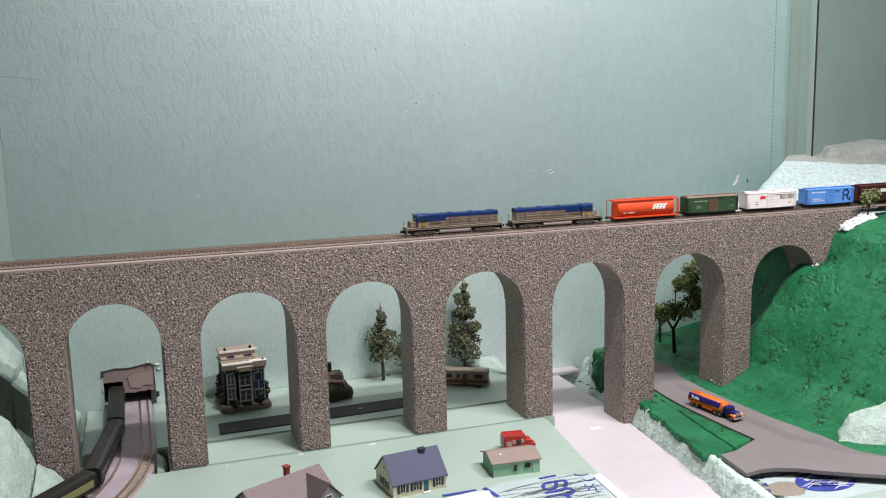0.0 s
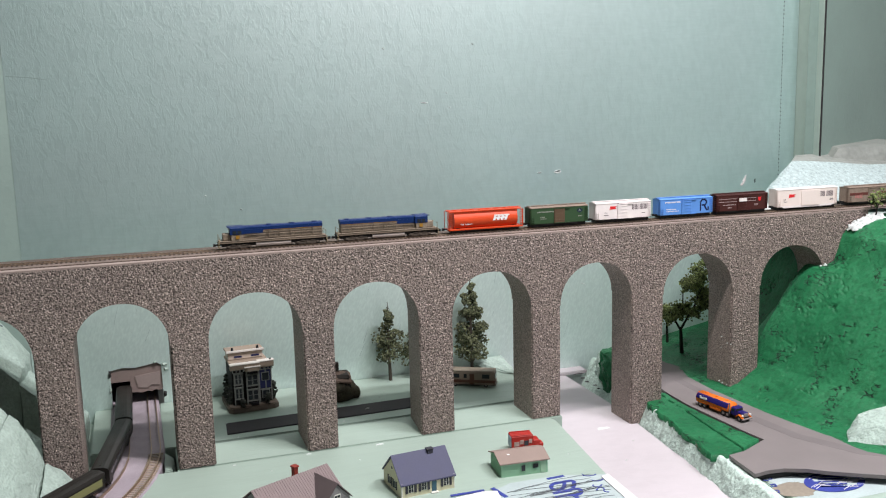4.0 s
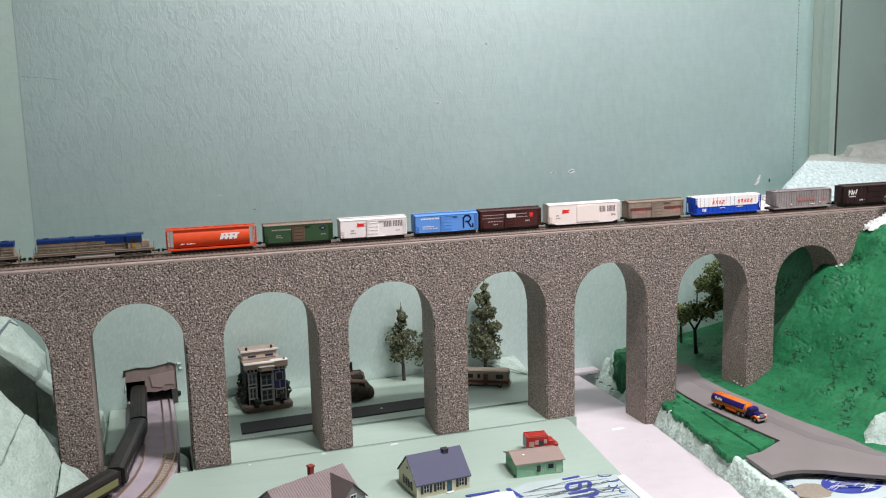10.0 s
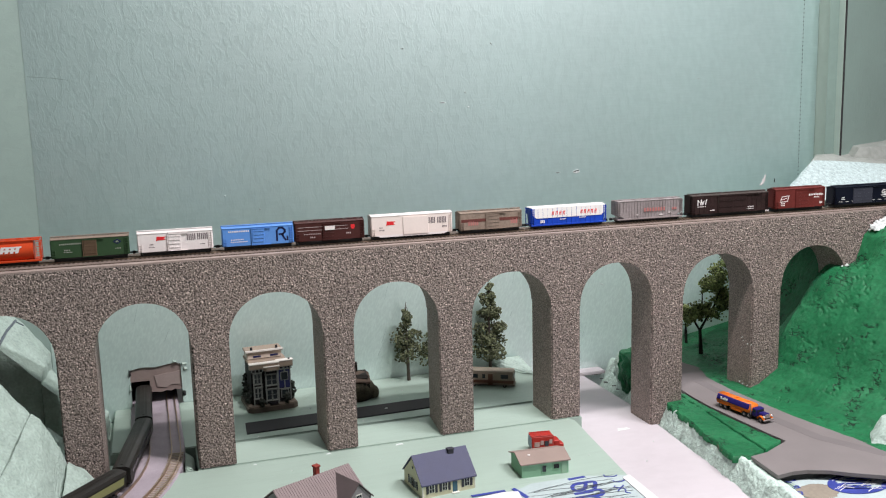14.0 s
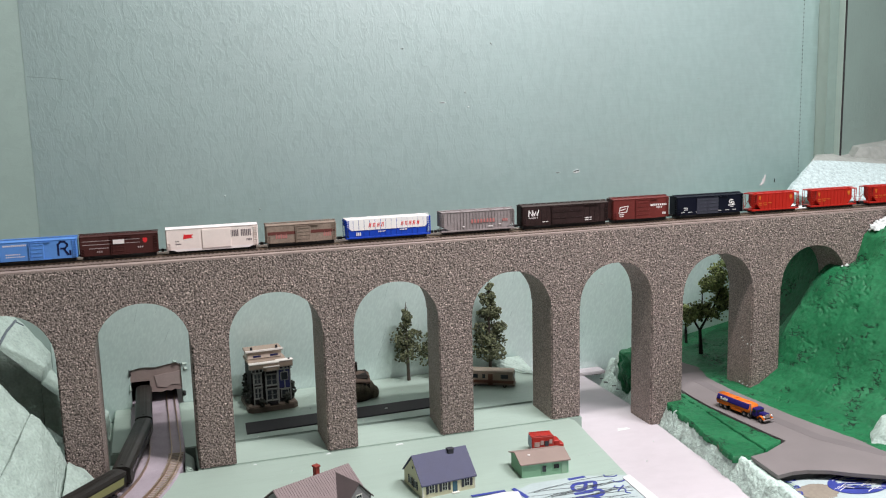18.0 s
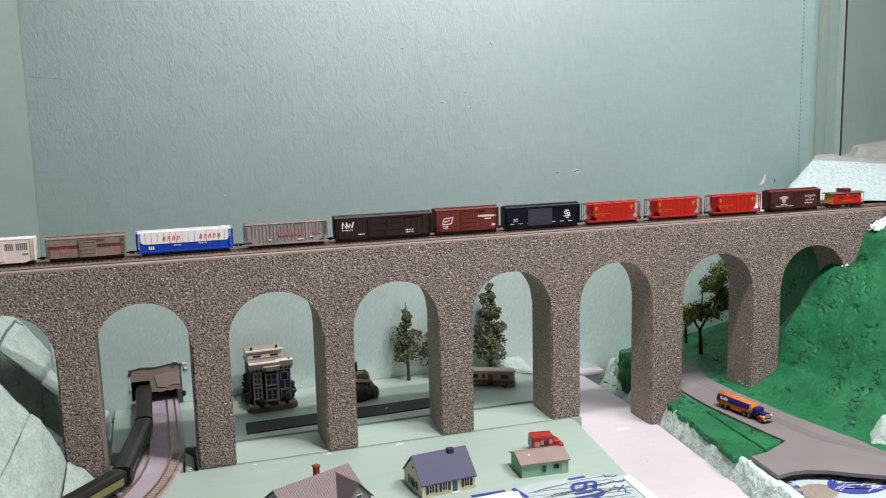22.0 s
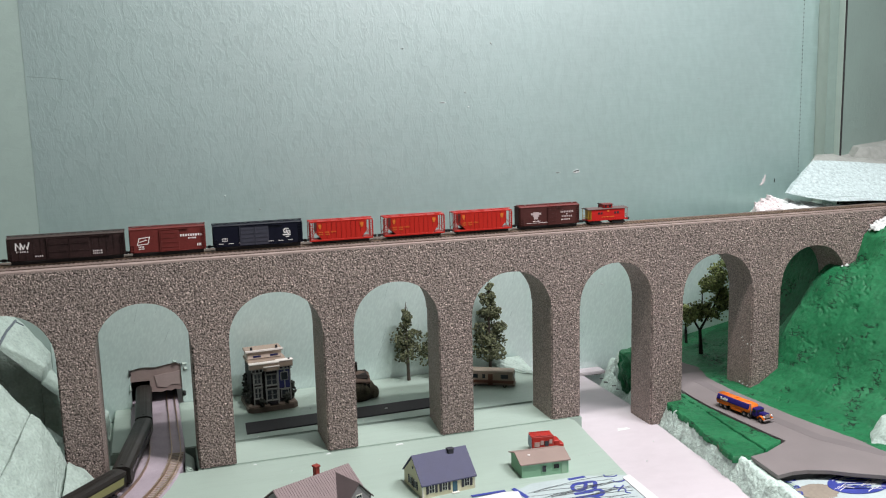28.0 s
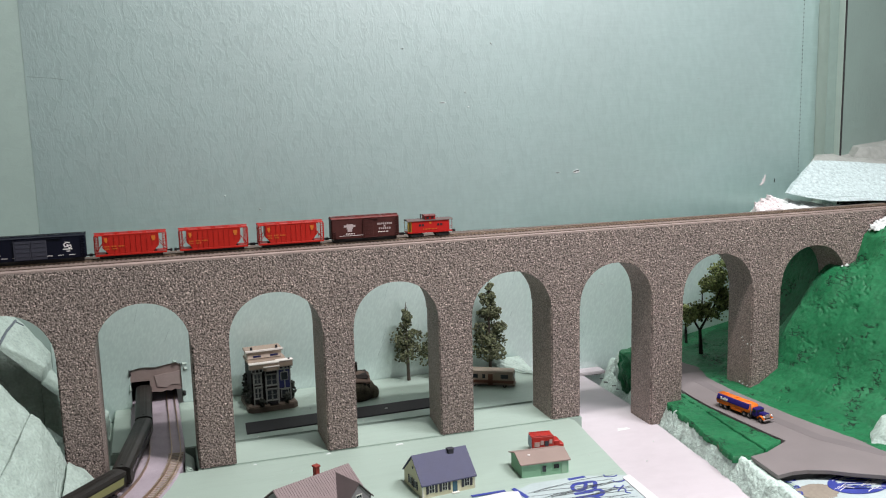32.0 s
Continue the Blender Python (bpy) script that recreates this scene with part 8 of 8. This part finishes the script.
SCUFF = foam_skin("scuffed_foam", (0.44, 0.53, 0.515), 0.55, 0.2, 0.8)


DENT_SHADE = plain("dent_shade", (0.06, 0.075, 0.07), 0.8, world_space=True)


def wall_marks():
    for x, z, w, h, a in ((0.388, 0.3795, 0.0095, 0.0019, 3), (0.421, 0.3925, 0.0032, 0.0018, 40), (0.425, 0.3725, 0.0026, 0.0014, -30), (0.589, 0.2757, 0.0125, 0.0056, -8), (0.560, 0.2755, 0.0080, 0.0020, 0), (0.134, 0.2480, 0.0040, 0.0016, 20),
                          (0.333, 0.452, 0.005, 0.0012, 10), (0.46, 0.458, 0.004, 0.0016, 40), (0.09, 0.268, 0.0024, 0.0014, 0), (0.63, 0.106, 0.010, 0.0010, 28), (0.372, 0.368, 0.003, 0.0009, 15), (0.79, 0.405, 0.005, 0.0008, 5)):
        bm = B()
        bmesh.ops.create_icosphere(bm, subdivisions=2, radius=1.0)
        for v in bm.verts:
            v.co = Vector((v.co.x * w / 2 * (1 + 0.3 * fuzz(v.co.x, v.co.z, x * 50, 1.5)), v.co.y * 0.0005, v.co.z * h / 2))
        ob = tagged(part("wall_dent", bm, PLASTER, None, "", True), "small pale dent in the foam backdrop", "dent", "", "structure")
        ob.matrix_world = pose(x, WY - 0.0002, z, 0, a, 0)
        if w > 0.0031 and z > 0.2:
            # dark lens high in the dent, coloured for the shade inside it
            bm = B()
            bmesh.ops.create_icosphere(bm, subdivisions=2, radius=1.0)
            for v in bm.verts:
                v.co = Vector((v.co.x * w * 0.38, v.co.y * 0.0004 - 0.0003, v.co.z * h * 0.19 + h * 0.18))
            ob = tagged(part("wall_dent_shade", bm, DENT_SHADE, None, "", True), "dark lens standing for the shade in a dent of the foam backdrop", "dent", "", "structure")
            ob.matrix_world = pose(x, WY - 0.0002, z, 0, a, 0)
    # the crease is a flat strip coloured as its shadow
    bm = B()
    stroke_pts = [(-0.1305, 0.4225), (-0.105, 0.4205), (-0.085, 0.4175)]
    for (xa, za), (xb, zb) in zip(stroke_pts, stroke_pts[1:]):
        prism(bm, [(xa, za), (xb, zb), (xb, zb + 0.0003), (xa, za + 0.0005)], "y", WY - 0.0003, WY + 0.0002)
    tagged(part("wall_crease", bm, plain("crease_shadow", (0.24, 0.31, 0.295), 0.8)), "crease in the foam backdrop, its shade drawn as a dark strip", "crease", "", "structure")
    bm = box(B(), 0.9302, 0.9318, WY - 0.0004, WY + 0.001, 0.2425, 0.2485)
    tagged(part("wall_slot", bm, DARK), "small dark slot in the foam backdrop", "slot", "", "structure")
    for k, (x, y, s) in enumerate(((0.085, -0.010, 0.0022), (0.166, -0.008, 0.003), (0.21, 0.125, 0.0022), (0.262, 0.112, 0.0026), (0.142, 0.142, 0.0016), (0.245, 0.170, 0.0014), (0.300, 0.176, 0.0014), (0.225, 0.080, 0.0016), (0.535, 0.0, 0.009), (0.288, 0.150, 0.0012), (0.276, 0.142, 0.0010), (0.296, 0.158, 0.0013), (0.268, 0.150, 0.0009), (0.172, 0.150, 0.0012), (0.180, 0.168, 0.0010), (0.098, 0.074, 0.0014), (0.150, 0.078, 0.0011), (0.246, -0.010, 0.0050), (0.305, -0.06, 0.0010), (0.215, -0.045, 0.0009), (0.41, -0.06, 0.0010), (0.43, -0.115, 0.0012), (0.12, -0.04, 0.0010), (0.51, -0.10, 0.0016), (0.548, -0.05, 0.0013))):
        z = -0.025 if x > 0.5 else (0.0012 if 0.086 < y < 0.13 and x < 0.33 else 0.0)
        rock("foam_crumb", [(x - s, y - s * 0.4, z + 0.0001), (x + s, y - s * 0.3, z + 0.0001), (x + s * 0.8, y + s * 0.4, z + 0.0001), (x - s * 0.6, y + s * 0.5, z + 0.0001), (x, y, z + 0.0012), (x + s * 0.4, y, z + 0.0010)],
             "loose white foam crumb", cuts=1, amp=0.0004, seed=60 + k, material=PLASTER)

    for k, (y, z, r) in enumerate(((0.020, 0.062, 0.0022), (0.030, 0.058, 0.0030), (0.016, 0.054, 0.0016), (0.022, 0.006, 0.0034), (0.012, 0.004, 0.0024))):
        rock("plaster_chip", [(0.7196, y - r, z - r * 0.5), (0.7196, y + r, z - r * 0.4), (0.7196, y, z + r * 0.6), (0.7188, y - r * 0.5, z), (0.7188, y + r * 0.4, z + r * 0.2), (0.7205, y, z)],
             "white plaster chip stuck on the viaduct pier", cuts=1, amp=0.0004, seed=80 + k, material=PLASTER)
    # pale scuffs dragged over the lower part of the backdrop
    rnd = random.Random(77)
    for k in range(46):
        x, z = rnd.uniform(-0.09, 0.72), rnd.uniform(0.02, 0.185)
        if -0.05 < x < 0.03 and z < 0.07:
            continue
        ln, w = rnd.uniform(0.006, 0.030), rnd.uniform(0.0003, 0.0009)
        a = radians(rnd.uniform(62, 80))
        dx, dz = ln * math.cos(a), ln * math.sin(a)
        bm = B()
        prism(bm, [(x, z), (x + w, z), (x + dx + w * 0.3, z + dz), (x + dx, z + dz)], "y", WY - 0.0003, WY + 0.0002)
        tagged(part("wall_scuff", bm, SCUFF), "faint pale scuff on the foam backdrop", "scuff", "scuffs on the backdrop", "structure")
    # torn foam round the tunnel mouth
    for k, (x, z, w, h) in enumerate(((0.0235, 0.0520, 0.0040, 0.0022), (0.0255, 0.0450, 0.0026, 0.0030), (0.0225, 0.0120, 0.0022, 0.0050), (-0.0435, 0.0460, 0.0016, 0.0050), (-0.0440, 0.0250, 0.0012, 0.0060), (0.0130, 0.0560, 0.0030, 0.0010))):
        rock("torn_foam", [(x - w, WY - 0.0002, z - h), (x + w, WY - 0.0002, z - h * 0.4), (x + w * 0.8, WY - 0.0002, z + h * 0.7), (x - w * 0.7, WY - 0.0002, z + h), (x - w * 0.3, WY - 0.0035, z), (x + w * 0.5, WY - 0.0028, z + h * 0.2), (x, WY + 0.001, z)],
             "torn flap of foam beside the tunnel mouth", cuts=2, amp=0.0012, seed=90 + k, freq=200, material=(OLIVE_FOAM, DARK)[k in (2, 3)])


wall_marks()


def ceiling_fittings():
    f = thing("pendant_lamp", pose(*KEY_AT, HANG_Z), "white round pendant lamp hung over the layout", "lamp", "lamps over the layout")
    bm = B()
    rod(bm, (0, 0, 0.004), (0, 0, 0.06), 0.075, 0.03, 24)
    part("shade", bm, CEILING, f)
    bm = B()
    rod(bm, (0, 0, 0.06), (0, 0, ROOF_Z - HANG_Z), 0.003, n=8)
    part("cord", bm, BLACK, f)
    f = thing("tube_light", pose(*PANEL_AT, HANG_Z), "long white tube light hung over the layout", "lamp", "lamps over the layout")
    part("housing", box(B(), -0.34, 0.34, -0.05, 0.05, 0.004, 0.045, 0.004), CEILING, f)
    for x in (-0.28, 0.28):
        bm = B()
        rod(bm, (x, 0, 0.045), (x, 0, ROOF_Z - HANG_Z), 0.002, n=6)
        part("chain", bm, BLACK, f)
    # unseen fixture, added to carry the room fill light
    f = thing("ceiling_fill_light", pose(1.75, -2.70, ROOF_Z), "long white ceiling light added unseen as room fill", "lamp", "room lights")
    part("housing", box(B(), -0.78, 0.78, -0.15, 0.15, -0.045, 0.0, 0.004), CEILING, f)


ceiling_fittings()


# ---- what moves: the train rolls west across the viaduct ----
def motions():
    for car, s in ROSTER:
        rows = []
        for k in range(17):
            t = 2.0 * k
            x = train_x(s, t)
            rows.append((t, pose(x, track_y(x), ZR, 0, 0, TRACK_ANGLE)))
        walk(car, rows)


motions()
